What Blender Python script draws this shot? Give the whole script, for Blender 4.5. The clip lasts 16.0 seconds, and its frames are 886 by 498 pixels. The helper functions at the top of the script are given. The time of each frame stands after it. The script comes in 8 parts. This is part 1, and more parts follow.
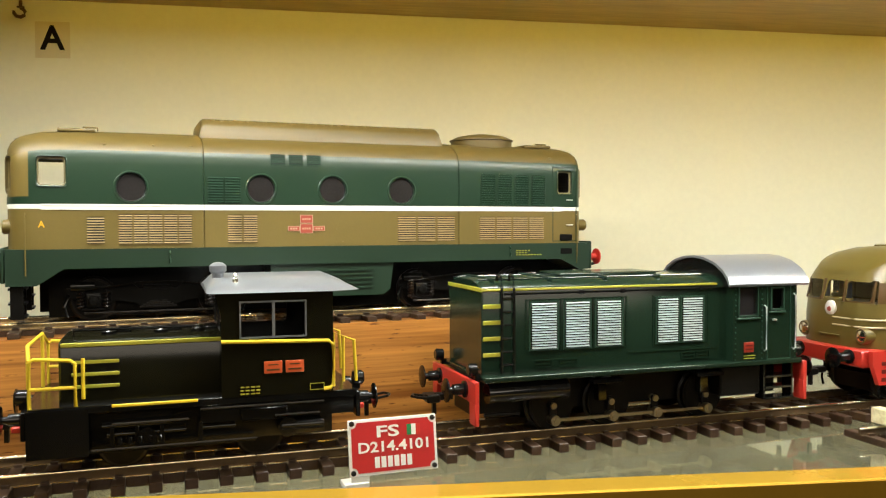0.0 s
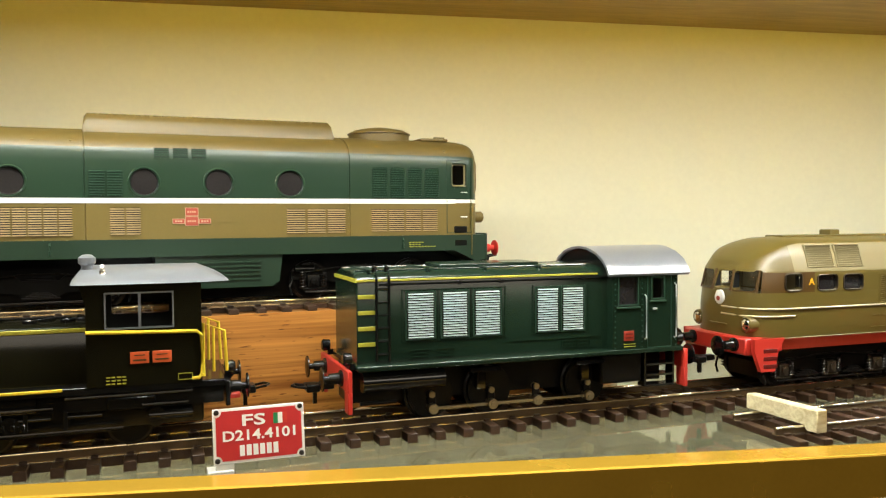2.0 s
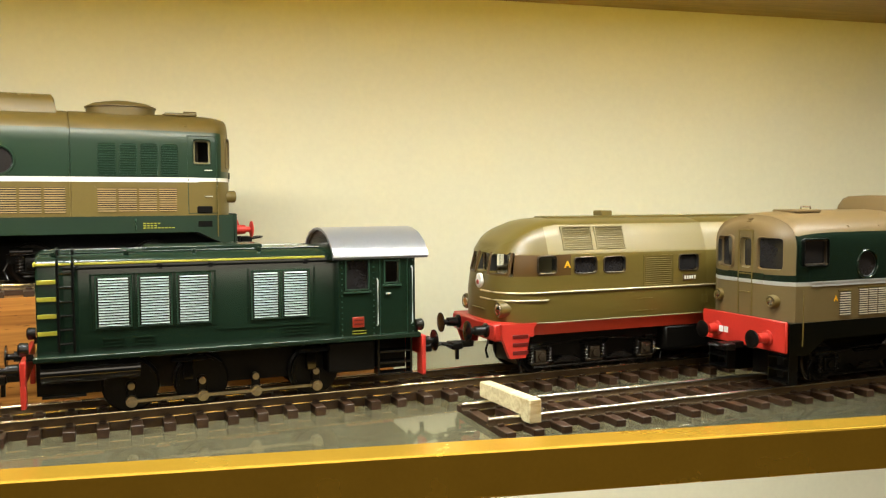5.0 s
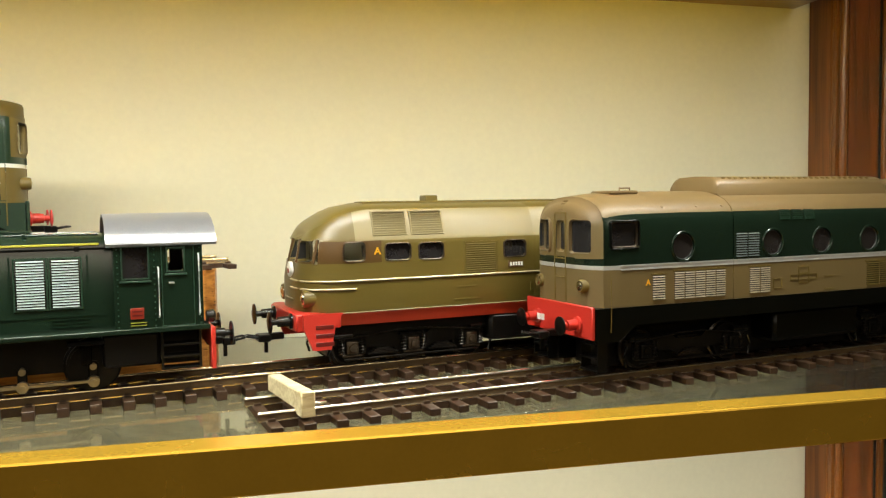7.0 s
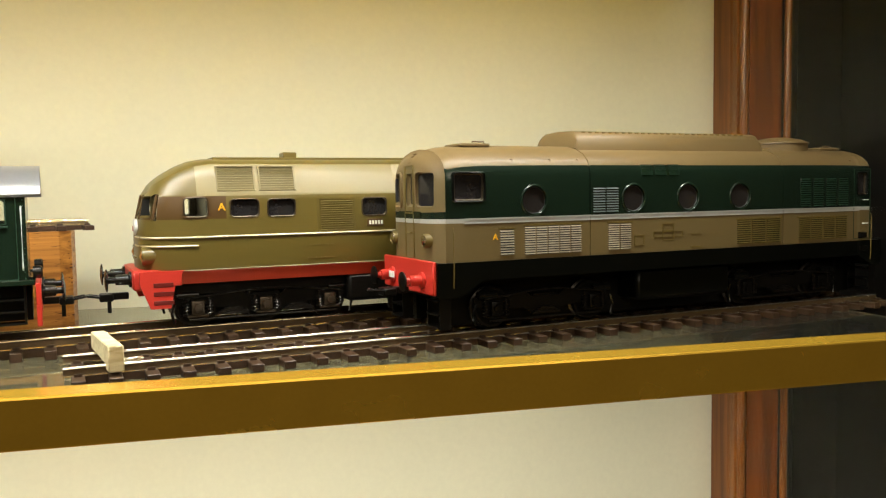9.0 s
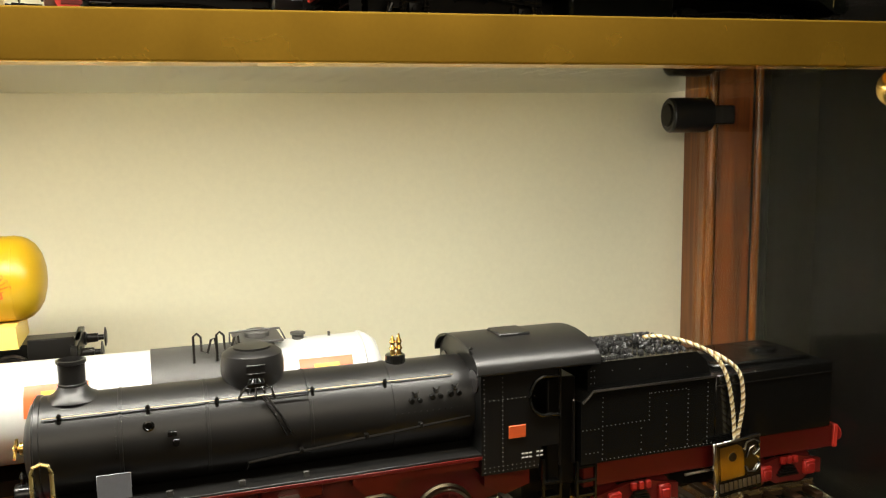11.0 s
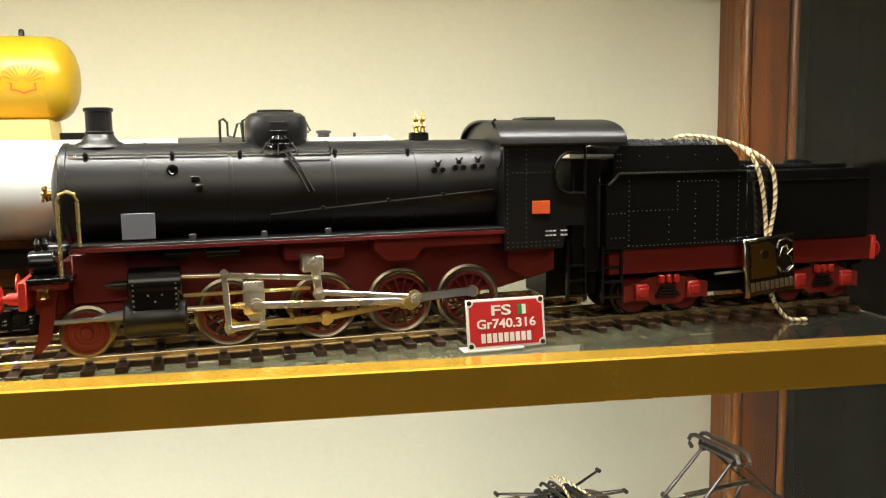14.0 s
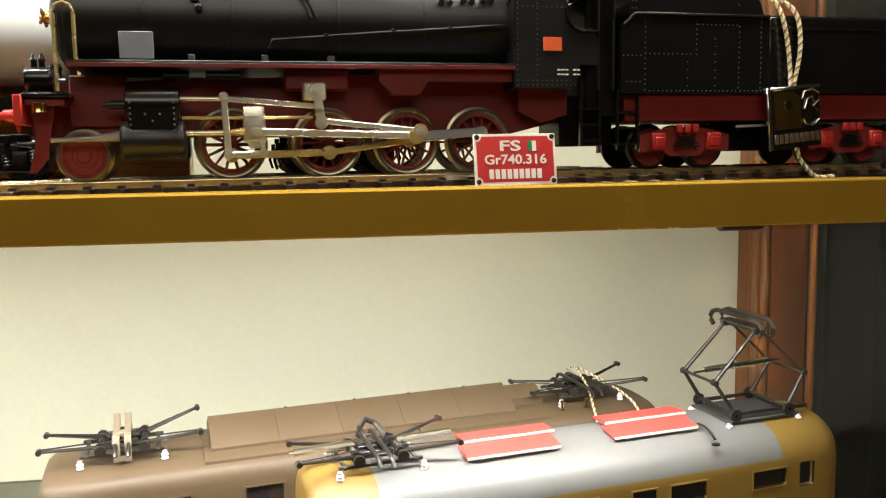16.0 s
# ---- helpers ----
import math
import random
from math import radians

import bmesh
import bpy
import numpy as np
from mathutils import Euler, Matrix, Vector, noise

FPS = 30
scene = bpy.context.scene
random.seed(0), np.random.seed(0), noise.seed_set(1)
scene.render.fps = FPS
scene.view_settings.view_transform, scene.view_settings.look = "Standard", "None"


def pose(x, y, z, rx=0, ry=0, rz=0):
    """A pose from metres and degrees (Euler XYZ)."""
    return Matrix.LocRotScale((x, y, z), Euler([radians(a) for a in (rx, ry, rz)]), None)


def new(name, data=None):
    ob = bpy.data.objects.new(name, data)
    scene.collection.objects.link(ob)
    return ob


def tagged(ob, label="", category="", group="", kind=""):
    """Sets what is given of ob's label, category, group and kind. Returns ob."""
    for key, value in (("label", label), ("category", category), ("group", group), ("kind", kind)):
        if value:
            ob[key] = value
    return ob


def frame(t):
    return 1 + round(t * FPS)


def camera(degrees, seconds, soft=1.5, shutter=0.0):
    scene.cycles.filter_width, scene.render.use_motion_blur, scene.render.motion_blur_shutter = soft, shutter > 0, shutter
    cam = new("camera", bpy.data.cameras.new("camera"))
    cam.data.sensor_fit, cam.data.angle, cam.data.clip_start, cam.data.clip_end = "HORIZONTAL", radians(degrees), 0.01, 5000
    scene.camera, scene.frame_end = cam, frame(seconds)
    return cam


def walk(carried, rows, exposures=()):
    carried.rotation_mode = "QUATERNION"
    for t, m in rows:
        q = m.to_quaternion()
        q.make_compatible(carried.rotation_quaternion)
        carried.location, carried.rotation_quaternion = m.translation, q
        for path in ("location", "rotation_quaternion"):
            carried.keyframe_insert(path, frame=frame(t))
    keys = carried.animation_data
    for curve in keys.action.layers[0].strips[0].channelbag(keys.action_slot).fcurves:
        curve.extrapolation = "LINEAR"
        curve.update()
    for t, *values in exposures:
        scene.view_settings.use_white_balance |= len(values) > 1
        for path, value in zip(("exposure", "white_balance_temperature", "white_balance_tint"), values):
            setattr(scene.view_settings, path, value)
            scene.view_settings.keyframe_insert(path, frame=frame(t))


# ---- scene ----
cam = camera(56.00, 16.0, 1.2)
PATH = [
    (0.0, 0.1332, -0.3333, 0.1121, 88.31, 0.16, -6.89),
    (0.5, 0.1463, -0.3369, 0.1119, 88.13, 0.28, -6.86),
    (1.0, 0.1591, -0.3404, 0.1106, 88.14, 0.35, -7.10),
    (1.5, 0.1725, -0.3443, 0.1098, 88.11, 0.42, -7.46),
    (2.0, 0.1862, -0.3469, 0.1101, 87.97, 0.39, -8.01),
    (2.5, 0.2033, -0.3460, 0.1106, 87.86, 0.43, -8.22),
    (3.0, 0.2188, -0.3428, 0.1086, 87.89, 0.43, -9.00),
    (3.5, 0.2403, -0.3422, 0.1086, 87.60, 0.44, -9.57),
    (4.0, 0.2642, -0.3414, 0.1070, 87.47, 0.61, -10.07),
    (4.2, 0.2733, -0.3421, 0.1083, 87.22, 0.45, -10.36),
    (6.5, 0.3872, -0.3379, 0.1018, 86.49, 0.71, -12.12),
    (7.0, 0.4080, -0.3376, 0.0979, 86.75, 0.80, -12.95),
    (7.5, 0.4318, -0.3395, 0.0981, 86.52, 0.92, -13.25),
    (8.0, 0.4491, -0.3413, 0.0954, 86.63, 0.87, -13.86),
    (8.2, 0.4542, -0.3415, 0.0943, 86.66, 0.82, -14.16),
    (10.3, 0.5313, -0.3428, 0.0073, 82.80, 0.75, -12.47),
    (10.5, 0.5352, -0.3451, -0.0074, 82.25, 0.65, -12.18),
    (11.0, 0.5401, -0.3504, -0.0520, 82.90, 0.78, -11.63),
    (11.5, 0.5422, -0.3547, -0.0873, 83.24, 1.25, -11.08),
    (12.0, 0.5454, -0.3593, -0.1134, 83.37, 1.41, -10.29),
    (12.5, 0.5464, -0.3608, -0.1275, 82.89, 1.10, -9.77),
    (13.0, 0.5460, -0.3615, -0.1414, 83.03, 1.03, -9.44),
    (13.5, 0.5459, -0.3629, -0.1581, 83.54, 1.04, -9.02),
    (14.0, 0.5460, -0.3637, -0.1685, 83.17, 0.88, -8.70),
    (14.5, 0.5471, -0.3630, -0.1819, 82.94, 0.74, -8.23),
    (15.0, 0.5546, -0.3625, -0.1993, 82.67, 0.69, -7.17),
    (15.5, 0.5604, -0.3626, -0.2196, 82.29, 0.65, -6.28),
    (16.0, 0.5564, -0.3607, -0.2504, 83.38, 1.01, -6.64),
]
WALK = [(t, pose(*p)) for t, *p in PATH]
# ---- end of path
walk(cam, WALK, [(0, 0.07, 6200, 10), (3.0, 0.06, 6220, 10), (6.5, 0.0, 6450, 10), (8.2, 0.0, 6500, 10), (10.5, 0.0, 6500, 10), (11.5, 0.2, 6480, 10), (12.5, 0.30, 6450, 10), (14, 0.34, 6200, 10), (16, 0.28, 6100, 10)])

# ---- world, light, exposure ----
world = bpy.data.worlds.new("dim_room")
scene.world = world
world.use_nodes = True
world.node_tree.nodes["Background"].inputs[0].default_value = (1.0, 0.82, 0.58, 1)
world.node_tree.nodes["Background"].inputs[1].default_value = 0.02


def strip_light(x0, x1, y, z, power, tilt, color, spread=180):
    """An unseen strip of light behind the front rail of the shelf above."""
    data = bpy.data.lights.new("light_strip", "AREA")
    data.shape, data.size, data.size_y = "RECTANGLE", x1 - x0, 0.014
    data.energy, data.color = power, color
    data.spread = radians(spread)
    ob = new("light_strip", data)
    ob.matrix_world = pose((x0 + x1) / 2, y, z, tilt, 0, 0)
    return ob


strip_light(-0.19, 0.79, 0.020, 0.254, 3.85, 4, (1.0, 1.0, 0.89), 174)
# amber strip added for the golden bounce off rail and top board
strip_light(-0.10, 0.85, 0.022, 0.251, 0.21, 90, (1.0, 0.66, 0.08), 95)
strip_light(-0.30, 0.80, 0.020, -0.024, 4.0, 8, (1.0, 0.955, 0.85))
# added amber strip, standing in for bounced light on the middle wall
strip_light(-0.25, 0.82, 0.022, -0.030, 0.13, 86, (1.0, 0.62, 0.10), 100)
strip_light(-0.30, 0.76, 0.020, -0.300, 3.6, 9, (1.0, 0.955, 0.88))
# weaker amber strip, added for bounced light on the lowest wall
strip_light(-0.25, 0.82, 0.022, -0.304, 0.07, 86, (1.0, 0.62, 0.12), 100)
# unseen fill lamp, added before the cabinet to brighten rail and train fronts
data = bpy.data.lights.new("front_fill", "AREA")
data.shape, data.size, data.size_y, data.energy, data.color = "RECTANGLE", 2.6, 0.8, 16.5, (1.0, 0.87, 0.66)
new("front_fill", data).matrix_world = pose(0.5, -2.1, 1.0, 57)


# ---- materials ----
def material(name, color, rough=0.5, metal=0.0, vary=0.12, grain=900.0, stain=60.0, bump=0.0, spec=0.5, coat=0.0):
    m = bpy.data.materials.new(name)
    m.use_nodes = True
    t = m.node_tree
    b = t.nodes["Principled BSDF"]
    co = t.nodes.new("ShaderNodeTexCoord")
    fine, broad = t.nodes.new("ShaderNodeTexNoise"), t.nodes.new("ShaderNodeTexNoise")
    fine.inputs["Scale"].default_value, broad.inputs["Scale"].default_value = grain, stain
    fine.inputs["Detail"].default_value, broad.inputs["Detail"].default_value = 3, 4
    for n in (fine, broad):
        t.links.new(co.outputs["Object"], n.inputs["Vector"])
    mix = t.nodes.new("ShaderNodeMath")
    mix.operation = "MULTIPLY_ADD"
    mix.inputs[1].default_value = 0.45
    t.links.new(fine.outputs["Fac"], mix.inputs[0])
    half = t.nodes.new("ShaderNodeMath")
    half.operation = "MULTIPLY"
    half.inputs[1].default_value = 0.55
    t.links.new(broad.outputs["Fac"], half.inputs[0])
    t.links.new(half.outputs[0], mix.inputs[2])
    ramp = t.nodes.new("ShaderNodeValToRGB")
    ramp.color_ramp.elements[0].position, ramp.color_ramp.elements[1].position = 0.3, 0.7
    ramp.color_ramp.elements[0].color = (*[c * (1 - vary) for c in color], 1)
    ramp.color_ramp.elements[1].color = (*[min(1, c * (1 + vary)) for c in color], 1)
    t.links.new(mix.outputs[0], ramp.inputs["Fac"])
    t.links.new(ramp.outputs["Color"], b.inputs["Base Color"])
    rr = t.nodes.new("ShaderNodeMapRange")
    rr.inputs["To Min"].default_value, rr.inputs["To Max"].default_value = max(0.02, rough * 0.8), min(1, rough * 1.2)
    t.links.new(broad.outputs["Fac"], rr.inputs["Value"])
    t.links.new(rr.outputs["Result"], b.inputs["Roughness"])
    b.inputs["Metallic"].default_value = metal
    b.inputs["Specular IOR Level"].default_value = spec
    b.inputs["Coat Weight"].default_value = coat
    b.inputs["Coat Roughness"].default_value = 0.1
    if bump:
        bp = t.nodes.new("ShaderNodeBump")
        bp.inputs["Strength"].default_value, bp.inputs["Distance"].default_value = bump, 0.0004
        t.links.new(fine.outputs["Fac"], bp.inputs["Height"])
        t.links.new(bp.outputs["Normal"], b.inputs["Normal"])
    return m


def wood(name, dark, light, scale=(9, 9, 1), rings=26.0, rough=0.35, coat=0.3, fleck=None):
    """Stretched grain with darker streaks; the grain runs along the axis whose scale is least."""
    m = bpy.data.materials.new(name)
    m.use_nodes = True
    t = m.node_tree
    b = t.nodes["Principled BSDF"]
    co, mp = t.nodes.new("ShaderNodeTexCoord"), t.nodes.new("ShaderNodeMapping")
    mp.inputs["Scale"].default_value = scale
    t.links.new(co.outputs["Object"], mp.inputs["Vector"])
    n1, n2 = t.nodes.new("ShaderNodeTexNoise"), t.nodes.new("ShaderNodeTexNoise")
    n1.inputs["Scale"].default_value, n1.inputs["Detail"].default_value, n1.inputs["Distortion"].default_value = rings, 6, 1.2
    n2.inputs["Scale"].default_value, n2.inputs["Detail"].default_value = rings * 6, 3
    for n in (n1, n2):
        t.links.new(mp.outputs["Vector"], n.inputs["Vector"])
    add = t.nodes.new("ShaderNodeMath")
    add.operation = "MULTIPLY_ADD"
    add.inputs[1].default_value = 0.35
    t.links.new(n2.outputs["Fac"], add.inputs[0])
    t.links.new(n1.outputs["Fac"], add.inputs[2])
    ramp = t.nodes.new("ShaderNodeValToRGB")
    e = ramp.color_ramp.elements
    e[0].position, e[1].position = 0.48, 0.82
    e[0].color, e[1].color = (*dark, 1), (*light, 1)
    t.links.new(add.outputs[0], ramp.inputs["Fac"])
    t.links.new(ramp.outputs["Color"], b.inputs["Base Color"])
    if fleck:
        fm, fn = t.nodes.new("ShaderNodeMapping"), t.nodes.new("ShaderNodeTexNoise")
        fm.inputs["Scale"].default_value = fleck
        fn.inputs["Scale"].default_value, fn.inputs["Detail"].default_value = 1.0, 2
        t.links.new(co.outputs["Object"], fm.inputs["Vector"])
        t.links.new(fm.outputs["Vector"], fn.inputs["Vector"])
        fr = t.nodes.new("ShaderNodeValToRGB")
        fr.color_ramp.elements[0].position, fr.color_ramp.elements[1].position = 0.31, 0.37
        fr.color_ramp.elements[0].color, fr.color_ramp.elements[1].color = (*[c * 0.55 for c in dark], 1), (1, 1, 1, 1)
        t.links.new(fn.outputs["Fac"], fr.inputs["Fac"])
        mx = t.nodes.new("ShaderNodeMix")
        mx.data_type, mx.blend_type = "RGBA", "MULTIPLY"
        mx.inputs["Factor"].default_value = 0.85
        t.links.new(ramp.outputs["Color"], mx.inputs[6])
        t.links.new(fr.outputs["Color"], mx.inputs[7])
        t.links.new(mx.outputs[2], b.inputs["Base Color"])
    b.inputs["Roughness"].default_value, b.inputs["Coat Weight"].default_value = rough, coat
    b.inputs["Coat Roughness"].default_value = 0.15
    bp = t.nodes.new("ShaderNodeBump")
    bp.inputs["Strength"].default_value, bp.inputs["Distance"].default_value = 0.25, 0.0005
    t.links.new(add.outputs[0], bp.inputs["Height"])
    t.links.new(bp.outputs["Normal"], b.inputs["Normal"])
    return m


def glass(name, color=(1, 1, 1), rough=0.0, ior=1.45, weight=1.0):
    m = bpy.data.materials.new(name)
    m.use_nodes = True
    b = m.node_tree.nodes["Principled BSDF"]
    b.inputs["Base Color"].default_value = (*color, 1)
    b.inputs["Roughness"].default_value = rough
    b.inputs["Transmission Weight"].default_value = weight
    b.inputs["IOR"].default_value = ior
    return m


M = {}
M["wall"] = material("cream_painted_panel", (0.775, 0.757, 0.572), 0.7, vary=0.04, grain=260, stain=7, bump=0.05)
M["top"] = wood("brown_varnished_board", (0.23, 0.115, 0.026), (0.37, 0.20, 0.052), (1, 9, 9), 14, 0.3, 0.35)
M["shelf"] = glass("smoky_green_glass", (0.47, 0.48, 0.39), 0.05, 1.5, 0.97)
M["clear"] = glass("clear_window_glass", (0.96, 0.97, 0.95))
M["side_glass"] = glass("thin_side_glass", (0.95, 0.96, 0.95), 0.0, 1.15)
M["gold"] = material("satin_gold_rail", (0.92, 0.545, 0.058), 0.26, 0.62, vary=0.06, grain=500, stain=30, bump=0.03)
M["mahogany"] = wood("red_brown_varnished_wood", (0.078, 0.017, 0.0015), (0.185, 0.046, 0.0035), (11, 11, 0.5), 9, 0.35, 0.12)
# lighter copy of the post wood for its lit left facet
M["mahogany_light"] = wood("lit_varnished_wood", (0.105, 0.029, 0.0025), (0.225, 0.070, 0.007), (11, 11, 0.5), 9, 0.35, 0.12)
M["block"] = wood("orange_brown_oak", (0.26, 0.088, 0.013), (0.62, 0.27, 0.055), (0.35, 9, 15), 9, 0.4, 0.25, (90, 400, 700))
M["dark_panel"] = material("dark_room_grey", (0.0095, 0.0082, 0.0070), 0.4, vary=0.04, grain=90, stain=6, spec=0.12)
M["room"] = material("dim_room_plaster", (0.26, 0.205, 0.135), 0.8, vary=0.1, grain=40, stain=2)
M["black_plastic"] = material("black_plastic", (0.012, 0.012, 0.012), 0.35)
M["brass"] = material("polished_brass", (0.78, 0.52, 0.16), 0.22, 1.0, vary=0.1)
M["steel"] = material("bright_nickel_rail", (0.97, 0.93, 0.82), 0.24, 1.0, vary=0.05, grain=400)
M["worn_rod"] = material("worn_dull_steel", (0.40, 0.34, 0.22), 0.34, 0.9, vary=0.2, grain=400)
# rail sides, darker brown than head and foot
M["rail_web"] = material("dark_brown_rail_side", (0.10, 0.062, 0.028), 0.45, 0.3, vary=0.3, grain=300, stain=40)
M["rail_brass"] = material("warm_rail_metal", (0.78, 0.65, 0.43), 0.26, 1.0, vary=0.2, grain=300, stain=40)
M["sleeper"] = material("dark_brown_sleeper_plastic", (0.052, 0.026, 0.012), 0.45, vary=0.25, grain=700, stain=90, bump=0.2)
M["brown"] = material("chestnut_brown_paint", (0.140, 0.098, 0.021), 0.45, vary=0.06, grain=1500, stain=25, bump=0.02)
M["roof_tan"] = material("pinkish_tan_roof_paint", (0.155, 0.103, 0.041), 0.42, vary=0.07, grain=1500, stain=25)
# body brown darkened on the rear roof to offset light from above
M["roof_brown"] = material("dimmed_roof_brown", (0.104, 0.072, 0.0165), 0.45, vary=0.07, grain=1500, stain=25)
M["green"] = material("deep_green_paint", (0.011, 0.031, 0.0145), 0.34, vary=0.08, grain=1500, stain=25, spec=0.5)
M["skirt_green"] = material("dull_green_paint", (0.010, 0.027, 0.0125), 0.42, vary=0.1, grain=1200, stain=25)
# skirt green taken near black for the front diesel's unlit side
M["skirt_black"] = material("shaded_skirt_green", (0.0022, 0.0026, 0.0018), 0.3, vary=0.1, spec=0.2)
M["stripe"] = material("silver_white_stripe", (0.78, 0.77, 0.70), 0.35, vary=0.04)
M["silver_stripe"] = material("silver_stripe", (0.55, 0.55, 0.52), 0.35, 0.4, vary=0.05)
# slats of the body brown, lightened to carry their highlights
M["slat"] = material("highlit_tan_slat", (0.29, 0.205, 0.088), 0.45, vary=0.05)
M["brown_tan"] = material("greyish_tan_paint", (0.150, 0.107, 0.042), 0.42, vary=0.06, grain=1500, stain=25)
M["cream_slat"] = material("cream_slat", (0.33, 0.27, 0.175), 0.45, vary=0.05)
M["green_slat"] = material("green_slat", (0.018, 0.046, 0.026), 0.35, vary=0.05)
# black for gaskets, and for shade inside openings, behind slats, beside the post
M["recess"] = material("shade_and_gasket_black", (0.012, 0.012, 0.011), 0.6)
M["pane"] = material("smoked_window_pane", (0.022, 0.020, 0.020), 0.06, spec=0.7)
M["red"] = material("signal_red_paint", (0.56, 0.035, 0.022), 0.38, vary=0.07, grain=1200, stain=40)
M["wine"] = material("dark_red_frame_paint", (0.125, 0.007, 0.005), 0.4, vary=0.14, grain=900, stain=50)
M["wheel_red"] = material("deep_red_wheel_paint", (0.17, 0.014, 0.011), 0.42, vary=0.12)
M["lacquer"] = material("glossy_black_lacquer", (0.005, 0.005, 0.005), 0.07, vary=0.1, spec=0.6)
M["plate_red"] = material("dull_red_plate", (0.30, 0.030, 0.014), 0.4, vary=0.15)
M["black"] = material("gloss_black_paint", (0.006, 0.006, 0.0055), 0.2, vary=0.2, grain=1100, stain=40)
M["satin_black"] = material("satin_black_boiler", (0.0095, 0.0090, 0.0084), 0.38, vary=0.2, grain=1400, stain=30, spec=0.5)
M["under"] = material("dusty_black_running_gear", (0.005, 0.0044, 0.0036), 0.34, vary=0.3, grain=800, stain=60, bump=0.1, spec=0.18)
M["bottle_green"] = material("bottle_green_paint", (0.009, 0.0215, 0.012), 0.2, vary=0.08, grain=1500, stain=30, spec=0.6)
M["olive_black"] = material("very_dark_green_paint", (0.0095, 0.0088, 0.0040), 0.12, vary=0.1, grain=1500, stain=30, spec=0.4)
M["silver"] = material("silver_roof_paint", (0.30, 0.31, 0.33), 0.30, 0.55, vary=0.05)
M["white_slat"] = material("white_slat", (0.42, 0.46, 0.43), 0.4, vary=0.04)
M["yellow"] = material("bright_yellow_paint", (0.80, 0.58, 0.03), 0.4, vary=0.06)
M["yellow_green"] = material("lime_yellow_line", (0.41, 0.38, 0.035), 0.4, vary=0.06)
M["olive"] = material("olive_brown_paint", (0.128, 0.094, 0.020), 0.33, vary=0.06, grain=1500, stain=25, spec=0.6)
M["olive_roof"] = material("pale_khaki_roof_paint", (0.25, 0.205, 0.10), 0.36, vary=0.06, grain=1500, stain=25)
M["cab_brown"] = material("dark_brown_window_band", (0.082, 0.042, 0.010), 0.35, vary=0.06)
M["red_band"] = material("vermilion_band", (0.40, 0.035, 0.013), 0.38, vary=0.08)
M["chrome"] = material("chromed_metal", (0.75, 0.72, 0.64), 0.16, 1.0, vary=0.05)
M["rod"] = material("nickel_valve_gear", (0.93, 0.88, 0.76), 0.28, 0.8, vary=0.08, grain=500)
M["rod_gold"] = material("brassy_valve_gear", (0.93, 0.74, 0.32), 0.28, 0.8, vary=0.1, grain=500)
M["orange"] = material("orange_red_plate", (0.72, 0.12, 0.03), 0.4, vary=0.05)
M["plate_grey"] = material("pale_grey_plate", (0.24, 0.25, 0.28), 0.4, vary=0.05)
M["white"] = material("white_lettering", (0.80, 0.79, 0.74), 0.5, vary=0.02)
M["label_red"] = material("red_label_enamel", (0.50, 0.022, 0.022), 0.35, vary=0.05)
M["flag_green"] = material("flag_green_enamel", (0.02, 0.22, 0.07), 0.4, vary=0.03)
M["acrylic"] = material("white_acrylic_foot", (0.75, 0.74, 0.68), 0.2, vary=0.03)
M["balsa"] = wood("pale_cream_wood", (0.62, 0.50, 0.26), (0.86, 0.76, 0.48), (4, 20, 20), 12, 0.55, 0.0)
M["tank_silver"] = material("satin_silver_tank", (0.52, 0.52, 0.49), 0.36, 0.12, vary=0.04, grain=1000, stain=14)
M["tank_grey"] = material("dark_grey_tank_band", (0.055, 0.053, 0.048), 0.5, vary=0.15)
M["tank_yellow"] = material("golden_yellow_tank", (0.46, 0.285, 0.008), 0.34, vary=0.04, grain=1000, stain=14)
M["block_yellow"] = material("pale_yellow_saddle", (0.86, 0.62, 0.14), 0.5, vary=0.04)
M["emblem_red"] = material("red_emblem", (0.62, 0.10, 0.015), 0.4, vary=0.04)
M["emblem_yellow"] = material("orange_yellow_emblem", (0.80, 0.42, 0.02), 0.4, vary=0.04)
M["cord"] = material("gold_white_cord", (0.74, 0.60, 0.30), 0.6, vary=0.2, grain=1500)
M["cord_dark"] = material("dark_gold_cord", (0.26, 0.17, 0.06), 0.6, vary=0.2, grain=1500)
M["cord_white"] = material("ivory_cord", (0.82, 0.76, 0.58), 0.65, vary=0.1, grain=1500)
M["coal"] = material("black_coal", (0.018, 0.018, 0.018), 0.4, vary=0.4, grain=500)
M["loco_brown"] = material("matt_brown_roof", (0.112, 0.074, 0.038), 0.55, vary=0.1, grain=700, stain=30)
M["roof_grey"] = material("light_grey_roof", (0.175, 0.170, 0.155), 0.45, vary=0.06)
M["coral"] = material("coral_red_roof_board", (0.90, 0.065, 0.05), 0.5, vary=0.06)
M["ochre"] = material("ochre_cab_roof", (0.23, 0.140, 0.028), 0.45, vary=0.08)
M["dark_metal"] = material("blackened_metal", (0.034, 0.030, 0.026), 0.3, 0.8, vary=0.2)
M["insulator"] = material("white_insulator", (0.75, 0.74, 0.72), 0.3)
M["crest"] = material("faded_red_crest", (0.33, 0.055, 0.032), 0.45, vary=0.1)
M["crest_rim"] = material("pinkish_crest_line", (0.50, 0.28, 0.18), 0.45, vary=0.05)
# deep green darkened for the shade on the front diesel
M["green_dark"] = material("shaded_deep_green", (0.008, 0.017, 0.010), 0.2, vary=0.08, grain=1500, stain=25, spec=0.6)
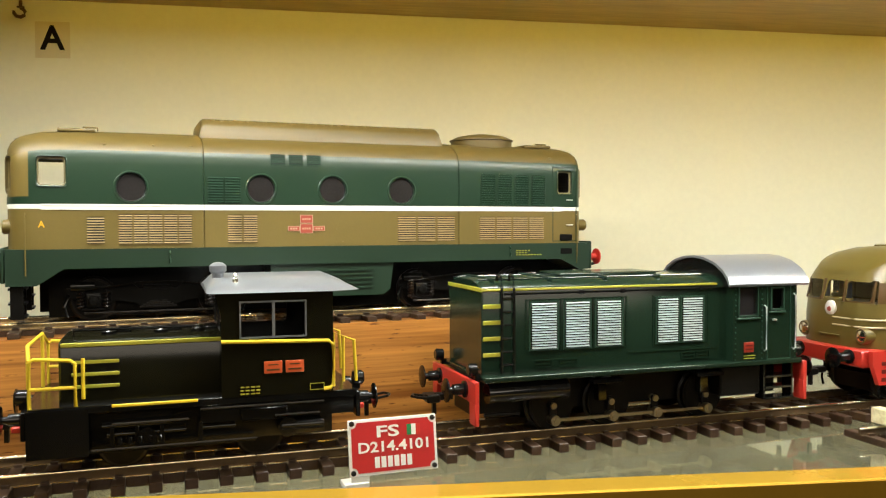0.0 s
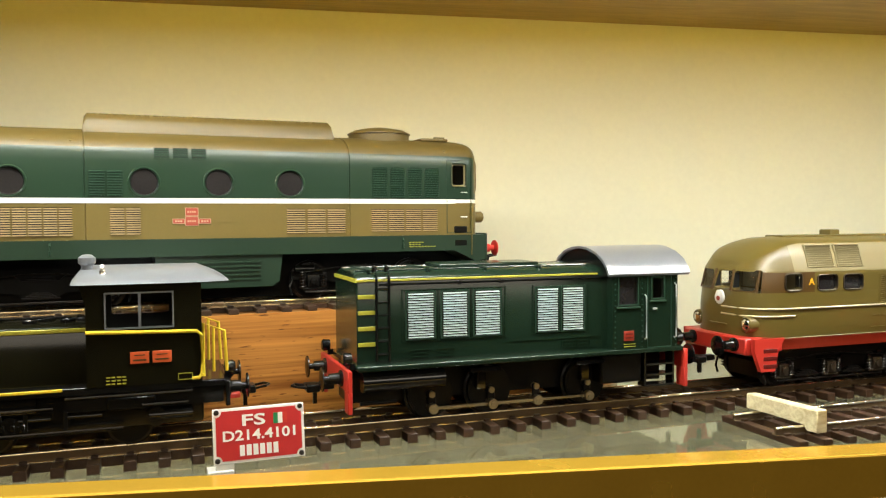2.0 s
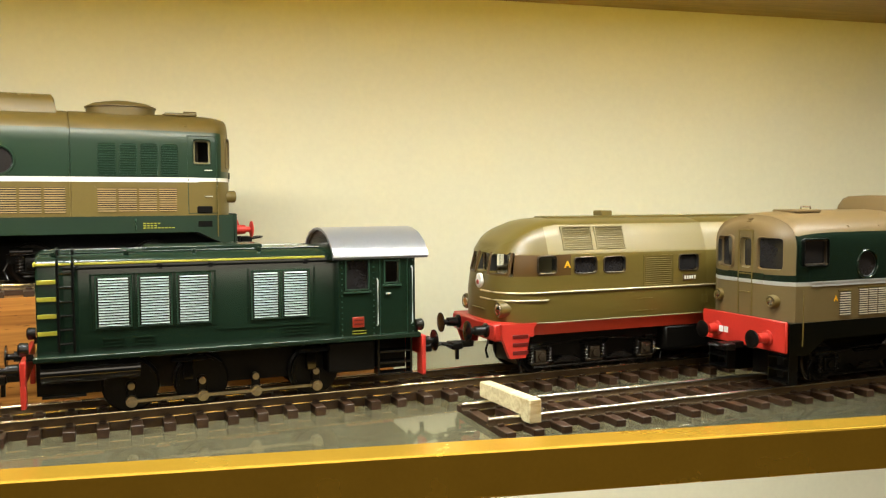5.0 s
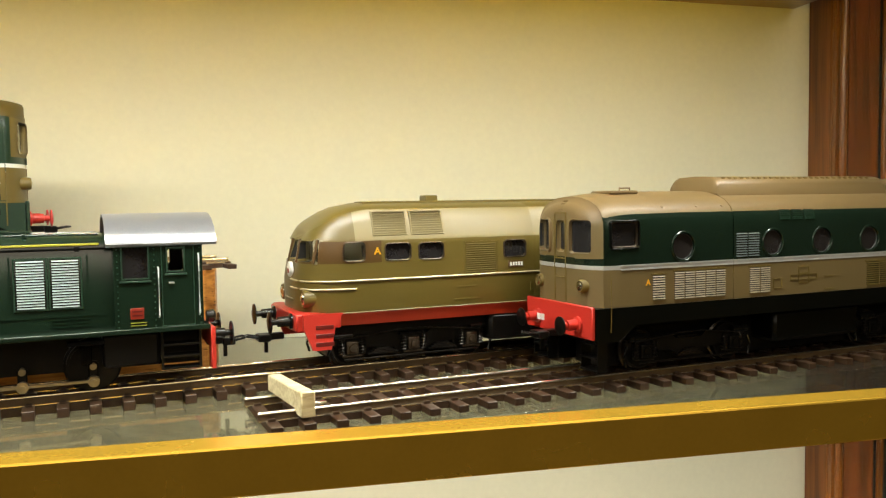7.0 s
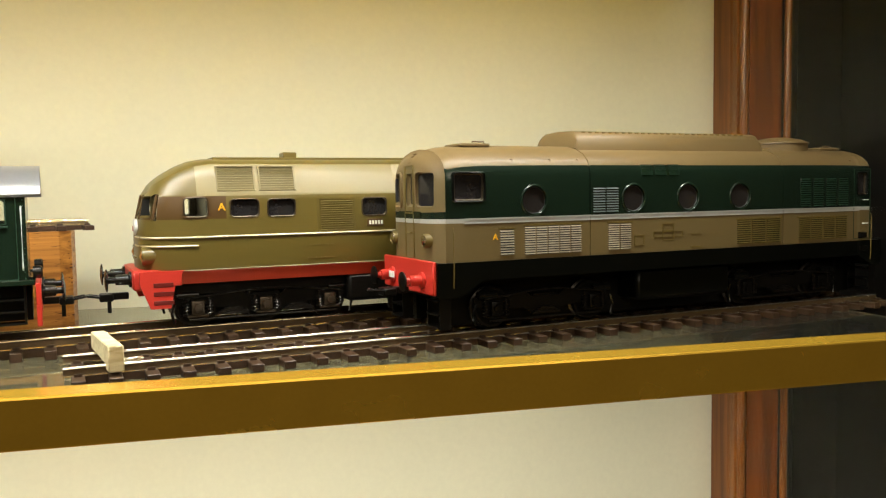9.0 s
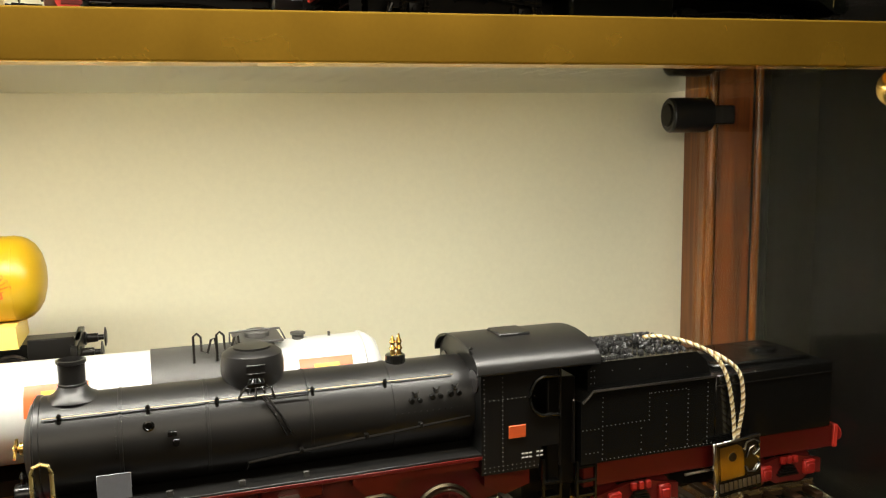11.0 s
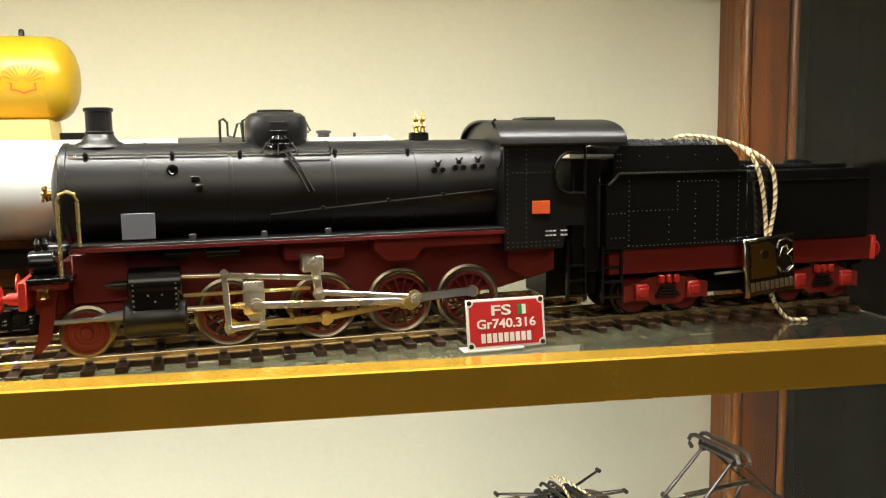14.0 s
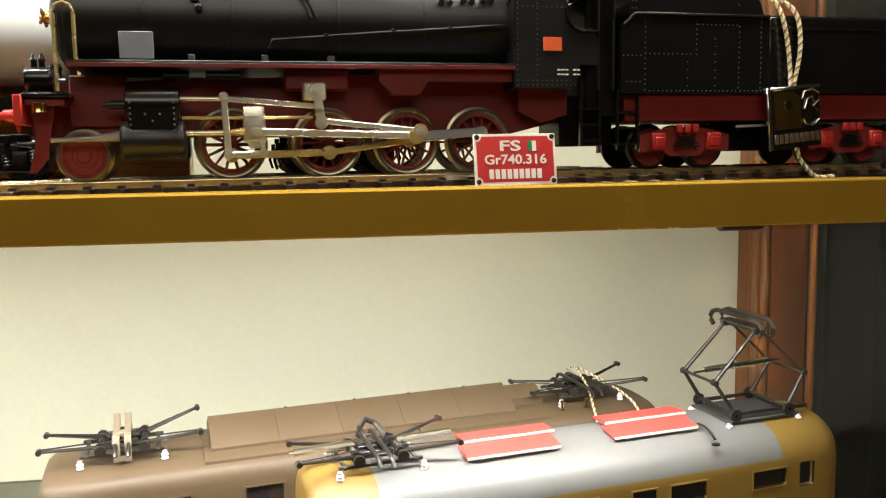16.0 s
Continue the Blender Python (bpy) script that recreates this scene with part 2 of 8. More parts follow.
M["plate_metal"] = material("worn_bright_metal", (0.36, 0.30, 0.22), 0.32, 0.9, vary=0.15, grain=500)
M["tyre"] = material("dull_wheel_steel", (0.34, 0.30, 0.22), 0.3, 1.0, vary=0.15, grain=500)
M["porthole_glass"] = material("smoky_porthole_glass", (0.022, 0.019, 0.018), 0.2, vary=0.2, spec=0.5)
M["paper"] = material("cream_paper_card", (0.66, 0.60, 0.40), 0.7, vary=0.03)
M["cream_line"] = material("pale_gold_line", (0.60, 0.52, 0.32), 0.35, 0.2, vary=0.08)
M["bronze"] = material("dark_bronze_casting", (0.075, 0.055, 0.035), 0.34, 0.6, vary=0.25, grain=900)
M["rivet"] = material("dull_rivet_head", (0.16, 0.155, 0.145), 0.35, vary=0.1)
M["cab_black"] = material("semi_gloss_black", (0.0075, 0.0072, 0.0068), 0.3, vary=0.2, grain=1100, stain=40)
# bead wood lightened to carry its highlight
M["mahogany_bead"] = wood("polished_highlit_bead", (0.09, 0.026, 0.003), (0.26, 0.080, 0.008), (11, 11, 0.5), 9, 0.28, 0.2)
M["tag_dark"] = material("dark_polished_metal", (0.10, 0.085, 0.065), 0.15, 0.9, vary=0.1)
M["tag_steel"] = material("polished_steel_edge", (0.55, 0.54, 0.52), 0.2, 1.0, vary=0.08)
M["grey_slat"] = material("dull_grey_slat", (0.10, 0.115, 0.11), 0.4, vary=0.06)
M["tender_red"] = material("deep_signal_red", (0.36, 0.018, 0.013), 0.35, vary=0.1, grain=900)
M["panto_metal"] = material("greyish_blackened_metal", (0.075, 0.068, 0.058), 0.34, 0.75, vary=0.25, grain=600)
M["clip_tan"] = material("tan_plastic", (0.21, 0.165, 0.105), 0.45, vary=0.06)
M["ink"] = material("black_ink", (0.008, 0.006, 0.004), 0.9, spec=0.1)


# ---- mesh helpers, in millimetres ----
def cube(bm, x0, x1, y0, y1, z0, z1, bev=0.0, seg=1, m=0):
    mat = Matrix.Translation(((x0 + x1) / 2, (y0 + y1) / 2, (z0 + z1) / 2)) @ Matrix.Diagonal((x1 - x0, y1 - y0, z1 - z0, 1))
    vs = bmesh.ops.create_cube(bm, size=1, matrix=mat)["verts"]
    if m:
        for f in {f for v in vs for f in v.link_faces}:
            f.material_index = m
    if bev:
        es = list({e for v in vs for e in v.link_edges})
        bmesh.ops.bevel(bm, geom=es, offset=bev, segments=seg, affect="EDGES", profile=0.5)


def rod(bm, p, q, r, r2=None, seg=14, m=0):
    p, q = Vector(p), Vector(q)
    d = q - p
    mat = Matrix.Translation((p + q) / 2) @ d.to_track_quat("Z", "Y").to_matrix().to_4x4()
    vs = bmesh.ops.create_cone(bm, cap_ends=True, segments=seg, radius1=r, radius2=r if r2 is None else r2, depth=d.length, matrix=mat)["verts"]
    if m:
        for f in {f for v in vs for f in v.link_faces}:
            f.material_index = m


def tube(bm, pts, r, seg=8, flat=1.0):
    pts = [Vector(p) for p in pts]
    rings, up = [], Vector((0, 0, 1))
    for i, p in enumerate(pts):
        d = (pts[min(i + 1, len(pts) - 1)] - pts[max(i - 1, 0)]).normalized()
        side = d.cross(up)
        if side.length < 0.05:
            side = d.cross(Vector((0, 1, 0)))
        side.normalize()
        top = side.cross(d).normalized()
        rings.append([p + side * (r * math.cos(2 * math.pi * k / seg)) + top * (r * flat * math.sin(2 * math.pi * k / seg)) for k in range(seg)])
    loft(bm, rings)


def loft(bm, rings, caps=True, mats=None, closed=True):
    vs = [[bm.verts.new(p) for p in ring] for ring in rings]
    n = len(rings[0])
    for a, b in zip(vs, vs[1:]):
        for k in range(n if closed else n - 1):
            f = bm.faces.new((a[k], a[(k + 1) % n], b[(k + 1) % n], b[k]))
            if mats:
                f.material_index = mats[k]
    if caps and closed:
        bm.faces.new(list(reversed(vs[0])))
        bm.faces.new(vs[-1])


def prism(bm, poly, a, b, axis="y", m=0):
    """A polygon extruded: (x, z) along y, (y, z) along x or (x, y) along z."""
    put = {"y": lambda u, v, w: (u, w, v), "x": lambda u, v, w: (w, u, v), "z": lambda u, v, w: (u, v, w)}[axis]
    lo, hi = [bm.verts.new(put(u, v, a)) for u, v in poly], [bm.verts.new(put(u, v, b)) for u, v in poly]
    n = len(poly)
    fs = [bm.faces.new((lo[k], lo[(k + 1) % n], hi[(k + 1) % n], hi[k])) for k in range(n)]
    fs += [bm.faces.new(list(reversed(lo))), bm.faces.new(hi)]
    for f in fs:
        f.material_index = m


def lathe(bm, prof, centre, axis="z", seg=24):
    """A turned shape: (radius, height) pairs about an axis through the centre."""
    c = Vector(centre)
    ax = {"x": (Vector((0, 1, 0)), Vector((0, 0, 1)), Vector((1, 0, 0))), "y": (Vector((0, 0, 1)), Vector((1, 0, 0)), Vector((0, 1, 0))), "z": (Vector((1, 0, 0)), Vector((0, 1, 0)), Vector((0, 0, 1)))}[axis]
    loft(bm, [[c + ax[2] * h + ax[0] * (r * math.cos(2 * math.pi * k / seg)) + ax[1] * (r * math.sin(2 * math.pi * k / seg)) for k in range(seg)] for r, h in prof], caps=tuple(prof[0]) != tuple(prof[-1]))


def ring_frame(bm, x0, x1, z0, z1, y0, y1, w):
    """A rectangular frame that faces the front."""
    cube(bm, x0 - w, x1 + w, y0, y1, z1, z1 + w)
    cube(bm, x0 - w, x1 + w, y0, y1, z0 - w, z0)
    cube(bm, x0 - w, x0, y0, y1, z0, z1)
    cube(bm, x1, x1 + w, y0, y1, z0, z1)


def round_ring(bm, x0, x1, z0, z1, y0, y1, w, r=1.6):
    """A frame with rounded corners that faces the front."""
    def outline(g):
        pts = []
        for cx, cz, a0 in ((x1 - r, z1 - r, 0), (x0 + r, z1 - r, 90), (x0 + r, z0 + r, 180), (x1 - r, z0 + r, 270)):
            for k in range(4):
                a = radians(a0 + 30 * k)
                pts.append((cx + (r + g) * math.cos(a), cz + (r + g) * math.sin(a)))
        return pts
    inner, mid, outer = outline(0), outline(w * 0.5), outline(w)
    rings = [[Vector((u, y, v)) for u, v in o] for o, y in ((inner, y1), (inner, y0), (mid, y0 - w * 0.3), (outer, y0), (outer, y1), (inner, y1))]
    loft(bm, rings, caps=False)


def part(name, bm, mats, parent, label="", smooth=True, scale=0.001):
    bmesh.ops.recalc_face_normals(bm, faces=bm.faces[:])
    bmesh.ops.scale(bm, vec=(scale,) * 3, verts=bm.verts[:])
    me = bpy.data.meshes.new(name)
    bm.to_mesh(me)
    bm.free()
    for k in mats if isinstance(mats, (list, tuple)) else [mats]:
        me.materials.append(M[k])
    if smooth:
        me.polygons.foreach_set("use_smooth", [True] * len(me.polygons))
        me.set_sharp_from_angle(angle=radians(38))
    ob = new(name, me)
    ob.parent = parent
    if label:
        ob["label"] = label
    return ob


def thing(name, m, label, category, group="", kind=""):
    ob = new(name)
    ob.matrix_world = m
    ob.empty_display_size = 0.02
    return tagged(ob, label, category, group, kind)


def carve(bm, cutter):
    """Takes the cutter's volume away from the body."""
    obs = []
    bmesh.ops.recalc_face_normals(bm, faces=bm.faces[:])
    bmesh.ops.recalc_face_normals(cutter, faces=cutter.faces[:])
    for b in (bm, cutter):
        me = bpy.data.meshes.new("tmp")
        b.to_mesh(me)
        b.free()
        for k in range(8):
            me.materials.append(M["recess"])
        obs.append(new("tmp", me))
    md = obs[0].modifiers.new("cut", "BOOLEAN")
    md.operation, md.object, md.solver = "DIFFERENCE", obs[1], "EXACT"
    md.use_self = True
    out = bpy.data.meshes.new_from_object(obs[0].evaluated_get(bpy.context.evaluated_depsgraph_get()))
    res = bmesh.new()
    res.from_mesh(out)
    for o in obs:
        d = o.data
        bpy.data.objects.remove(o)
        bpy.data.meshes.remove(d)
    bpy.data.meshes.remove(out)
    return res


def letters(text, size, width=None):
    """The outline of a line of text as a flat mesh in x and z, centred."""
    cu = bpy.data.curves.new("tmp", "FONT")
    cu.body, cu.size, cu.align_x, cu.align_y, cu.extrude = text, size, "CENTER", "CENTER", size * 0.03
    cu.resolution_u = 3
    cu.offset = size * 0.02
    ob = new("tmp", cu)
    me = bpy.data.meshes.new_from_object(ob.evaluated_get(bpy.context.evaluated_depsgraph_get()))
    bm = bmesh.new()
    bm.from_mesh(me)
    bpy.data.objects.remove(ob)
    bpy.data.curves.remove(cu)
    bpy.data.meshes.remove(me)
    xs = [v.co.x for v in bm.verts]
    k = width / (max(xs) - min(xs)) if width else 1
    mid = (max(xs) + min(xs)) / 2
    for v in bm.verts:
        v.co = Vector(((v.co.x - mid) * k, -v.co.z, v.co.y))
    return bm


def shift(bm, x, y, z):
    for v in bm.verts:
        v.co += Vector((x, y, z))
    return bm


def plain(name, bm, mat, label, category="", kind="structure", m=None, smooth=False):
    ob = part(name, bm, mat, None, "", smooth)
    if m is not None:
        ob.matrix_world = m
    return tagged(ob, label, category, "", kind)


# ---- cabinet ----
WALL_Y, SHELVES = 302.0, (0.0, -268.0, -500.0)
SUNK = 3.2
bm = bmesh.new()
cube(bm, -700, 1250, WALL_Y, WALL_Y + 18, -820, 560)
plain("wall_back", bm, "wall", "cream painted back panel of the display cabinet", "wall")
bm = bmesh.new()
cube(bm, -700, 866, 14, WALL_Y - 0.5, 272, 290, 0.8)
for v in bm.verts:
    v.co.z -= (v.co.x - 60) * 0.0165
plain("ceiling", bm, "top", "brown varnished board over the upper compartment", "ceiling")
for k, z in enumerate(SHELVES):
    bm = bmesh.new()
    d = SUNK if k == 0 else 0.0
    cube(bm, -700, 868, 14.5, WALL_Y - 0.5, z - 8 - d, z - d, 0.6)
    plain("shelf", bm, "shelf", "smoky green glass shelf of the cabinet", "shelf")
    bm = bmesh.new()
    cube(bm, -700, 1000, -3.5, 14, z - 18.2, z + 2.4, 0.9, 2)
    plain("trim", bm, "gold", "satin gold front rail along the shelf edge", "trim")
bm = bmesh.new()
cube(bm, -700, 1000, -3.5, 14, 250, 271, 0.9, 2)
plain("trim", bm, "gold", "satin gold rail along the top board", "trim")

# corner post with moulded facets: left toned as lit, right black as shade
post = thing("corner_post", pose(0, 0, 0), "red-brown varnished wooden corner post with mouldings", "post", kind="structure")


def round_poly(cx, cy, r):
    return [(cx + r * math.cos(radians(a)), cy + r * math.sin(radians(a))) for a in range(0, 360, 30)]


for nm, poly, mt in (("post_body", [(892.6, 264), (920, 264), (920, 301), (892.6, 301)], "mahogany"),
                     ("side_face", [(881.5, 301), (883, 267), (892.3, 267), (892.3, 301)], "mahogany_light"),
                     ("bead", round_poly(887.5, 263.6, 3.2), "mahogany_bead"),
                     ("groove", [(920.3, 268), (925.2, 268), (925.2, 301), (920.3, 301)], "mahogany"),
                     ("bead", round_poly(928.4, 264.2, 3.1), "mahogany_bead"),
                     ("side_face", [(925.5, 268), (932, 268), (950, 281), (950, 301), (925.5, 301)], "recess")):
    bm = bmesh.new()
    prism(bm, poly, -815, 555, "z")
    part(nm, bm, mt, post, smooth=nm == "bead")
bm = bmesh.new()
cube(bm, 872, 876, 16, 262, -815, 555)
plain("window_1", bm, "side_glass", "clear glass pane closing the side of the cabinet", "window").visible_shadow = False
# two dark sheets stand for the dim room beyond the side glass
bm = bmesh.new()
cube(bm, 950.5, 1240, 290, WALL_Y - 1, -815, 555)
plain("wall_side", bm, "dark_panel", "dark grey sheet standing for the dim room past the post", "wall")
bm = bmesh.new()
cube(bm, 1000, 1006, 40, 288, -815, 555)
plain("wall_end", bm, "dark_panel", "dark grey sheet standing for the dim room past the side glass", "wall")


def bracket(z):
    e = thing("shelf_bracket", pose(0.852, 0.235, z / 1000 - 0.032), "black round plastic shelf bracket on the corner post", "bracket", "shelf brackets")
    bm = bmesh.new()
    lathe(bm, [(11.5, -19), (13, -17.5), (13, 10), (12, 14), (9, 15)], (0, 0, 0), "x", 28)
    part("barrel", bm, "black_plastic", e)
    bm = bmesh.new()
    lathe(bm, [(8, -20.5), (9, -19.5), (9, -18.8)], (0, 0, 0), "x", 24)
    part("cap", bm, "under", e)
    bm = bmesh.new()
    cube(bm, 8, 34, -7, 40, -7, 7, 1)
    part("arm", bm, "black_plastic", e)


def stud(z):
    e = thing("brass_stud", pose(0.838, 0.004, z / 1000 - 0.0275), "round polished brass stud under the gold shelf rail", "stud", "brass studs")
    bm = bmesh.new()
    lathe(bm, [(3, 8), (8, 7), (9.5, 4), (9.5, 0), (8, -3), (4, -4.5), (0.5, -5)], (0, 0, 0), "y", 26)
    part("knob", bm, "brass", e)
    bm = bmesh.new()
    rod(bm, (0, 3, 5), (0, 3, 9.6), 2.2)
    part("stem", bm, "brass", e)


for z in SHELVES[:2]:
    bracket(z), stud(z)

# dim room around the cabinet
bm = bmesh.new()
cube(bm, -3000, 4000, 321, 341, -1300, 1400)
plain("wall_north", bm, "room", "dim plain room wall behind the cabinet", "wall")
for nm, b in (("floor", (-3000, 4000, -3500, 320, -1320, -1300)), ("room_ceiling", (-3000, 4000, -3500, 320, 1400, 1420)), ("wall_south", (-3000, 4000, -3520, -3500, -1300, 1400)),
              ("wall_west", (-3020, -3000, -3500, 320, -1300, 1400)), ("wall_east", (4000, 4020, -3500, 320, -1300, 1400))):
    bm = bmesh.new()
    cube(bm, *b)
    plain(nm, bm, "room", "dim plain surface of the room around the cabinet", nm.split("_")[0])
bm = bmesh.new()
cube(bm, -720, -702, -3, 320, -1300, 560)
plain("wall_cabinet", bm, "mahogany", "red-brown wooden side of the cabinet", "wall")


# ---- tracks ----
def on_line(p, ang, hw, z, s=0.0):
    a = radians(ang)
    return pose(p[0] - math.sin(a) * hw / 1000 + math.cos(a) * s / 1000, p[1] + math.cos(a) * hw / 1000 + math.sin(a) * s / 1000, z / 1000, 0, 0, ang)


LINE_C = on_line((0.0626, 0.1073), 15.5, 33, 64.0)
LINE_B = on_line((0.3654, 0.0972), 11.5, 31, 6.5)
LINE_A = on_line((0.6047, 0.0628), 11.5, 33, 5.2, 64.4)
LINE_S = on_line((0.6591, 0.0478), 8.0, 31, -260.5)
LINE_T = on_line((0.6591, 0.0478), 8.0, 91, -260.5, 2.0)
LINE_Y = on_line((0.6591, 0.0478), 8.0, 150, -188.0)

def sleeper_mesh(top, bottom):
    bm = bmesh.new()
    cube(bm, -2.8, 2.8, -30, 30, bottom, top, 0.3)
    for y in (-16.2, 16.2):
        cube(bm, -1.6, 1.6, y - 3.1, y - 1.2, top - 0.1, top + 1.2)
        cube(bm, -1.6, 1.6, y + 1.2, y + 3.1, top - 0.1, top + 1.2)
    bmesh.ops.scale(bm, vec=(0.001,) * 3, verts=bm.verts[:])
    me = bpy.data.meshes.new("sleeper")
    bm.to_mesh(me)
    bm.free()
    me.materials.append(M["sleeper"])
    return me


def track(m, s0, s1, label, metal="rail_brass", drop=0.0):
    e = thing("model_track", m, label, "track", "model railway tracks")
    sunk, drop = drop, drop * 0.45
    me = sleeper_mesh(-3.6 - drop, -6.5 - sunk)
    for y in (-16.2, 16.2):
        bm = bmesh.new()
        prism(bm, [(y - 2.0, -3.6 - drop), (y + 2.0, -3.6 - drop), (y + 2.0, -3.05 - drop), (y + 0.45, -3.0 - drop), (y + 0.45, -1.3), (y + 0.95, -1.0), (y + 0.95, -0.75), (y + 0.78, -0.36), (y + 0.5, -0.1), (y + 0.2, 0), (y - 0.2, 0), (y - 0.5, -0.1), (y - 0.78, -0.36), (y - 0.95, -0.75), (y - 0.95, -1.0), (y - 0.45, -1.3), (y - 0.45, -3.0 - drop), (y - 2.0, -3.05 - drop)], s0, s1, "x")
        for f in bm.faces:
            if -3.0 - drop < f.calc_center_median().z < -1.1 and abs(f.normal.x) < 0.5:
                f.material_index = 1
        part("rail", bm, [metal, "rail_web" if drop else metal], e)
        bm = bmesh.new()
        cube(bm, s0 + 4, s1 - 4, y - 2.0, y + 2.0, -6.4 - sunk, -3.75 - drop)
        part("rail_base", bm, "sleeper", e)
    for k in range(int((s1 - s0 - 6) / 15) + 1):
        ob = new("sleeper", me)
        ob.parent = e
        ob.location = ((s0 + 6 + k * 15 + random.uniform(-0.3, 0.3)) / 1000, 0, 0)


track(LINE_B, -520, 520, "model railway track with dark brown sleepers on the shelf", drop=SUNK)
track(LINE_A @ pose(-0.25, 0.0005, -0.0006, 0, 0, -1.0) @ pose(0.25, 0, 0), -261, 240, "model railway track with bright rails ending at a cream stop", "steel", 1.3)
track(LINE_C, -260, 347, "model railway track on top of the wooden block")
track(LINE_S, -330, 208, "model railway track with warm metal rails on the shelf")
track(LINE_T, -420, 60, "model railway track behind the steam locomotive")
track(LINE_Y, -420, -180, "raised model railway track under the yellow tank wagon")

# wooden block under the rear track, with a rounded end
bm = bmesh.new()
poly = [(-262, -30), (329, -30), (336, -26), (339, -18), (339, 18), (336, 26), (329, 30), (-262, 30)]
prism(bm, poly, -64.0 - SUNK, -6.6, "z")
ob = part("wooden_block", bm, "block", None, smooth=False)
ob.matrix_world = LINE_C
tagged(ob, "orange-brown oak block carrying the rear track", "wooden block")
bm = bmesh.new()
cube(bm, -422, -178, -30, 30, -79.9, -6.6, 0.8)
ob = part("wooden_block", bm, "block", None, smooth=False)
ob.matrix_world = LINE_Y
tagged(ob, "oak block carrying the track of the yellow tank wagon", "wooden block")

# cream buffer stop across the end of the front track
e = thing("track_stop", LINE_A, "cream wooden stop block across the end of the front track", "track stop")
bm = bmesh.new()
prism(bm, [(-22, 0.3), (-22, 8.5), (25, 8.5), (25, -3.2), (17.6, -3.2), (17.6, 0.3)], -246, -239.5, "x")
bmesh.ops.bevel(bm, geom=bm.edges[:], offset=0.6, segments=1, affect="EDGES")
for v in bm.verts:
    v.co.y = -v.co.y
    v.co.x -= 0.10 * v.co.y
part("crossbar", bm, "balsa", e)
bm = bmesh.new()
cube(bm, -238.5, -228, -12, -10, -2, 0.4, 0.2)
part("clip", bm, "steel", e)


# ---- shared pieces of rolling stock ----
def wheel(parent, s, r, metal="under", rim="dark_metal", y=-16.2, label=""):
    bm = bmesh.new()
    for sg in (1, -1):
        yy = sg * y
        lathe(bm, [(r, yy - sg * 2.4), (r, yy + sg * 0.4), (r + 1.3, yy + sg * 1.0), (r + 1.3, yy + sg * 2.0), (r - 2, yy + sg * 2.4)], (s, 0, r), "y", 28)
    rod(bm, (s, y, r), (s, -y, r), 1.6)
    w = part("wheelset", bm, rim, parent, label)
    for sg in (1, -1):
        bm = bmesh.new()
        rod(bm, (s, sg * (y - 2.7), r), (s, sg * (y - 1.8), r), r * 0.9, seg=24)
        rod(bm, (s, sg * (y - 3.6), r), (s, sg * (y - 2.6), r), r * 0.22)
        part("wheel_disc", bm, metal, w)


def buffers(parent, s, way, z, mat, half=20.0, length=10.0, head=6.0, headmat=None):
    for y in (-half, half):
        bm = bmesh.new()
        lathe(bm, [(4.2, 0), (4.2, 1.0 * way), (2.9, 1.6 * way), (2.7, length * 0.6 * way), (1.7, length * 0.62 * way), (1.7, (length - 1.6) * way)], (s, y, z), "x", 16)
        b = part("buffer", bm, mat, parent)
        bm = bmesh.new()
        lathe(bm, [(2, (length - 1.8) * way), (head, (length - 1.2) * way), (head, (length - 0.6) * way), (head * 0.6, length * way), (0.5, (length + 0.2) * way)], (s, y, z), "x", 18)
        part("buffer_head", bm, headmat or mat, b)


def coupler(parent, s, way, z):
    bm = bmesh.new()
    cube(bm, min(s, s + 10 * way), max(s, s + 10 * way), -2.2, 2.2, z - 1.8, z + 1.8, 0.4)
    cube(bm, min(s + 8 * way, s + 15 * way), max(s + 8 * way, s + 15 * way), -5, 5, z - 2.4, z + 1.6, 0.6)
    tube(bm, [(s + 14 * way, -4, z), (s + 20 * way, -4, z + 1), (s + 22 * way, 0, z + 1), (s + 20 * way, 4, z + 1), (s + 14 * way, 4, z)], 0.7, 6)
    cube(bm, min(s + 9 * way, s + 11 * way), max(s + 9 * way, s + 11 * way), -1, 1, z - 9, z - 2)
    part("coupler", bm, "under", parent)


def louvre(parent, s0, s1, z0, z1, cols, slat, y, pitch=1.45, back=None, space=1.6):
    bm = bmesh.new()
    w = (s1 - s0) / cols
    gap = min(space, w * 0.12 * space / 1.6)
    for c in range(cols):
        a, b = s0 + c * w + gap / 2, s0 + (c + 1) * w - gap / 2
        n = max(3, int((z1 - z0) / pitch))
        if back:
            cube(bm, a, b, y - 0.05, y + 0.6, z0, z1, m=1)
        for k in range(n):
            z = z0 + (k + 0.5) * (z1 - z0) / n
            prism(bm, [(y - 0.75, z - 0.34), (y - 0.05, z + 0.30), (y + 0.2, z + 0.30), (y + 0.2, z - 0.34)], a, b, "x")
    part("louvre", bm, [slat, back or slat], parent, smooth=False)


def coil(bm, p, q, r, turns, wire=0.35):
    p, q = Vector(p), Vector(q)
    d = (q - p).normalized()
    a = d.orthogonal().normalized()
    b = d.cross(a)
    n = int(turns * 8)
    tube(bm, [p + (q - p) * k / n + (a * math.cos(k * math.pi / 4) + b * math.sin(k * math.pi / 4)) * r for k in range(n + 1)], wire, 5)


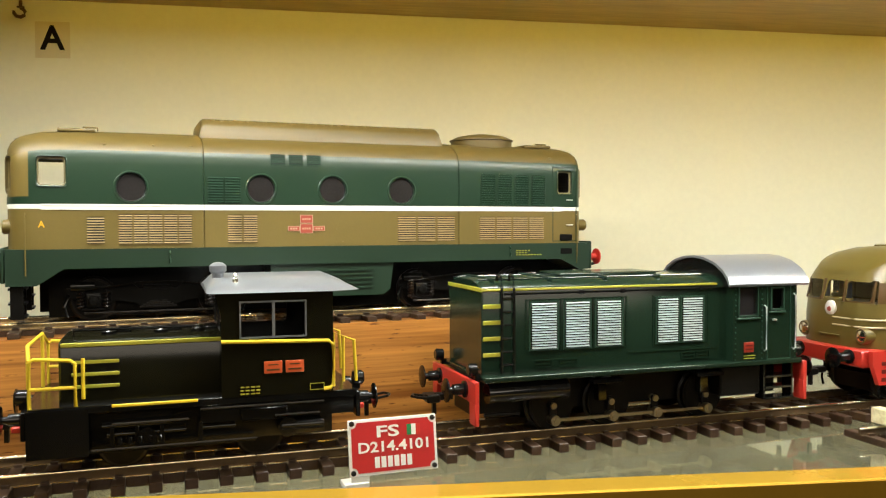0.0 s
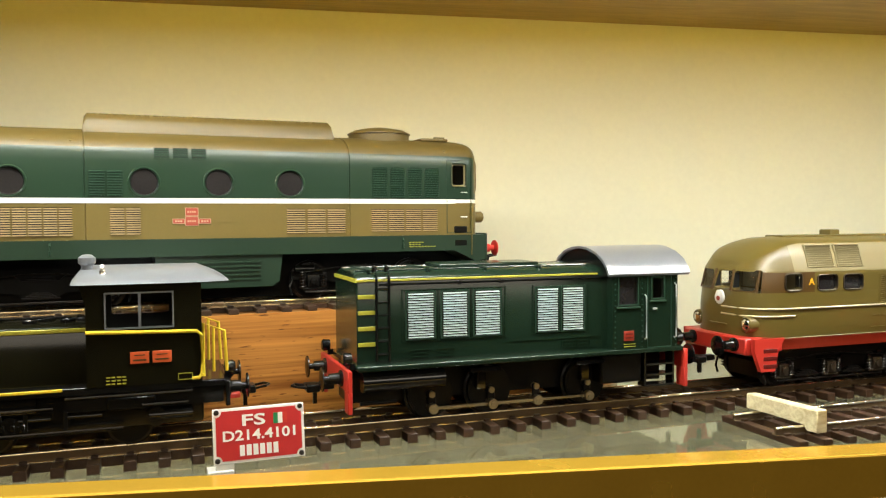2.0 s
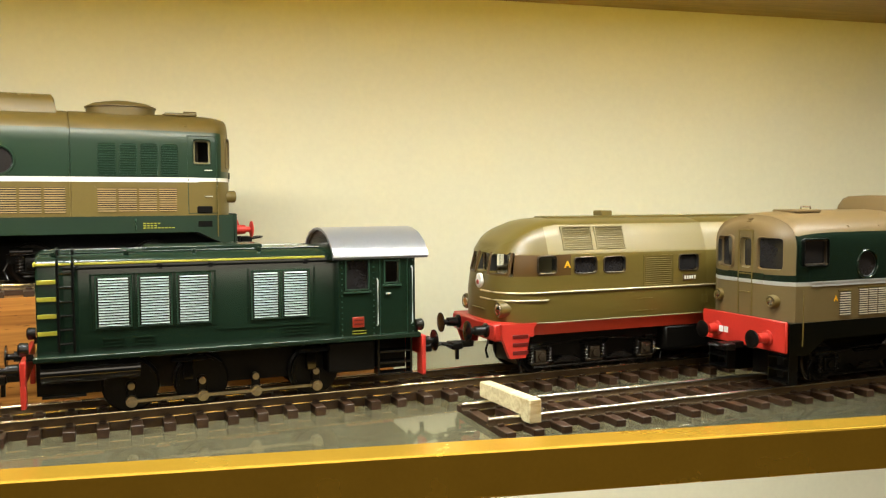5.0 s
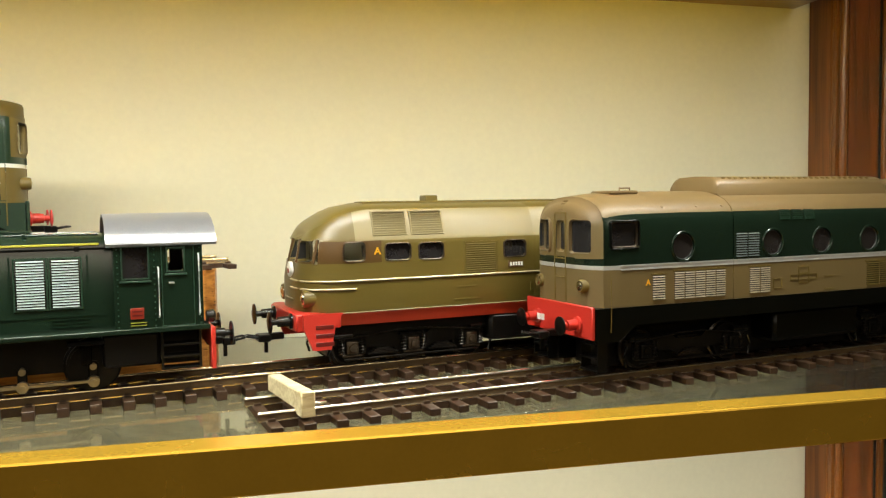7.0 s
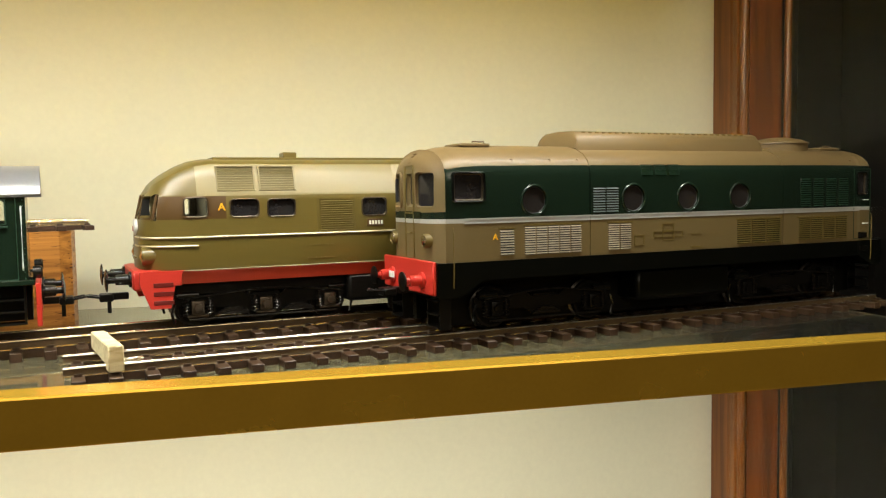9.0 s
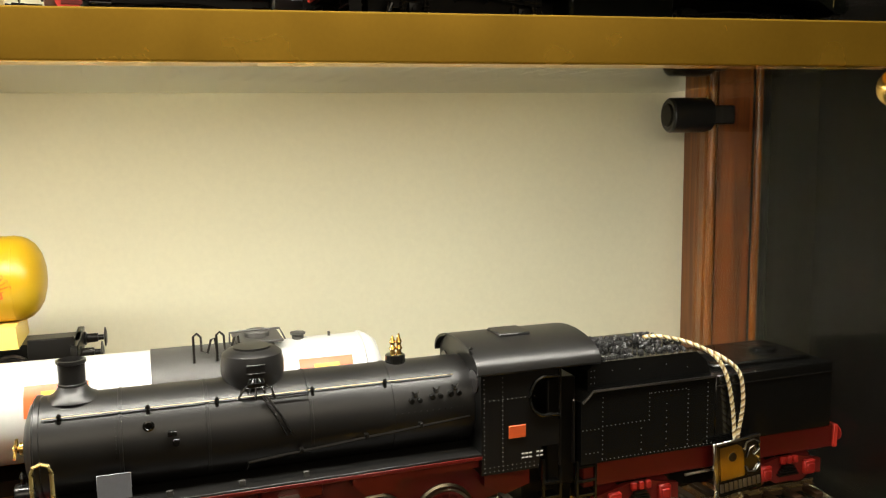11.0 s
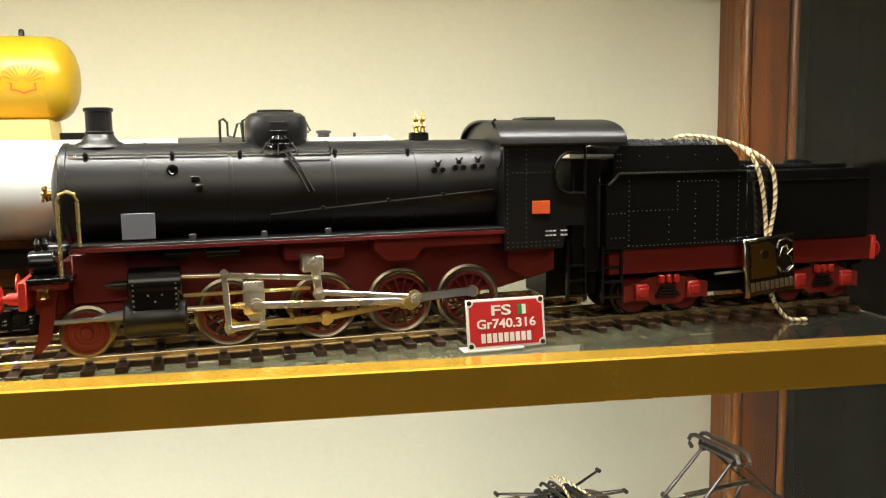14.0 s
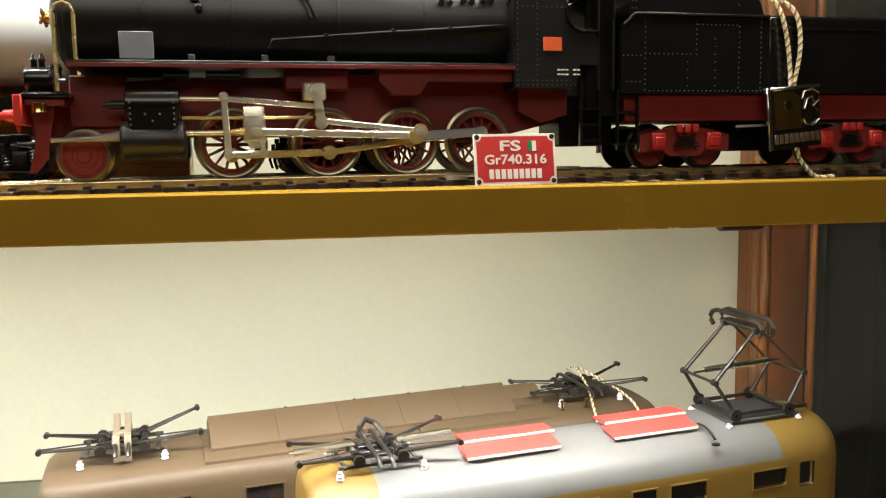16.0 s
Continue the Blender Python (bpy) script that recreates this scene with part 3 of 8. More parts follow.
def bogie(parent, s, base, r, mat="under", half=17.0, box="under", axles=2):
    bm = bmesh.new()
    L = base / 2 + r
    for y in (-21, 21):
        prism(bm, [(s - L - 2, r + 1), (s - L - 2, r + 6), (s - 12, r + 7.5), (s - 9, r + 5), (s + 9, r + 5), (s + 12, r + 7.5), (s + L + 2, r + 6), (s + L + 2, r + 1), (s + 12, r - 1.5), (s + 8, r - 4), (s - 8, r - 4), (s - 12, r - 1.5)], y - 1.2, y + 1.2)
    cube(bm, s - 7, s + 7, -21, 21, r - 1, r + 6)
    cube(bm, s - L, s + L, -15, 15, r - 6, r + 4)
    f = part("bogie_frame", bm, mat, parent)
    for i in range(axles):
        ax = s - base / 2 + base * i / (axles - 1)
        for y in (-23.2, 23.2):
            bm = bmesh.new()
            cube(bm, ax - 3.6, ax + 3.6, y - 1.8, y + 1.8, r - 3.8, r + 3.8, 0.9, 2)
            lathe(bm, [(2.4, 2.4), (2.2, 2.9), (0.3, 3.1)] if y > 0 else [(2.4, -2.4), (2.2, -2.9), (0.3, -3.1)], (ax, y, r), "y", 14)
            cube(bm, ax - 5.6, ax + 5.6, y - 1.2, y + 1.2, r - 5.2, r - 3.9, 0.3)
            part("axle_box", bm, box, f)
            for d in (-6, 6):
                bm = bmesh.new()
                coil(bm, (ax + d, y, r - 4.2), (ax + d, y, r + 4.4), 1.6, 5, 0.5)
                rod(bm, (ax + d, y, r - 4.6), (ax + d, y, r + 5), 0.8, seg=8)
                part("coil_spring", bm, "dark_metal", f)
        wheel(parent, ax, r)
    for y in (-22.5, 22.5):
        for c in ((s,) if axles == 2 else (s - base / 4, s + base / 4)):
            bm = bmesh.new()
            for k in range(4):
                cube(bm, c - 9 + k * 1.6, c + 9 - k * 1.6, y - 1.4, y + 1.4, r - 4.6 + k * 0.9, r - 3.8 + k * 0.9)
            part("leaf_spring", bm, "dark_metal", f)
        for d in (-1, 1):
            bm = bmesh.new()
            rod(bm, (s + d * L, y, r + 7), (s + d * (L - 11), y, r + 7), 2.3, seg=16)
            rod(bm, (s + d * (L - 3), y, r + 7), (s + d * (L - 4.4), y, r + 7), 2.7, seg=16)
            part("brake_cylinder", bm, "black", f)
            bm = bmesh.new()
            tube(bm, [(s + d * (L + 1), y, r + 3), (s + d * (L + 3), y, r - 3), (s + d * (L + 1.5), y, r - 8)], 0.8, 6)
            part("sand_pipe", bm, "black", f)
        bm = bmesh.new()
        tube(bm, [(s - L + 3, y * 1.08, r + 5), (s - 8, y * 1.1, r + 8.6), (s + 8, y * 1.1, r + 8.6), (s + L - 3, y * 1.08, r + 5)], 0.45, 6)
        part("brake_pipe", bm, "dark_metal", f)
        bm = bmesh.new()
        rod(bm, (s - L + 6, y * 1.05, r - 6.4), (s + L - 6, y * 1.05, r - 6.4), 0.55, seg=8)
        part("brake_rigging", bm, "dark_metal", f)


# ---- twin-cab diesel locomotive, used for the rear and the front one ----
def diesel(m, label, front):
    e = thing("diesel_locomotive", m, label, "model locomotive", "green and brown diesels")
    H = 33.0
    stations = []
    ends = [(0.5, 0.42, 86.5), (0.2, 0.56, 88.4), (-0.8, 0.70, 90), (-2.4, 0.81, 91.4), (-4.6, 0.89, 92.8), (-7.5, 0.95, 94), (-11, 0.985, 95), (-15, 1.0, 95.8), (-24, 1.0, 96.5)]
    for d, k, top in ends:
        stations.append((-91 - d, k, top))
    edge = -81.0 if front == 0 else -85.6
    wx = -77.3 if front == 0 else -81.6
    stations = sorted(stations + [(edge, 0.95 if front else 0.978, 94.6)])
    roof = "roof_brown" if front == 0 else "roof_tan"
    stations += [(-40, 1, 97), (-0.45, 1, 97), (-0.25, 0.982, 96.4), (0.25, 0.982, 96.4), (0.45, 1, 97), (139.75, 1, 97), (139.95, 0.982, 96.4), (140.45, 0.982, 96.4), (140.65, 1, 97), (175, 1, 97)]
    for d, k, top in [(-24, 1.0, 96.8), (-8, 1.0, 96.5), (-5, 0.99, 96.2), (-3.5, 0.97, 96.0), (-1.8, 0.925, 95.8), (0.2, 0.84, 95.5), (2.4, 0.72, 95.2), (4.2, 0.58, 94.8), (5.5, 0.42, 94.2), (6.1, 0.3, 92.8)]:
        stations.append((221 + d, k, top))
    half = [(0, 36.5), (1, 36.5), (1, 56.2), (1, 58.4), (1, 62.3), (1, 70), (1, 78.5), (0.992, 82), (0.965, 85.2), (0.91, 88.4), (0.80, 91.6), (0.62, 94.2), (0.36, 96.2), (0.0, 97)]
    low = {0: 0, 1: 0, 2: 1, 3: 2, 4: 2, 5: 2, 6: 2, 7: 2, 8: 3, 9: 3, 10: 3, 11: 3, 12: 3}
    rings, mats = [], None
    for s, k, top in stations:
        g = (top - 60) / 37.0
        pts = [(y, z if z < 60 else 60 + (z - 60) * g) for y, z in half]
        left = [Vector((s, -H * k * y, z)) for y, z in pts[1:]]
        right = [Vector((s, H * k * y, z)) for y, z in reversed(pts[1:-1])]
        rings.append(left + right)
    n = len(half) - 1
    seq = [low[i] for i in range(1, n)]
    mats = seq + list(reversed(seq)) + [0]
    bm = bmesh.new()
    loft(bm, rings, True, mats)
    # the cab fronts are brown above a low green band
    for f in bm.faces:
        c = f.calc_center_median()
        if len(f.verts) > 5 or ((c.x < edge or c.x > 218.6) and f.material_index == 2 and c.z > 62.3):
            f.material_index = 0
    cut = bmesh.new()
    cube(cut, wx, -64.6, -40, 40, 67.4, 81.3, 1.0, m=4)
    cube(cut, 203.5, 212.8, -40, 40, 66.4, 80.3, 0.8, m=4)
    for s in (-35, 29.3, 68, 106.4):
        rod(cut, (s, -40, 67), (s, -29.5, 67), 7.6, seg=28, m=4)

    if front == 0:
        cube(cut, -84, -60, -30.5, 30.5, 60, 84, 1, m=4)
        cube(cut, 199, 215, -30.5, 30.5, 60, 84, 1, m=4)
        cube(cut, 210, 223, -20, 20, 60.5, 83.5, 1, m=4)
        cube(cut, -83, -62, 28, 40, 65, 83, 1, m=4)

    def on_nose(bm, fresh, sg, turn, y):
        """Turns what was built at the origin to lie on the rounded nose."""
        mt = pose((-90.6 if sg < 0 else 225.9) - sg * (abs(y) > 5) * 1.0, y, 0, 0, 0, (turn if y < 0 else -turn) * -sg)
        bmesh.ops.transform(bm, matrix=mt, verts=fresh)

    noses = [(sg, y, w, 18 if abs(y) > 5 else 0) for sg in (-1, 1) for y, w in ((-17.4, 7.8), (0, 4.2), (17.4, 7.8))]
    for sg, y, w, turn in noses:
        old = set(cut.verts)
        cube(cut, -9, 2.4 if abs(y) > 5 else 1.6, -w, w, 64.5, 82, 2.2, 2, m=4) if sg < 0 else cube(cut, -2.4, 9, -w, w, 64.5, 82, 2.2, 2, m=4)
        on_nose(cut, [v for v in cut.verts if v not in old], sg, turn, y)
    bm = carve(bm, cut)
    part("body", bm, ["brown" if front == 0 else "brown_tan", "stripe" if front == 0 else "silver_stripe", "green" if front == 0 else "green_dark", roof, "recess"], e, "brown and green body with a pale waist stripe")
    # window frames, panes and portholes
    for x0, x1, z0, z1 in ((wx, -64.6, 67.4, 81.3), (203.5, 212.8, 66.4, 80.3)):
        bm = bmesh.new()
        round_ring(bm, x0, x1, z0, z1, -H - 0.35, -H + 1.6, 0.7, 1.2)
        f = part("window_frame", bm, "green" if front == 0 else "skirt_black", e)
        bm = bmesh.new()
        round_ring(bm, x0 + 0.9, x1 - 0.9, z0 + 0.9, z1 - 0.9, -H + 0.9, -H + 1.7, 0.9, 1.2)
        part("inner_frame", bm, "olive_roof" if front == 0 else "bronze", f)
        if front:
            bm = bmesh.new()
            cube(bm, x0 + 0.4, x1 - 0.4, -H + 1.8, -H + 2.2, z0 + 0.4, z1 - 0.4)
            part("pane", bm, "pane", f)
    for s in (-35, 29.3, 68, 106.4):
        bm = bmesh.new()
        lathe(bm, [(7.2, 1.6), (7.2, -0.3), (7.5, -0.6), (8.0, -0.6), (8.4, -0.2), (8.4, 0.6), (7.2, 1.6)], (s, -H, 67), "y", 36)
        p = part("porthole", bm, "green" if front == 0 else "green_dark", e)
        bm = bmesh.new()
        rod(bm, (s, -H + 0.9, 67), (s, -H + 1.6, 67), 7.5, seg=28)
        part("pane", bm, "porthole_glass", p)
        bm = bmesh.new()
        lathe(bm, [(6.6, 0.9), (6.9, 0.4), (7.2, 0.9), (6.6, 0.9)], (s, -H, 67), "y", 32)
        part("gasket", bm, "recess", p)
    for sg, y, w, turn in noses:
        bm = bmesh.new()
        round_ring(bm, -w, w, 64.5, 82, -0.5, 2.0, 1.0, 2.4)
        bmesh.ops.rotate(bm, matrix=Matrix.Rotation(radians(90 * sg), 3, "Z"), verts=bm.verts[:])
        on_nose(bm, bm.verts[:], sg, turn, y)
        f = part("front_window", bm, roof, e)
        bm = bmesh.new()
        cube(bm, 1.2, 1.8, -w, w, 64.4, 82.1) if sg < 0 else cube(bm, -1.8, -1.2, -w, w, 64.4, 82.1)
        on_nose(bm, bm.verts[:], sg, turn, y)
        open_cab = front == 0 and sg > 0
        part("pane", bm, "clear" if open_cab else "pane", f).visible_shadow = not open_cab
    for x, sg in ((-91, -1), (226.5, 1)):
        for y in (-21, 21):
            bm = bmesh.new()
            lathe(bm, [(3.6, -4 * sg), (3.6, 2.4 * sg), (3.0, 3.2 * sg), (2.6, 2.6 * sg)], (x - sg * 0.8, y, 47.5), "x", 18)
            lp = part("headlight", bm, "brown", e)
            bm = bmesh.new()
            lathe(bm, [(2.5, 2.3 * sg), (2.2, 3.2 * sg), (0.3, 3.9 * sg)], (x - sg * 0.8, y, 47.5), "x", 16)
            part("lens", bm, "chrome", lp)
        bm = bmesh.new()
        xo, xi = x + sg * 1.0, x - sg * 1.0
        for y in (-5.4, 5.4):
            cube(bm, min(xo, xi), max(xo, xi), y - 0.35, y + 0.35, 38, 86)
        cube(bm, min(xo, xi), max(xo, xi), -5.4, 5.4, 85.4, 86.2)
        cube(bm, min(xo, xi), max(xo, xi), -5.4, 5.4, 61, 61.6)
        part("front_door", bm, "brown", e)
        bm = bmesh.new()
        tube(bm, [(x + sg * 0.4, -3.6, 51), (x + sg * 1.8, -3.6, 51), (x + sg * 1.8, 3.6, 51), (x + sg * 0.4, 3.6, 51)], 0.4, 6)
        part("front_handrail", bm, "brown", e)
        for z0, z1, mt in ((56.2, 58.3, "stripe" if front == 0 else "silver_stripe"), (58.4, 62.2, "green" if front == 0 else "green_dark")):
            bm = bmesh.new()
            cube(bm, min(x + sg * 0.3, x + sg * 0.9), max(x + sg * 0.3, x + sg * 0.9), -14.2, 14.2, z0, z1, 0.15)
            part("nose_band", bm, mt, e)
        bm = bmesh.new()
        for k in range(4):
            cube(bm, min(x - sg * 6, x + sg * (0.4 - k * 0.8)), max(x - sg * 6, x + sg * (0.4 - k * 0.8)), -2.0 + 0.3 * k, 2.0 - 0.3 * k, 87.2 + 1.5 * k, 87.9 + 1.5 * k)
        part("roof_marker", bm, roof, e)
    # waist stripe moulding
    bm = bmesh.new()
    for z in (56.0, 58.0):
        cube(bm, -76, 206, -H - 0.35, -H + 0.3, z - 0.2, z + 0.55)
    part("waist_moulding", bm, "stripe" if front == 0 else "silver_stripe", e)
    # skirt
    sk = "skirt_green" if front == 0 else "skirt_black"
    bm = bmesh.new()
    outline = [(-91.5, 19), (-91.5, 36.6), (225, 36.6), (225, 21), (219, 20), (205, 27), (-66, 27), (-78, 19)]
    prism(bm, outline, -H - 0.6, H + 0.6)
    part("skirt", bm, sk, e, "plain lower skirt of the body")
    if front == 0:
        bm = bmesh.new()
        prism(bm, [(34, 27), (102, 27), (100, 12), (96, 9), (40, 9), (36, 12)], -H + 1, H - 1)
        t = part("fuel_tank", bm, sk, e)
        bm = bmesh.new()
        for k in range(5):
            cube(bm, 48, 90, -H + 0.3, -H + 1.2, 13 + 2.4 * k, 13.8 + 2.4 * k)
        part("grille", bm, sk, t)
    else:
        bm = bmesh.new()
        cube(bm, 34, 102, -H + 3, H - 3, 9, 27, 2)
        part("fuel_tank", bm, sk, e)
    # buffer beams
    for x, sg in ((-91.7, -1), (225.2, 1)):
        bm = bmesh.new()
        cube(bm, min(x, x + 2 * sg), max(x, x + 2 * sg), -33, 33, 20.5, 37.5, 0.5)
        part("buffer_beam", bm, "red" if front and sg < 0 else sk, e, "red buffer beam" if front and sg < 0 else "")
        buffers(e, x + 2 * sg, sg, 27.5, "under" if front and sg > 0 else "red", length=12, headmat="red" if front == 0 else "under", head=5.0)
        coupler(e, x + 2 * sg, sg, 21)
        for y in (-24, 24):
            bm = bmesh.new()
            for z in (3.5, 10, 17):
                cube(bm, min(x + sg * -9, x + sg * -1), max(x + sg * -9, x + sg * -1), y - 7, y + 7, z, z + 0.9)
            for d in (-7.4, 7.4):
                cube(bm, min(x + sg * -8, x + sg * -2), max(x + sg * -8, x + sg * -2), y + d - 0.4, y + d + 0.4, 3, 20)
            part("steps", bm, "under", e)
        bm = bmesh.new()
        tube(bm, [(x + sg * -9, -H - 0.8, 24), (x + sg * -9, -H - 1.2, 30), (x + sg * -9, -H - 1.2, 52), (x + sg * -9, -H - 0.4, 54)], 0.32, 6)
        part("handrail", bm, "brown", e)
    # louvres
    slat = "slat" if front == 0 else "cream_slat"
    # the black backing puts shade between the slats
    for a, b, c, d, n in ((-56, -47, 39.2, 52.3, 1), (-41.4, -5.6, 38.8, 53.6, 5), (11.6, 27.6, 39, 53.4, 2), (103.7, 138.3, 38.6, 52.7, 3), (152.6, 194.7, 39, 52.4, 4)):
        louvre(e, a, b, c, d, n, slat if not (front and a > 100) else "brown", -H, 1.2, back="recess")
        bm = bmesh.new()
        cube(bm, a - 0.6, b + 0.6, -H - 0.5, -H + 0.2, d + 0.2, d + 1.0)
        part("louvre_rim", bm, "brown", e)
    for a, b, c, d, n in ((1.6, 19.1, 59.6, 73.4, 2), (153, 196.1, 59.4, 77.3, 4)):
        louvre(e, a, b, c, d, n, "green_slat" if front == 0 else ("grey_slat" if a < 100 else "green_slat"), -H, 1.3, back="green" if front == 0 else "green_dark", space=3.2 if a > 100 else 1.6)
        for k in range(n if a > 100 else 0):
            w = (b - a) / n
            bm = bmesh.new()
            round_ring(bm, a + k * w + 1.2, a + (k + 1) * w - 1.2, c, d, -H - 0.35, -H + 0.1, 0.5, 1.6)
            part("louvre_rim", bm, "green" if front == 0 else "green_dark", e)
    bm = bmesh.new()
    for k in range(3):
        for j in range(5):
            z = 80.2 + 1.15 * j
            yy = -H * (0.998 - 0.0032 * max(0, z - 79) ** 1.35)
            cube(bm, 34.5 + 9.7 * k, 42.2 + 9.7 * k, yy - 0.6, yy + 1.4, z - 0.3, z + 0.35)
            # black strips paint the shade under each slat
            cube(bm, 34.5 + 9.7 * k, 42.2 + 9.7 * k, yy - 0.12, yy + 1.4, z + 0.4, z + 0.8, m=1)
    part("louvre", bm, ["green_slat", "recess"], e)
    # roof hump, fan, hatches
    bm = bmesh.new()
    rings = []
    for s, k in ((-0.5, 0.0), (0.5, 0.8), (2, 1.0), (132.5, 1.0), (134, 0.8), (135, 0.0)):
        rings.append([Vector((s, y, 95.0 + (z - 95.0 + (2.0 if z > 95 else 0)) * k)) for y, z in ((-21, 92), (-20, 98.5), (-18, 101.4), (-14, 102.8), (0, 103.4), (14, 102.8), (18, 101.4), (20, 98.5), (21, 92))])
    loft(bm, rings)
    hp = part("roof_hump", bm, roof, e)
    bm = bmesh.new()
    for k in range(26):
        cube(bm, 6 + k * 4.6, 8 + k * 4.6, -17.6, -16.4, 103.2, 104.4)
    part("grille", bm, "brown", hp)
    bm = bmesh.new()
    lathe(bm, [(18.5, 94), (18.5, 99.6), (19.4, 99.8), (19.2, 100.4), (15, 102.4), (10, 103.4), (5, 104.2), (0.5, 104.3)], (169, 0, 0), "z", 36)
    part("fan_cowl", bm, roof, e)
    for s in (-60, 200):
        bm = bmesh.new()
        cube(bm, s - 9, s + 9, -15, 4, 95.5, 97.4, 0.8, 2)
        h = part("roof_hatch", bm, roof, e)
        bm = bmesh.new()
        tube(bm, [(s + 3, -6, 97), (s + 3, -6, 98.8), (s + 10, -6, 98.8), (s + 10, -6, 97)], 0.5, 6)
        part("hatch_handle", bm, roof, h)
    for s in (-47, -24, -6, 200):
        bm = bmesh.new()
        lathe(bm, [(1.3, -1), (1.2, 0.6), (0.3, 1.0)], (s, -29.3, 88.0), "z", 10)
        part("lifting_eye", bm, roof, e)
    # crest and markings
    if front == 0:
        for x0, x1, z0, z1 in ((50.2, 56.6, 49.2, 53.2), (43.6, 49.4, 45.0, 47.2), (57.4, 63.2, 45.0, 47.2), (50.2, 56.6, 43.8, 48.4)):
            bm = bmesh.new()
            cube(bm, x0, x1, -H - 0.35, -H + 0.1, z0, z1, 0.15)
            c = part("crest_panel", bm, "crest", e, "faded red crest panel with a pinkish rim")
            bm = bmesh.new()
            ring_frame(bm, x0, x1, z0, z1, -H - 0.45, -H - 0.1, 0.28)
            part("rim", bm, "crest_rim", c)
            bm = bmesh.new()
            n = int((x1 - x0) / 1.5)
            for k in range(n):
                w = (x1 - x0 - 1.6) / n
                cube(bm, x0 + 0.9 + k * w, x0 + 0.5 + (k + 1) * w, -H - 0.5, -H - 0.2, (z0 + z1) / 2 - 0.5, (z0 + z1) / 2 + 0.5)
            part("crest_lettering", bm, "crest_rim", c)
        bm = bmesh.new()
        for j, n in ((0, 9), (1, 4), (2, 5)):
            for k in range(n):
                cube(bm, 176 + 1.9 * k, 177.3 + 1.9 * k, -H - 0.8, -H - 0.5, 29.5 + 1.3 * j, 30.0 + 1.3 * j)
        part("marking", bm, "yellow_green", e)["kind"] = "stuff"
    else:
        bm = bmesh.new()
        for x0, x1, z0, z1 in ((49.6, 57.2, 48.8, 52), (43.2, 63.6, 45, 47.6), (49.6, 57.2, 43.2, 48)):
            ring_frame(bm, x0, x1, z0, z1, -H - 0.4, -H, 0.35)
        ring_frame(bm, 30, 36, 41, 46, -H - 0.4, -H, 0.35)
        part("crest_panel", bm, "brown", e)
        bm = bmesh.new()
        for k in range(2):
            cube(bm, -99.4, -98.9, 5 + 4 * k, 8 + 4 * k, 27, 30.4)
        part("marking", bm, "white", e)
    sA = -75.6 if front == 0 else -58.5
    part("marking", shift(letters("A", 4.4, 3.0), sA, -H - 0.2, 48.6), "emblem_yellow", e)
    for s in (-17, 172) if front == 0 else ():
        bm = bmesh.new()
        tube(bm, [(s, -H - 1, 29), (s, -H - 1.6, 31), (s, -H - 1.6, 34), (s, -H - 0.6, 35)], 0.5, 6)
        part("grab_iron", bm, "green_slat" if front == 0 else "brown", e)
    for z0, z1 in ((45.6, 46.1), (38, 38.8)):
        bm = bmesh.new()
        cube(bm, 70, 77.5, -H - 0.35, -H, z0, z1)
        part("side_bead", bm, "brown", e)
    bm = bmesh.new()
    ring_frame(bm, 200.6, 216.0, 38, 82.5, -H - 0.15, -H + 0.2, 0.4)
    part("cab_door", bm, "green", e)
    # black slabs imitate the shade in the step recesses
    for z in (29.5, 37.8):
        bm = bmesh.new()
        cube(bm, 205, 213.5, -H - 0.75, -H + 0.5, z, z + 4.2, 0.5)
        part("footstep", bm, "under", e)
    for z in (47.6, 62.8):
        bm = bmesh.new()
        tube(bm, [(209.6, -H, z), (209.8, -H - 1.0, z), (213.2, -H - 1.0, z), (213.4, -H, z)], 0.32, 6)
        part("door_handle", bm, "stripe", e)
    # running gear
    for s in (-22, 152):
        bogie(e, s, 62, 10.5)
    # underframe deepened and a black fill added for the shade between the bogies
    bm = bmesh.new()
    cube(bm, -74, 222, -12, 12, 1.5, 30)
    part("underframe", bm, "under", e)
    bm = bmesh.new()
    cube(bm, -80, 212, 20, 28, 1.5, 28)
    part("under_fill", bm, "under", e)
    for o in e.children_recursive:
        for v in o.data.vertices:
            if v.co.x > 0.07:
                v.co.x = 0.07 + (v.co.x - 0.07) * 1.037
    return e


diesel(LINE_C, "green and brown diesel locomotive with round portholes on a raised track", 0)
diesel(LINE_A, "green and brown diesel locomotive with red buffers on the front track", 1)


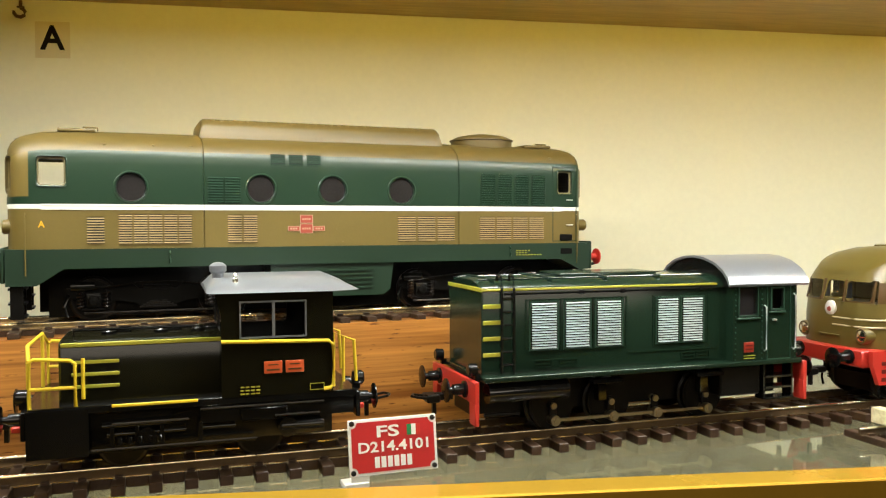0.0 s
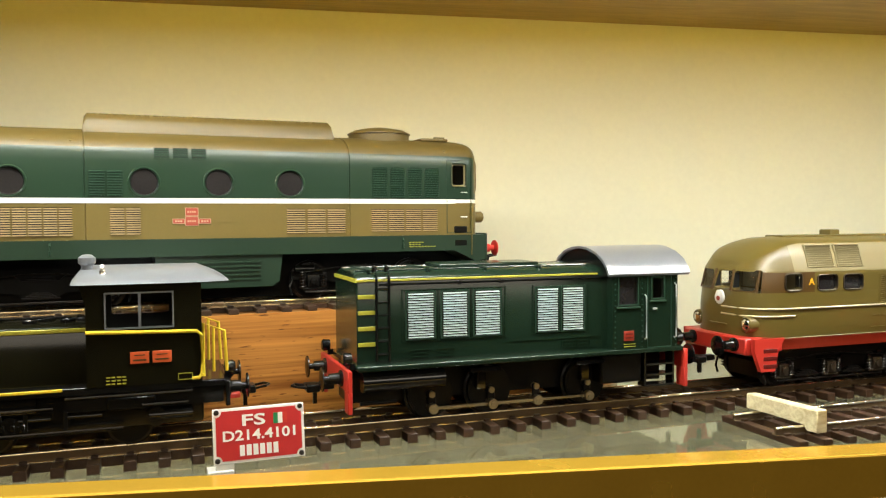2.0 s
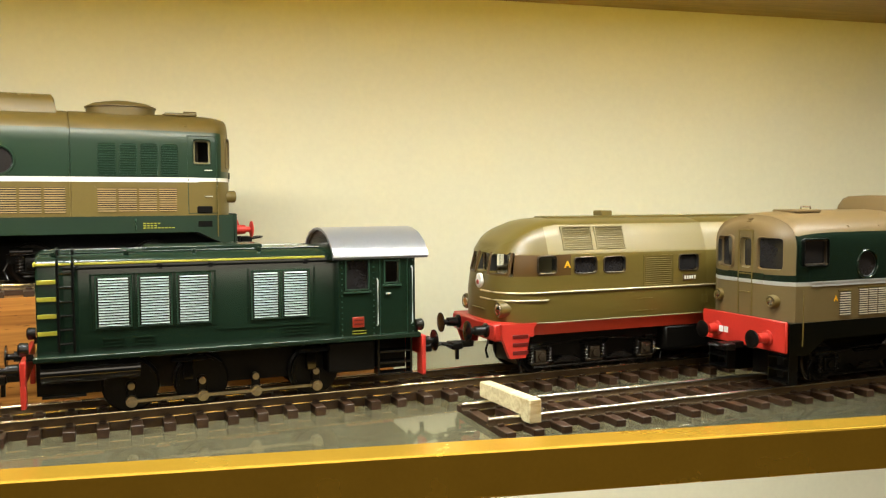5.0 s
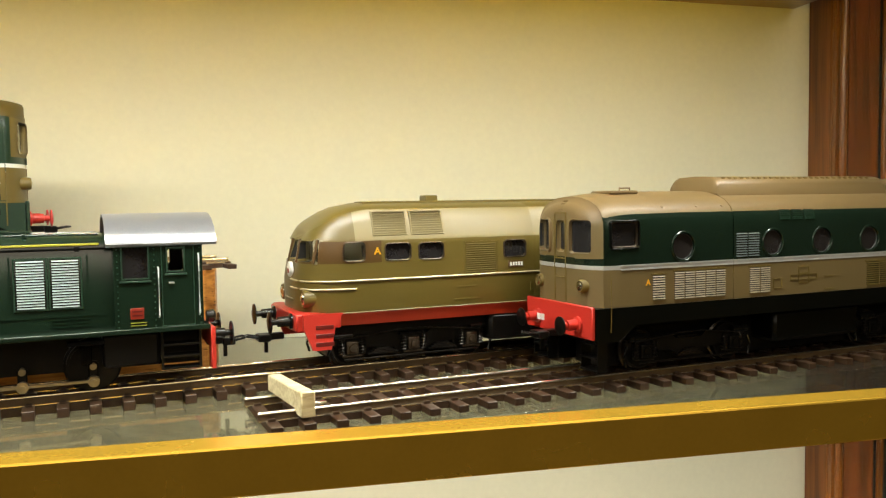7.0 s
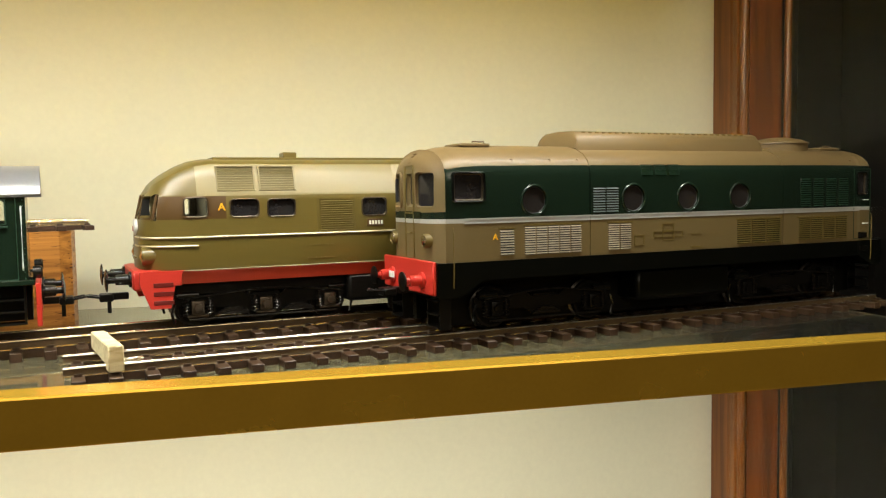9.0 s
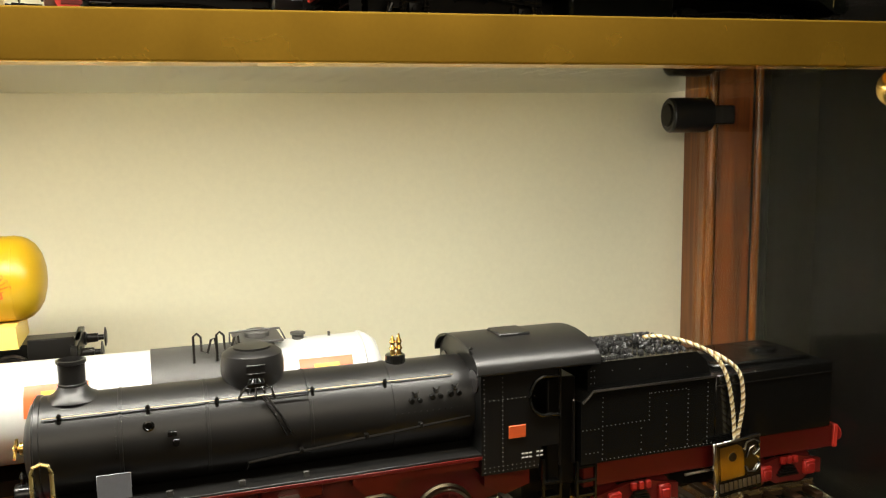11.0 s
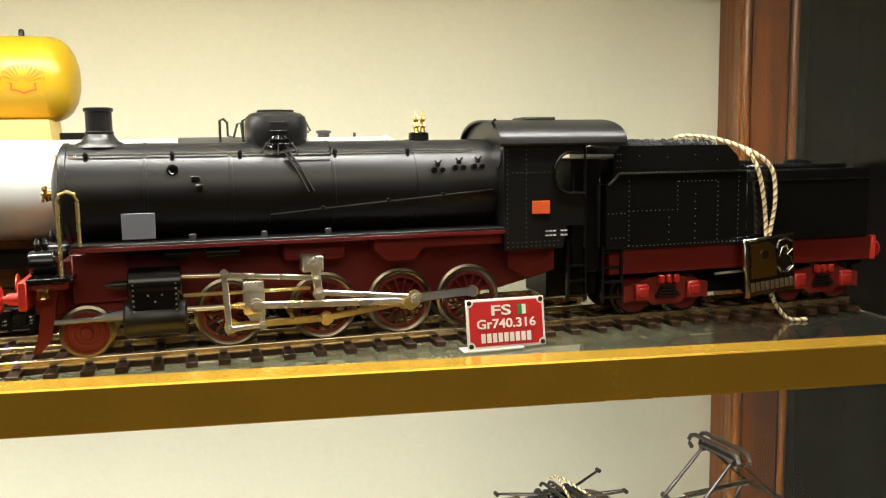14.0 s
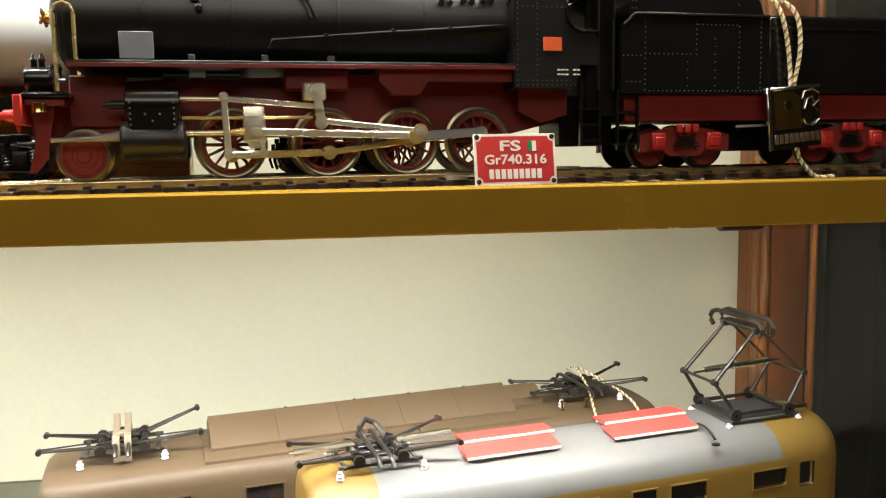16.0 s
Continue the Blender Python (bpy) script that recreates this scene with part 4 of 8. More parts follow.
# ---- yellow-railed black shunter ----
def shunter(m):
    e = thing("shunter_locomotive", m, "small very dark green shunter with yellow handrails and silver cab roof", "model locomotive")
    # frame and deck
    bm = bmesh.new()
    cube(bm, -368, -231, -31, 31, 26.5, 30, 0.4)
    cube(bm, -352, -240, -12, 12, 8, 27)
    part("deck", bm, "black", e)
    bm = bmesh.new()
    prism(bm, [(-369, 9), (-345, 9), (-345, 29), (-369, 29)], -31.5, 31.5)
    cube(bm, -345, -312, -28, 28, 19, 28)
    cube(bm, -300, -232, -30, 30, 19, 29)
    part("frame_side", bm, "black", e)
    bm = bmesh.new()
    cube(bm, -346, -276, -31, -29.5, 9.6, 10.8, 0.3)
    for s in (-336, -326, -316, -300):
        cube(bm, s - 1, s + 1, -30.5, -29.5, 10, 20, 0.2)
    cube(bm, -345, -241, -24.4, -22.6, 9.5, 27.5, 0.4)
    for s in range(-340, -244, 8):
        rod(bm, (s, -24.9, 25), (s, -24, 25), 0.6, seg=8)
    for s0, s1, z in ((-340, -312, 20.5), (-338, -306, 16.8), (-300, -285, 17)):
        rod(bm, (s0, -29, z), (s1, -29, z), 1.0)
    for k in range(5):
        cube(bm, -334 + 4 * k, -332 + 4 * k, -31, -29, 12.5, 15.8, 0.4)
    cube(bm, -283, -262, -31, -28, 18.5, 24.5, 0.8)
    rod(bm, (-265, -29, 15), (-246, -29, 15), 2.2)
    part("running_gear", bm, "black", e)
    for s0, s1, z, mt in ((-344, -276, 11.2, "dark_metal"), (-336, -305, 21.8, "dark_metal"), (-300, -246, 25.6, "dark_metal"), (-268, -248, 20.6, "dark_metal")):
        bm = bmesh.new()
        rod(bm, (s0, -31.6, z), (s1, -31.6, z), 0.5, seg=8)
        part("brake_rod", bm, mt, e)
    for s in (-322, -262):
        bm = bmesh.new()
        lathe(bm, [(4.4, -30.5), (4.4, -26), (3.0, -25)], (s, 0, 14.5), "y", 18)
        for k in range(6):
            a = k * math.pi / 3
            rod(bm, (s + 3 * math.cos(a), -31.2, 14.5 + 3 * math.sin(a)), (s + 3 * math.cos(a), -30, 14.5 + 3 * math.sin(a)), 0.6, seg=6)
        part("axle_cover", bm, "black", e)
    for s in (-332, -273.5):
        wheel(e, s, 10.5)
    # hood
    bm = bmesh.new()
    sec = [(-25, 30), (-25, 53.5), (-23.6, 56.2), (-18, 57.2), (18, 57.2), (23.6, 56.2), (25, 53.5), (25, 30)]
    loft(bm, [[Vector((s, y * k, 30 + (z - 30) * g)) for y, z in sec] for s, k, g in ((-357, 0.96, 0.97), (-356, 1, 1), (-291, 1, 1))])
    part("hood", bm, "olive_black", e)
    bm = bmesh.new()
    for s in (-338, -316, -300):
        lathe(bm, [(3.2, 56), (3.2, 58.4), (2.4, 59.2)], (s, -8, 0), "z", 14)
        cube(bm, s + 3, s + 9, -4, 8, 56.8, 58.6, 0.4)
    tube(bm, [(-352, -14, 57), (-352, -14, 60), (-300, -14, 60), (-300, -14, 57)], 0.6, 6)
    part("hood_fitting", bm, "black", e)
    bm = bmesh.new()
    cube(bm, -356, -290.5, -25.9, -24.5, 54.2, 56.0, 0.3)
    part("hood_line", bm, "yellow_green", e, "lime yellow line along the hood")
    for k in range(3):
        bm = bmesh.new()
        cube(bm, -352, -333, -25.5, -24.8, 36.5 + 5.2 * k, 38.0 + 5.2 * k, 0.2)
        part("warning_stripe", bm, "yellow_green", e)
    bm = bmesh.new()
    cube(bm, -336, -301, -31.6, -30.4, 28.8, 30.0, 0.2)
    part("deck_line", bm, "yellow", e)
    # cab
    bm = bmesh.new()
    prism(bm, [(-291, 29), (-291, 66), (-293.5, 75.5), (-241.5, 75.5), (-241.5, 29)], -31, 31)
    cut = bmesh.new()
    cube(cut, -282.5, -254.3, -40, 40, 56.0, 71.2, 1.0)
    for f in cut.faces:
        f.material_index = 1
    cube(cut, -289, -243.5, -29.4, 29.4, 32, 73.5, m=1)
    cube(cut, -300, -230, -22, -4, 58, 71, m=1)
    cube(cut, -300, -230, 4, 22, 58, 71, m=1)
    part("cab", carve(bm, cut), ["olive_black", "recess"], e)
    bm = bmesh.new()
    ring_frame(bm, -282.5, -254.3, 56.0, 71.2, -31.5, -30.3, 0.7)
    cube(bm, -268.9, -267.7, -31.4, -30.4, 56, 71.2)
    part("cab_window", bm, "silver", e)
    bm = bmesh.new()
    sec = [(-33, 75.6), (-31, 77.2), (-20, 81.0), (0, 83.0), (20, 81.0), (31, 77.2), (33, 75.6)]
    rings = [[Vector((s, y * k, 75.6 + (z - 75.6) * g)) for y, z in sec] for s, k, g in ((-297, 0.93, 0.35), (-293, 0.99, 1), (-242, 1, 1), (-233, 0.9, 0.5), (-228.5, 0.82, 0.1))]
    loft(bm, rings)
    part("cab_roof", bm, "silver", e)
    bm = bmesh.new()
    lathe(bm, [(2.6, 80), (2.6, 83.5), (3.8, 84.5), (3.8, 87), (2, 88.4), (0.4, 88.6)], (-291, -12, 0), "z", 16)
    part("roof_vent", bm, "silver", e)
    bm = bmesh.new()
    lathe(bm, [(1.5, 79), (1.2, 81.5), (0.7, 82), (1.2, 83), (0.3, 84.2)], (-284, -22, 0), "z", 10)
    part("whistle", bm, "chrome", e)
    bm = bmesh.new()
    tube(bm, [(-291, -31.6, 54.4), (-243.6, -31.6, 53.0), (-241.6, -31.6, 51), (-241.6, -31.6, 33), (-243, -31.6, 31.4), (-246, -31.6, 31.2)], 0.85, 8)
    part("cab_handrail", bm, "yellow", e)
    for x0, x1 in ((-272.7, -264.6), (-263.2, -254.9)):
        bm = bmesh.new()
        cube(bm, x0, x1, -31.5, -30.9, 39.4, 44.8, 0.2)
        p = part("number_plate", bm, "orange", e, "small orange plate with a worn inscription")
        bm = bmesh.new()
        cube(bm, x0 + 1.8, x1 - 1.8, -31.65, -31.4, 43.0, 43.5)
        cube(bm, x0 + 1.2, x1 - 1.2, -31.65, -31.4, 40.6, 41.4)
        part("inscription", bm, "cab_brown", p)
    bm = bmesh.new()
    for k in range(3):
        for j in range(4):
            cube(bm, -283 + 2.3 * j, -281.2 + 2.3 * j - 0.3 * ((j + k) % 2), -31.2, -30.95, 30.5 + 1.5 * k, 31.1 + 1.5 * k)
    part("marking", bm, "yellow_green", e)["kind"] = "stuff"
    bm = bmesh.new()
    ring_frame(bm, -252, -246, 31.0, 33.6, -31.25, -30.95, 0.25)
    part("marking", bm, "yellow_green", e)
    # handrails at both ends
    for y in (-30, 30):
        for pts in ([(-350, y, 30), (-350, y, 48), (-352, y, 49.4), (-366, y, 50.4), (-367.5, y, 49), (-367.5, y, 30)], [(-347, y, 33), (-347, y, 50)]):
            bm = bmesh.new()
            tube(bm, pts, 0.8, 8)
            if len(pts) > 2:
                tube(bm, [(-367.5, y, 38), (-350, y, 38)], 0.8, 8)
            part("side_handrail", bm, "yellow", e, "bright yellow side handrail")
    bm = bmesh.new()
    tube(bm, [(-367.5, -30, 49.5), (-369, -22, 55), (-369, 22, 55), (-367.5, 30, 49.5)], 0.8, 8)
    for y in (-22, 22):
        tube(bm, [(-369, y, 55), (-369, y, 30)], 0.8, 8)
    part("front_handrail", bm, "yellow", e, "bright yellow end handrail")
    for y in (-27, 8):
        bm = bmesh.new()
        tube(bm, [(-240.6, y, 31), (-240.6, y, 56), (-231, y, 52), (-230, y, 33)], 0.8, 8)
        tube(bm, [(-236, y, 54), (-236, y, 33)], 0.7, 8)
        part("rear_handrail", bm, "yellow", e)
    for x, sg in ((-369, -1), (-231, 1)):
        bm = bmesh.new()
        cube(bm, min(x, x + 2 * sg), max(x, x + 2 * sg), -31, 31, 17, 29, 0.4)
        part("buffer_beam", bm, "black", e)
        buffers(e, x + 2 * sg, sg, 24, "black", length=10)
        coupler(e, x + 2 * sg, sg, 19)
        bm = bmesh.new()
        lathe(bm, [(3.2, 0), (3.4, 4 * sg), (2.6, 5 * sg)], (x, -24, 34), "x", 14)
        cube(bm, min(x, x + 3 * sg), max(x, x + 3 * sg), -26, -22, 29, 32)
        part("headlamp", bm, "black", e)
        bm = bmesh.new()
        cube(bm, min(x + 2 * sg, x + 9 * sg), max(x + 2 * sg, x + 9 * sg), -8, 8, 15.5, 18, 0.4)
        part("hook_plate", bm, "red", e)


shunter(LINE_B)


# ---- green six-wheel diesel with white louvres ----
def hood_diesel(m):
    e = thing("hood_diesel_locomotive", m, "bottle green hood diesel with white louvres and silver cab roof", "model locomotive")
    W = 25.0
    bm = bmesh.new()
    cube(bm, -168, 21, -32.5, 32.5, 28.4, 31.0, 0.4)
    part("running_board", bm, "bottle_green", e)
    bm = bmesh.new()
    for k in range(70):
        cube(bm, -165 + 2.02 * k, -164 + 2.02 * k, -33.0, -32.4, 29.2, 30.4)
    part("board_edge", bm, "bottle_green", e)
    bm = bmesh.new()
    sec = [(-W, 31), (-W, 71.5), (-W + 1.2, 74.5), (-W + 6, 76.8), (-10, 78), (10, 78), (W - 6, 76.8), (W - 1.2, 74.5), (W, 71.5), (W, 31)]
    loft(bm, [[Vector((s, y * k, 31 + (z - 31) * g)) for y, z in sec] for s, k, g in ((-166.5, 0.97, 0.985), (-165.2, 1, 1), (-24, 1, 1))])
    part("hood", bm, "bottle_green", e)
    bm = bmesh.new()
    cube(bm, -118, -60, -13, 13, 77.5, 80.0, 0.6)
    for k in range(4):
        cube(bm, -160 + 32 * k, -158 + 32 * k, -20, 20, 76.6, 78.8, 0.3)
    tube(bm, [(-165, -15, 77.6), (-30, -15, 77.8)], 0.5, 6)
    tube(bm, [(-165, 15, 77.6), (-30, 15, 77.8)], 0.5, 6)
    part("hood_top", bm, "bottle_green", e)
    bm = bmesh.new()
    cube(bm, -166.9, -30, -W - 0.5, -W + 1.0, 72.5, 73.6, 0.2)
    cube(bm, -167.2, -166.2, -W - 0.5, W, 72.2, 74.2, 0.2)
    part("hood_line", bm, "yellow_green", e, "lime yellow line round the hood")
    bm = bmesh.new()
    rod(bm, (-155, -W - 0.6, 71), (-26, -W - 0.6, 71), 0.5, seg=6)
    for s in (-150, -112, -88, -40):
        cube(bm, s - 1.2, s + 1.2, -W - 1.2, -W, 70, 72.2, 0.2)
    part("hood_hinge", bm, "black", e)
    for k in range(4):
        bm = bmesh.new()
        cube(bm, -166.0, -156.5, -W - 0.45, -W + 0.2, 39.9 + 8 * k, 42.0 + 8 * k, 0.2)
        part("warning_stripe", bm, "yellow_green", e)
    bm = bmesh.new()
    for s in (-157.0, -150.5):
        tube(bm, [(s, -W - 2.6, 31), (s, -W - 2.6, 74), (s, -W - 1, 79.5), (s, -W + 3, 80.5), (s, -W + 4, 77.2)], 0.75, 8)
    for k in range(6):
        rod(bm, (-157, -W - 2.6, 36 + 6.6 * k), (-150.5, -W - 2.6, 36 + 6.6 * k), 0.55, seg=8)
    part("ladder", bm, "black", e)
    for a, b in ((-140.5, -125.5), (-121.5, -107), (-103.5, -88.5), (-67.5, -54), (-52.2, -38.8)):
        louvre(e, a, b, 42.8, 66.2, 1, "white_slat", -W - 0.4, 1.25, "bottle_green")
        bm = bmesh.new()
        ring_frame(bm, a, b, 42.6, 66.4, -W - 0.55, -W + 0.2, 0.7)
        part("louvre_frame", bm, "green_slat", e)
    bm = bmesh.new()
    cube(bm, -143.5, -85.5, -W - 0.35, -W + 0.1, 67.2, 67.9)
    cube(bm, -143.5, -85.5, -W - 0.35, -W + 0.1, 41.0, 41.6)
    for s in (-143.4, -124, -105.6, -86.2, -70, -36):
        cube(bm, s, s + 0.7, -W - 0.35, -W + 0.1, 41, 68)
    cube(bm, -85, -30, -W - 0.4, -W + 0.1, 38.2, 38.9)
    for s in (-138, -124, -52, -44):
        ring_frame(bm, s, s + 9, 33.6, 36.6, -W - 0.5, -W + 0.1, 0.5)
        cube(bm, s + 1, s + 8, -W - 0.4, -W, 34.8, 35.4)
    part("hood_panel", bm, "bottle_green", e)
    # cab
    bm = bmesh.new()
    arch = [(-31, 28.4), (-31, 73), (-26, 79), (-16, 83.5), (0, 85.5), (16, 83.5), (26, 79), (31, 73), (31, 28.4)]
    prism(bm, arch, -24, 18, "x")
    cut = bmesh.new()
    cube(cut, -20.0, -8.2, -40, 40, 55.8, 71.0, 1.0, m=1)
    cube(cut, 1.2, 8.8, -40, 40, 58.8, 70.0, 1.0, m=1)
    cube(cut, -22, 16, -29.4, 29.4, 33, 72, m=1)
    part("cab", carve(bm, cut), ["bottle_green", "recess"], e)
    for x0, x1, z0, z1 in ((-20.0, -8.2, 55.8, 71.0), (1.2, 8.8, 58.8, 70.0)):
        bm = bmesh.new()
        ring_frame(bm, x0, x1, z0, z1, -31.5, -30.5, 0.7)
        cube(bm, x0 - 1.5, x1 + 1.5, -32, -30.8, z0 - 2.2, z0 - 1.2, 0.2)
        f = part("cab_window", bm, "green_slat", e)
        bm = bmesh.new()
        cube(bm, x0, x1, -29.4, -28.8, z0, z1)
        part("pane", bm, "clear" if x0 > 0 else "pane", f).visible_shadow = x0 < 0
    bm = bmesh.new()
    ring_frame(bm, -1.5, 13.5, 31.5, 72.0, -31.35, -30.8, 0.4)
    d = part("cab_door", bm, "green_slat", e)
    bm = bmesh.new()
    cube(bm, 1.4, 4.2, -32.3, -31.2, 52.4, 53.4, 0.2)
    part("door_handle", bm, "silver_stripe", d)
    for x, z in ((-3.4, 61), (16, 67)):
        bm = bmesh.new()
        tube(bm, [(x, -31, 36), (x, -32.6, 37), (x, -32.6, z - 1), (x, -31, z)], 0.42, 6)
        part("cab_handrail", bm, "silver_stripe", e, "bright metal handrail")
    bm = bmesh.new()
    for k in range(14):
        z = 31.5 + 2.95 * k
        for s in (-22.4, -5.2, 16.8):
            cube(bm, s - 0.3, s + 0.3, -31.45, -30.9, z, z + 0.6)
    for k in range(22):
        cube(bm, -23 + 1.9 * k, -22.4 + 1.9 * k, -31.45, -30.9, 72.6, 73.2)
    part("rivets", bm, "green_slat", e)
    bm = bmesh.new()
    sec = [(-33, 72.8), (-31.5, 76), (-27, 80.4), (-19, 84.6), (-9, 87), (0, 87.6), (9, 87), (19, 84.6), (27, 80.4), (31.5, 76), (33, 72.8)]
    inner = [(y * 0.965, z - 1.3) for y, z in reversed(sec)]
    prism(bm, sec + inner, -27.5, 25, "x")
    part("cab_roof", bm, "silver", e, "arched silver cab roof")
    bm = bmesh.new()
    prism(bm, [(y * 0.95, z - 1.2) for y, z in sec], -26.0, -24.2, "x")
    part("cab_front", bm, "black", e)
    bm = bmesh.new()
    cube(bm, -17, -10.6, -31.6, -30.9, 35.6, 41.2, 0.2)
    p = part("number_plate", bm, "plate_red", e, "small dull red plate with a worn inscription")
    bm = bmesh.new()
    for k in range(2):
        cube(bm, -16.2, -11.4, -31.8, -31.5, 37 + 2 * k, 37.9 + 2 * k)
    part("inscription", bm, "wine", p)
    bm = bmesh.new()
    for k in range(2):
        cube(bm, -17, -9.5, -31.25, -30.95, 32.2 + 1.4 * k, 32.55 + 1.4 * k)
    part("marking", bm, "yellow_green", e)
    # ends
    for x, sg in ((-171, -1), (21, 1)):
        bm = bmesh.new()
        a, b = min(x, x + 2.4 * sg), max(x, x + 2.4 * sg)
        cube(bm, a, b, -33.5, 33.5, 18.5, 29.5, 0.4)
        for y in (-1, 1):
            cube(bm, a, b, min(y * 33.5, y * 25.5), max(y * 33.5, y * 25.5), 8, 19, 0.4)
        part("buffer_beam", bm, "red", e, "bright red buffer beam with guards")
        buffers(e, x + 2.4 * sg, sg, 24, "black", length=11)
        coupler(e, x + 2.4 * sg, sg, 17)
        for y in (-26, 26):
            bm = bmesh.new()
            lathe(bm, [(3, 0), (3.3, 3.5 * sg), (2.4, 4.4 * sg)], (x - sg * 1, y, 34.4), "x", 14)
            cube(bm, min(x - 3 * sg, x), max(x - 3 * sg, x), y - 1, y + 1, 29, 32)
            part("headlamp", bm, "black", e)
    bm = bmesh.new()
    for z in (9, 15, 21):
        cube(bm, -2, 16, -31, -22, z, z + 1)
    cube(bm, -3, -1.8, -30, -23, 9, 29)
    cube(bm, 15.5, 16.7, -30, -23, 9, 29)
    part("cab_steps", bm, "black", e)
    # frame, tanks and wheels
    bm = bmesh.new()
    cube(bm, -168, 19, -12, 12, 9, 28.4)
    cube(bm, -30, -4, -29, 29, 12, 28.4, 1)
    part("main_frame", bm, "under", e)
    bm = bmesh.new()
    rod(bm, (-165, -27.5, 22.5), (-122, -27.5, 22.5), 4.6, seg=22)
    for s in (-165, -152, -138, -123.5):
        rod(bm, (s, -27.5, 22.5), (s + 1.6, -27.5, 22.5), 4.95, seg=22)
    part("air_tank", bm, "lacquer", e)
    for s in (-108, -46):
        bm = bmesh.new()
        cube(bm, s, s + 17, -31, -26, 24.2, 26.4, 0.3)
        cube(bm, s + 6, s + 11, -25, -20, 14, 25, 0.4)
        part("spring_hanger", bm, "lacquer", e)
    bm = bmesh.new()
    rod(bm, (-165, -24, 11), (-146, -24, 11), 1.0)
    part("sand_pipe", bm, "under", e)
    for s in (-126, -92.5, -34.5):
        wheel(e, s, 12.4, "under", "under")
    bm = bmesh.new()
    prism(bm, [(-126, 4.6), (-66, 4.6), (-66, 6.1), (-126, 6.1)], -23.4, -22.0)
    prism(bm, [(-70, 4.7), (-34, 4.7), (-34, 6.0), (-70, 6.0)], -23.2, -22.2)
    part("side_rod", bm, "worn_rod", e, "worn metal side rod")
    for s in (-126, -92.5, -66, -34.5):
        bm = bmesh.new()
        rod(bm, (s, -24.6, 5.3), (s, -18, 5.3), 2.7, seg=18)
        rod(bm, (s, -25.4, 5.3), (s, -24.4, 5.3), 1.3, seg=12)
        c = part("crank_pin", bm, "worn_rod", e)
        bm = bmesh.new()
        cube(bm, s - 2.2, s + 2.2, -21.5, -20, 3.4, 14, 0.6)
        part("crank_web", bm, "under", c)
        bm = bmesh.new()
        rod(bm, (s, -22.4, 12.4), (s, -18, 12.4), 1.7)
        part("axle_end", bm, "worn_rod", c)


hood_diesel(LINE_B)


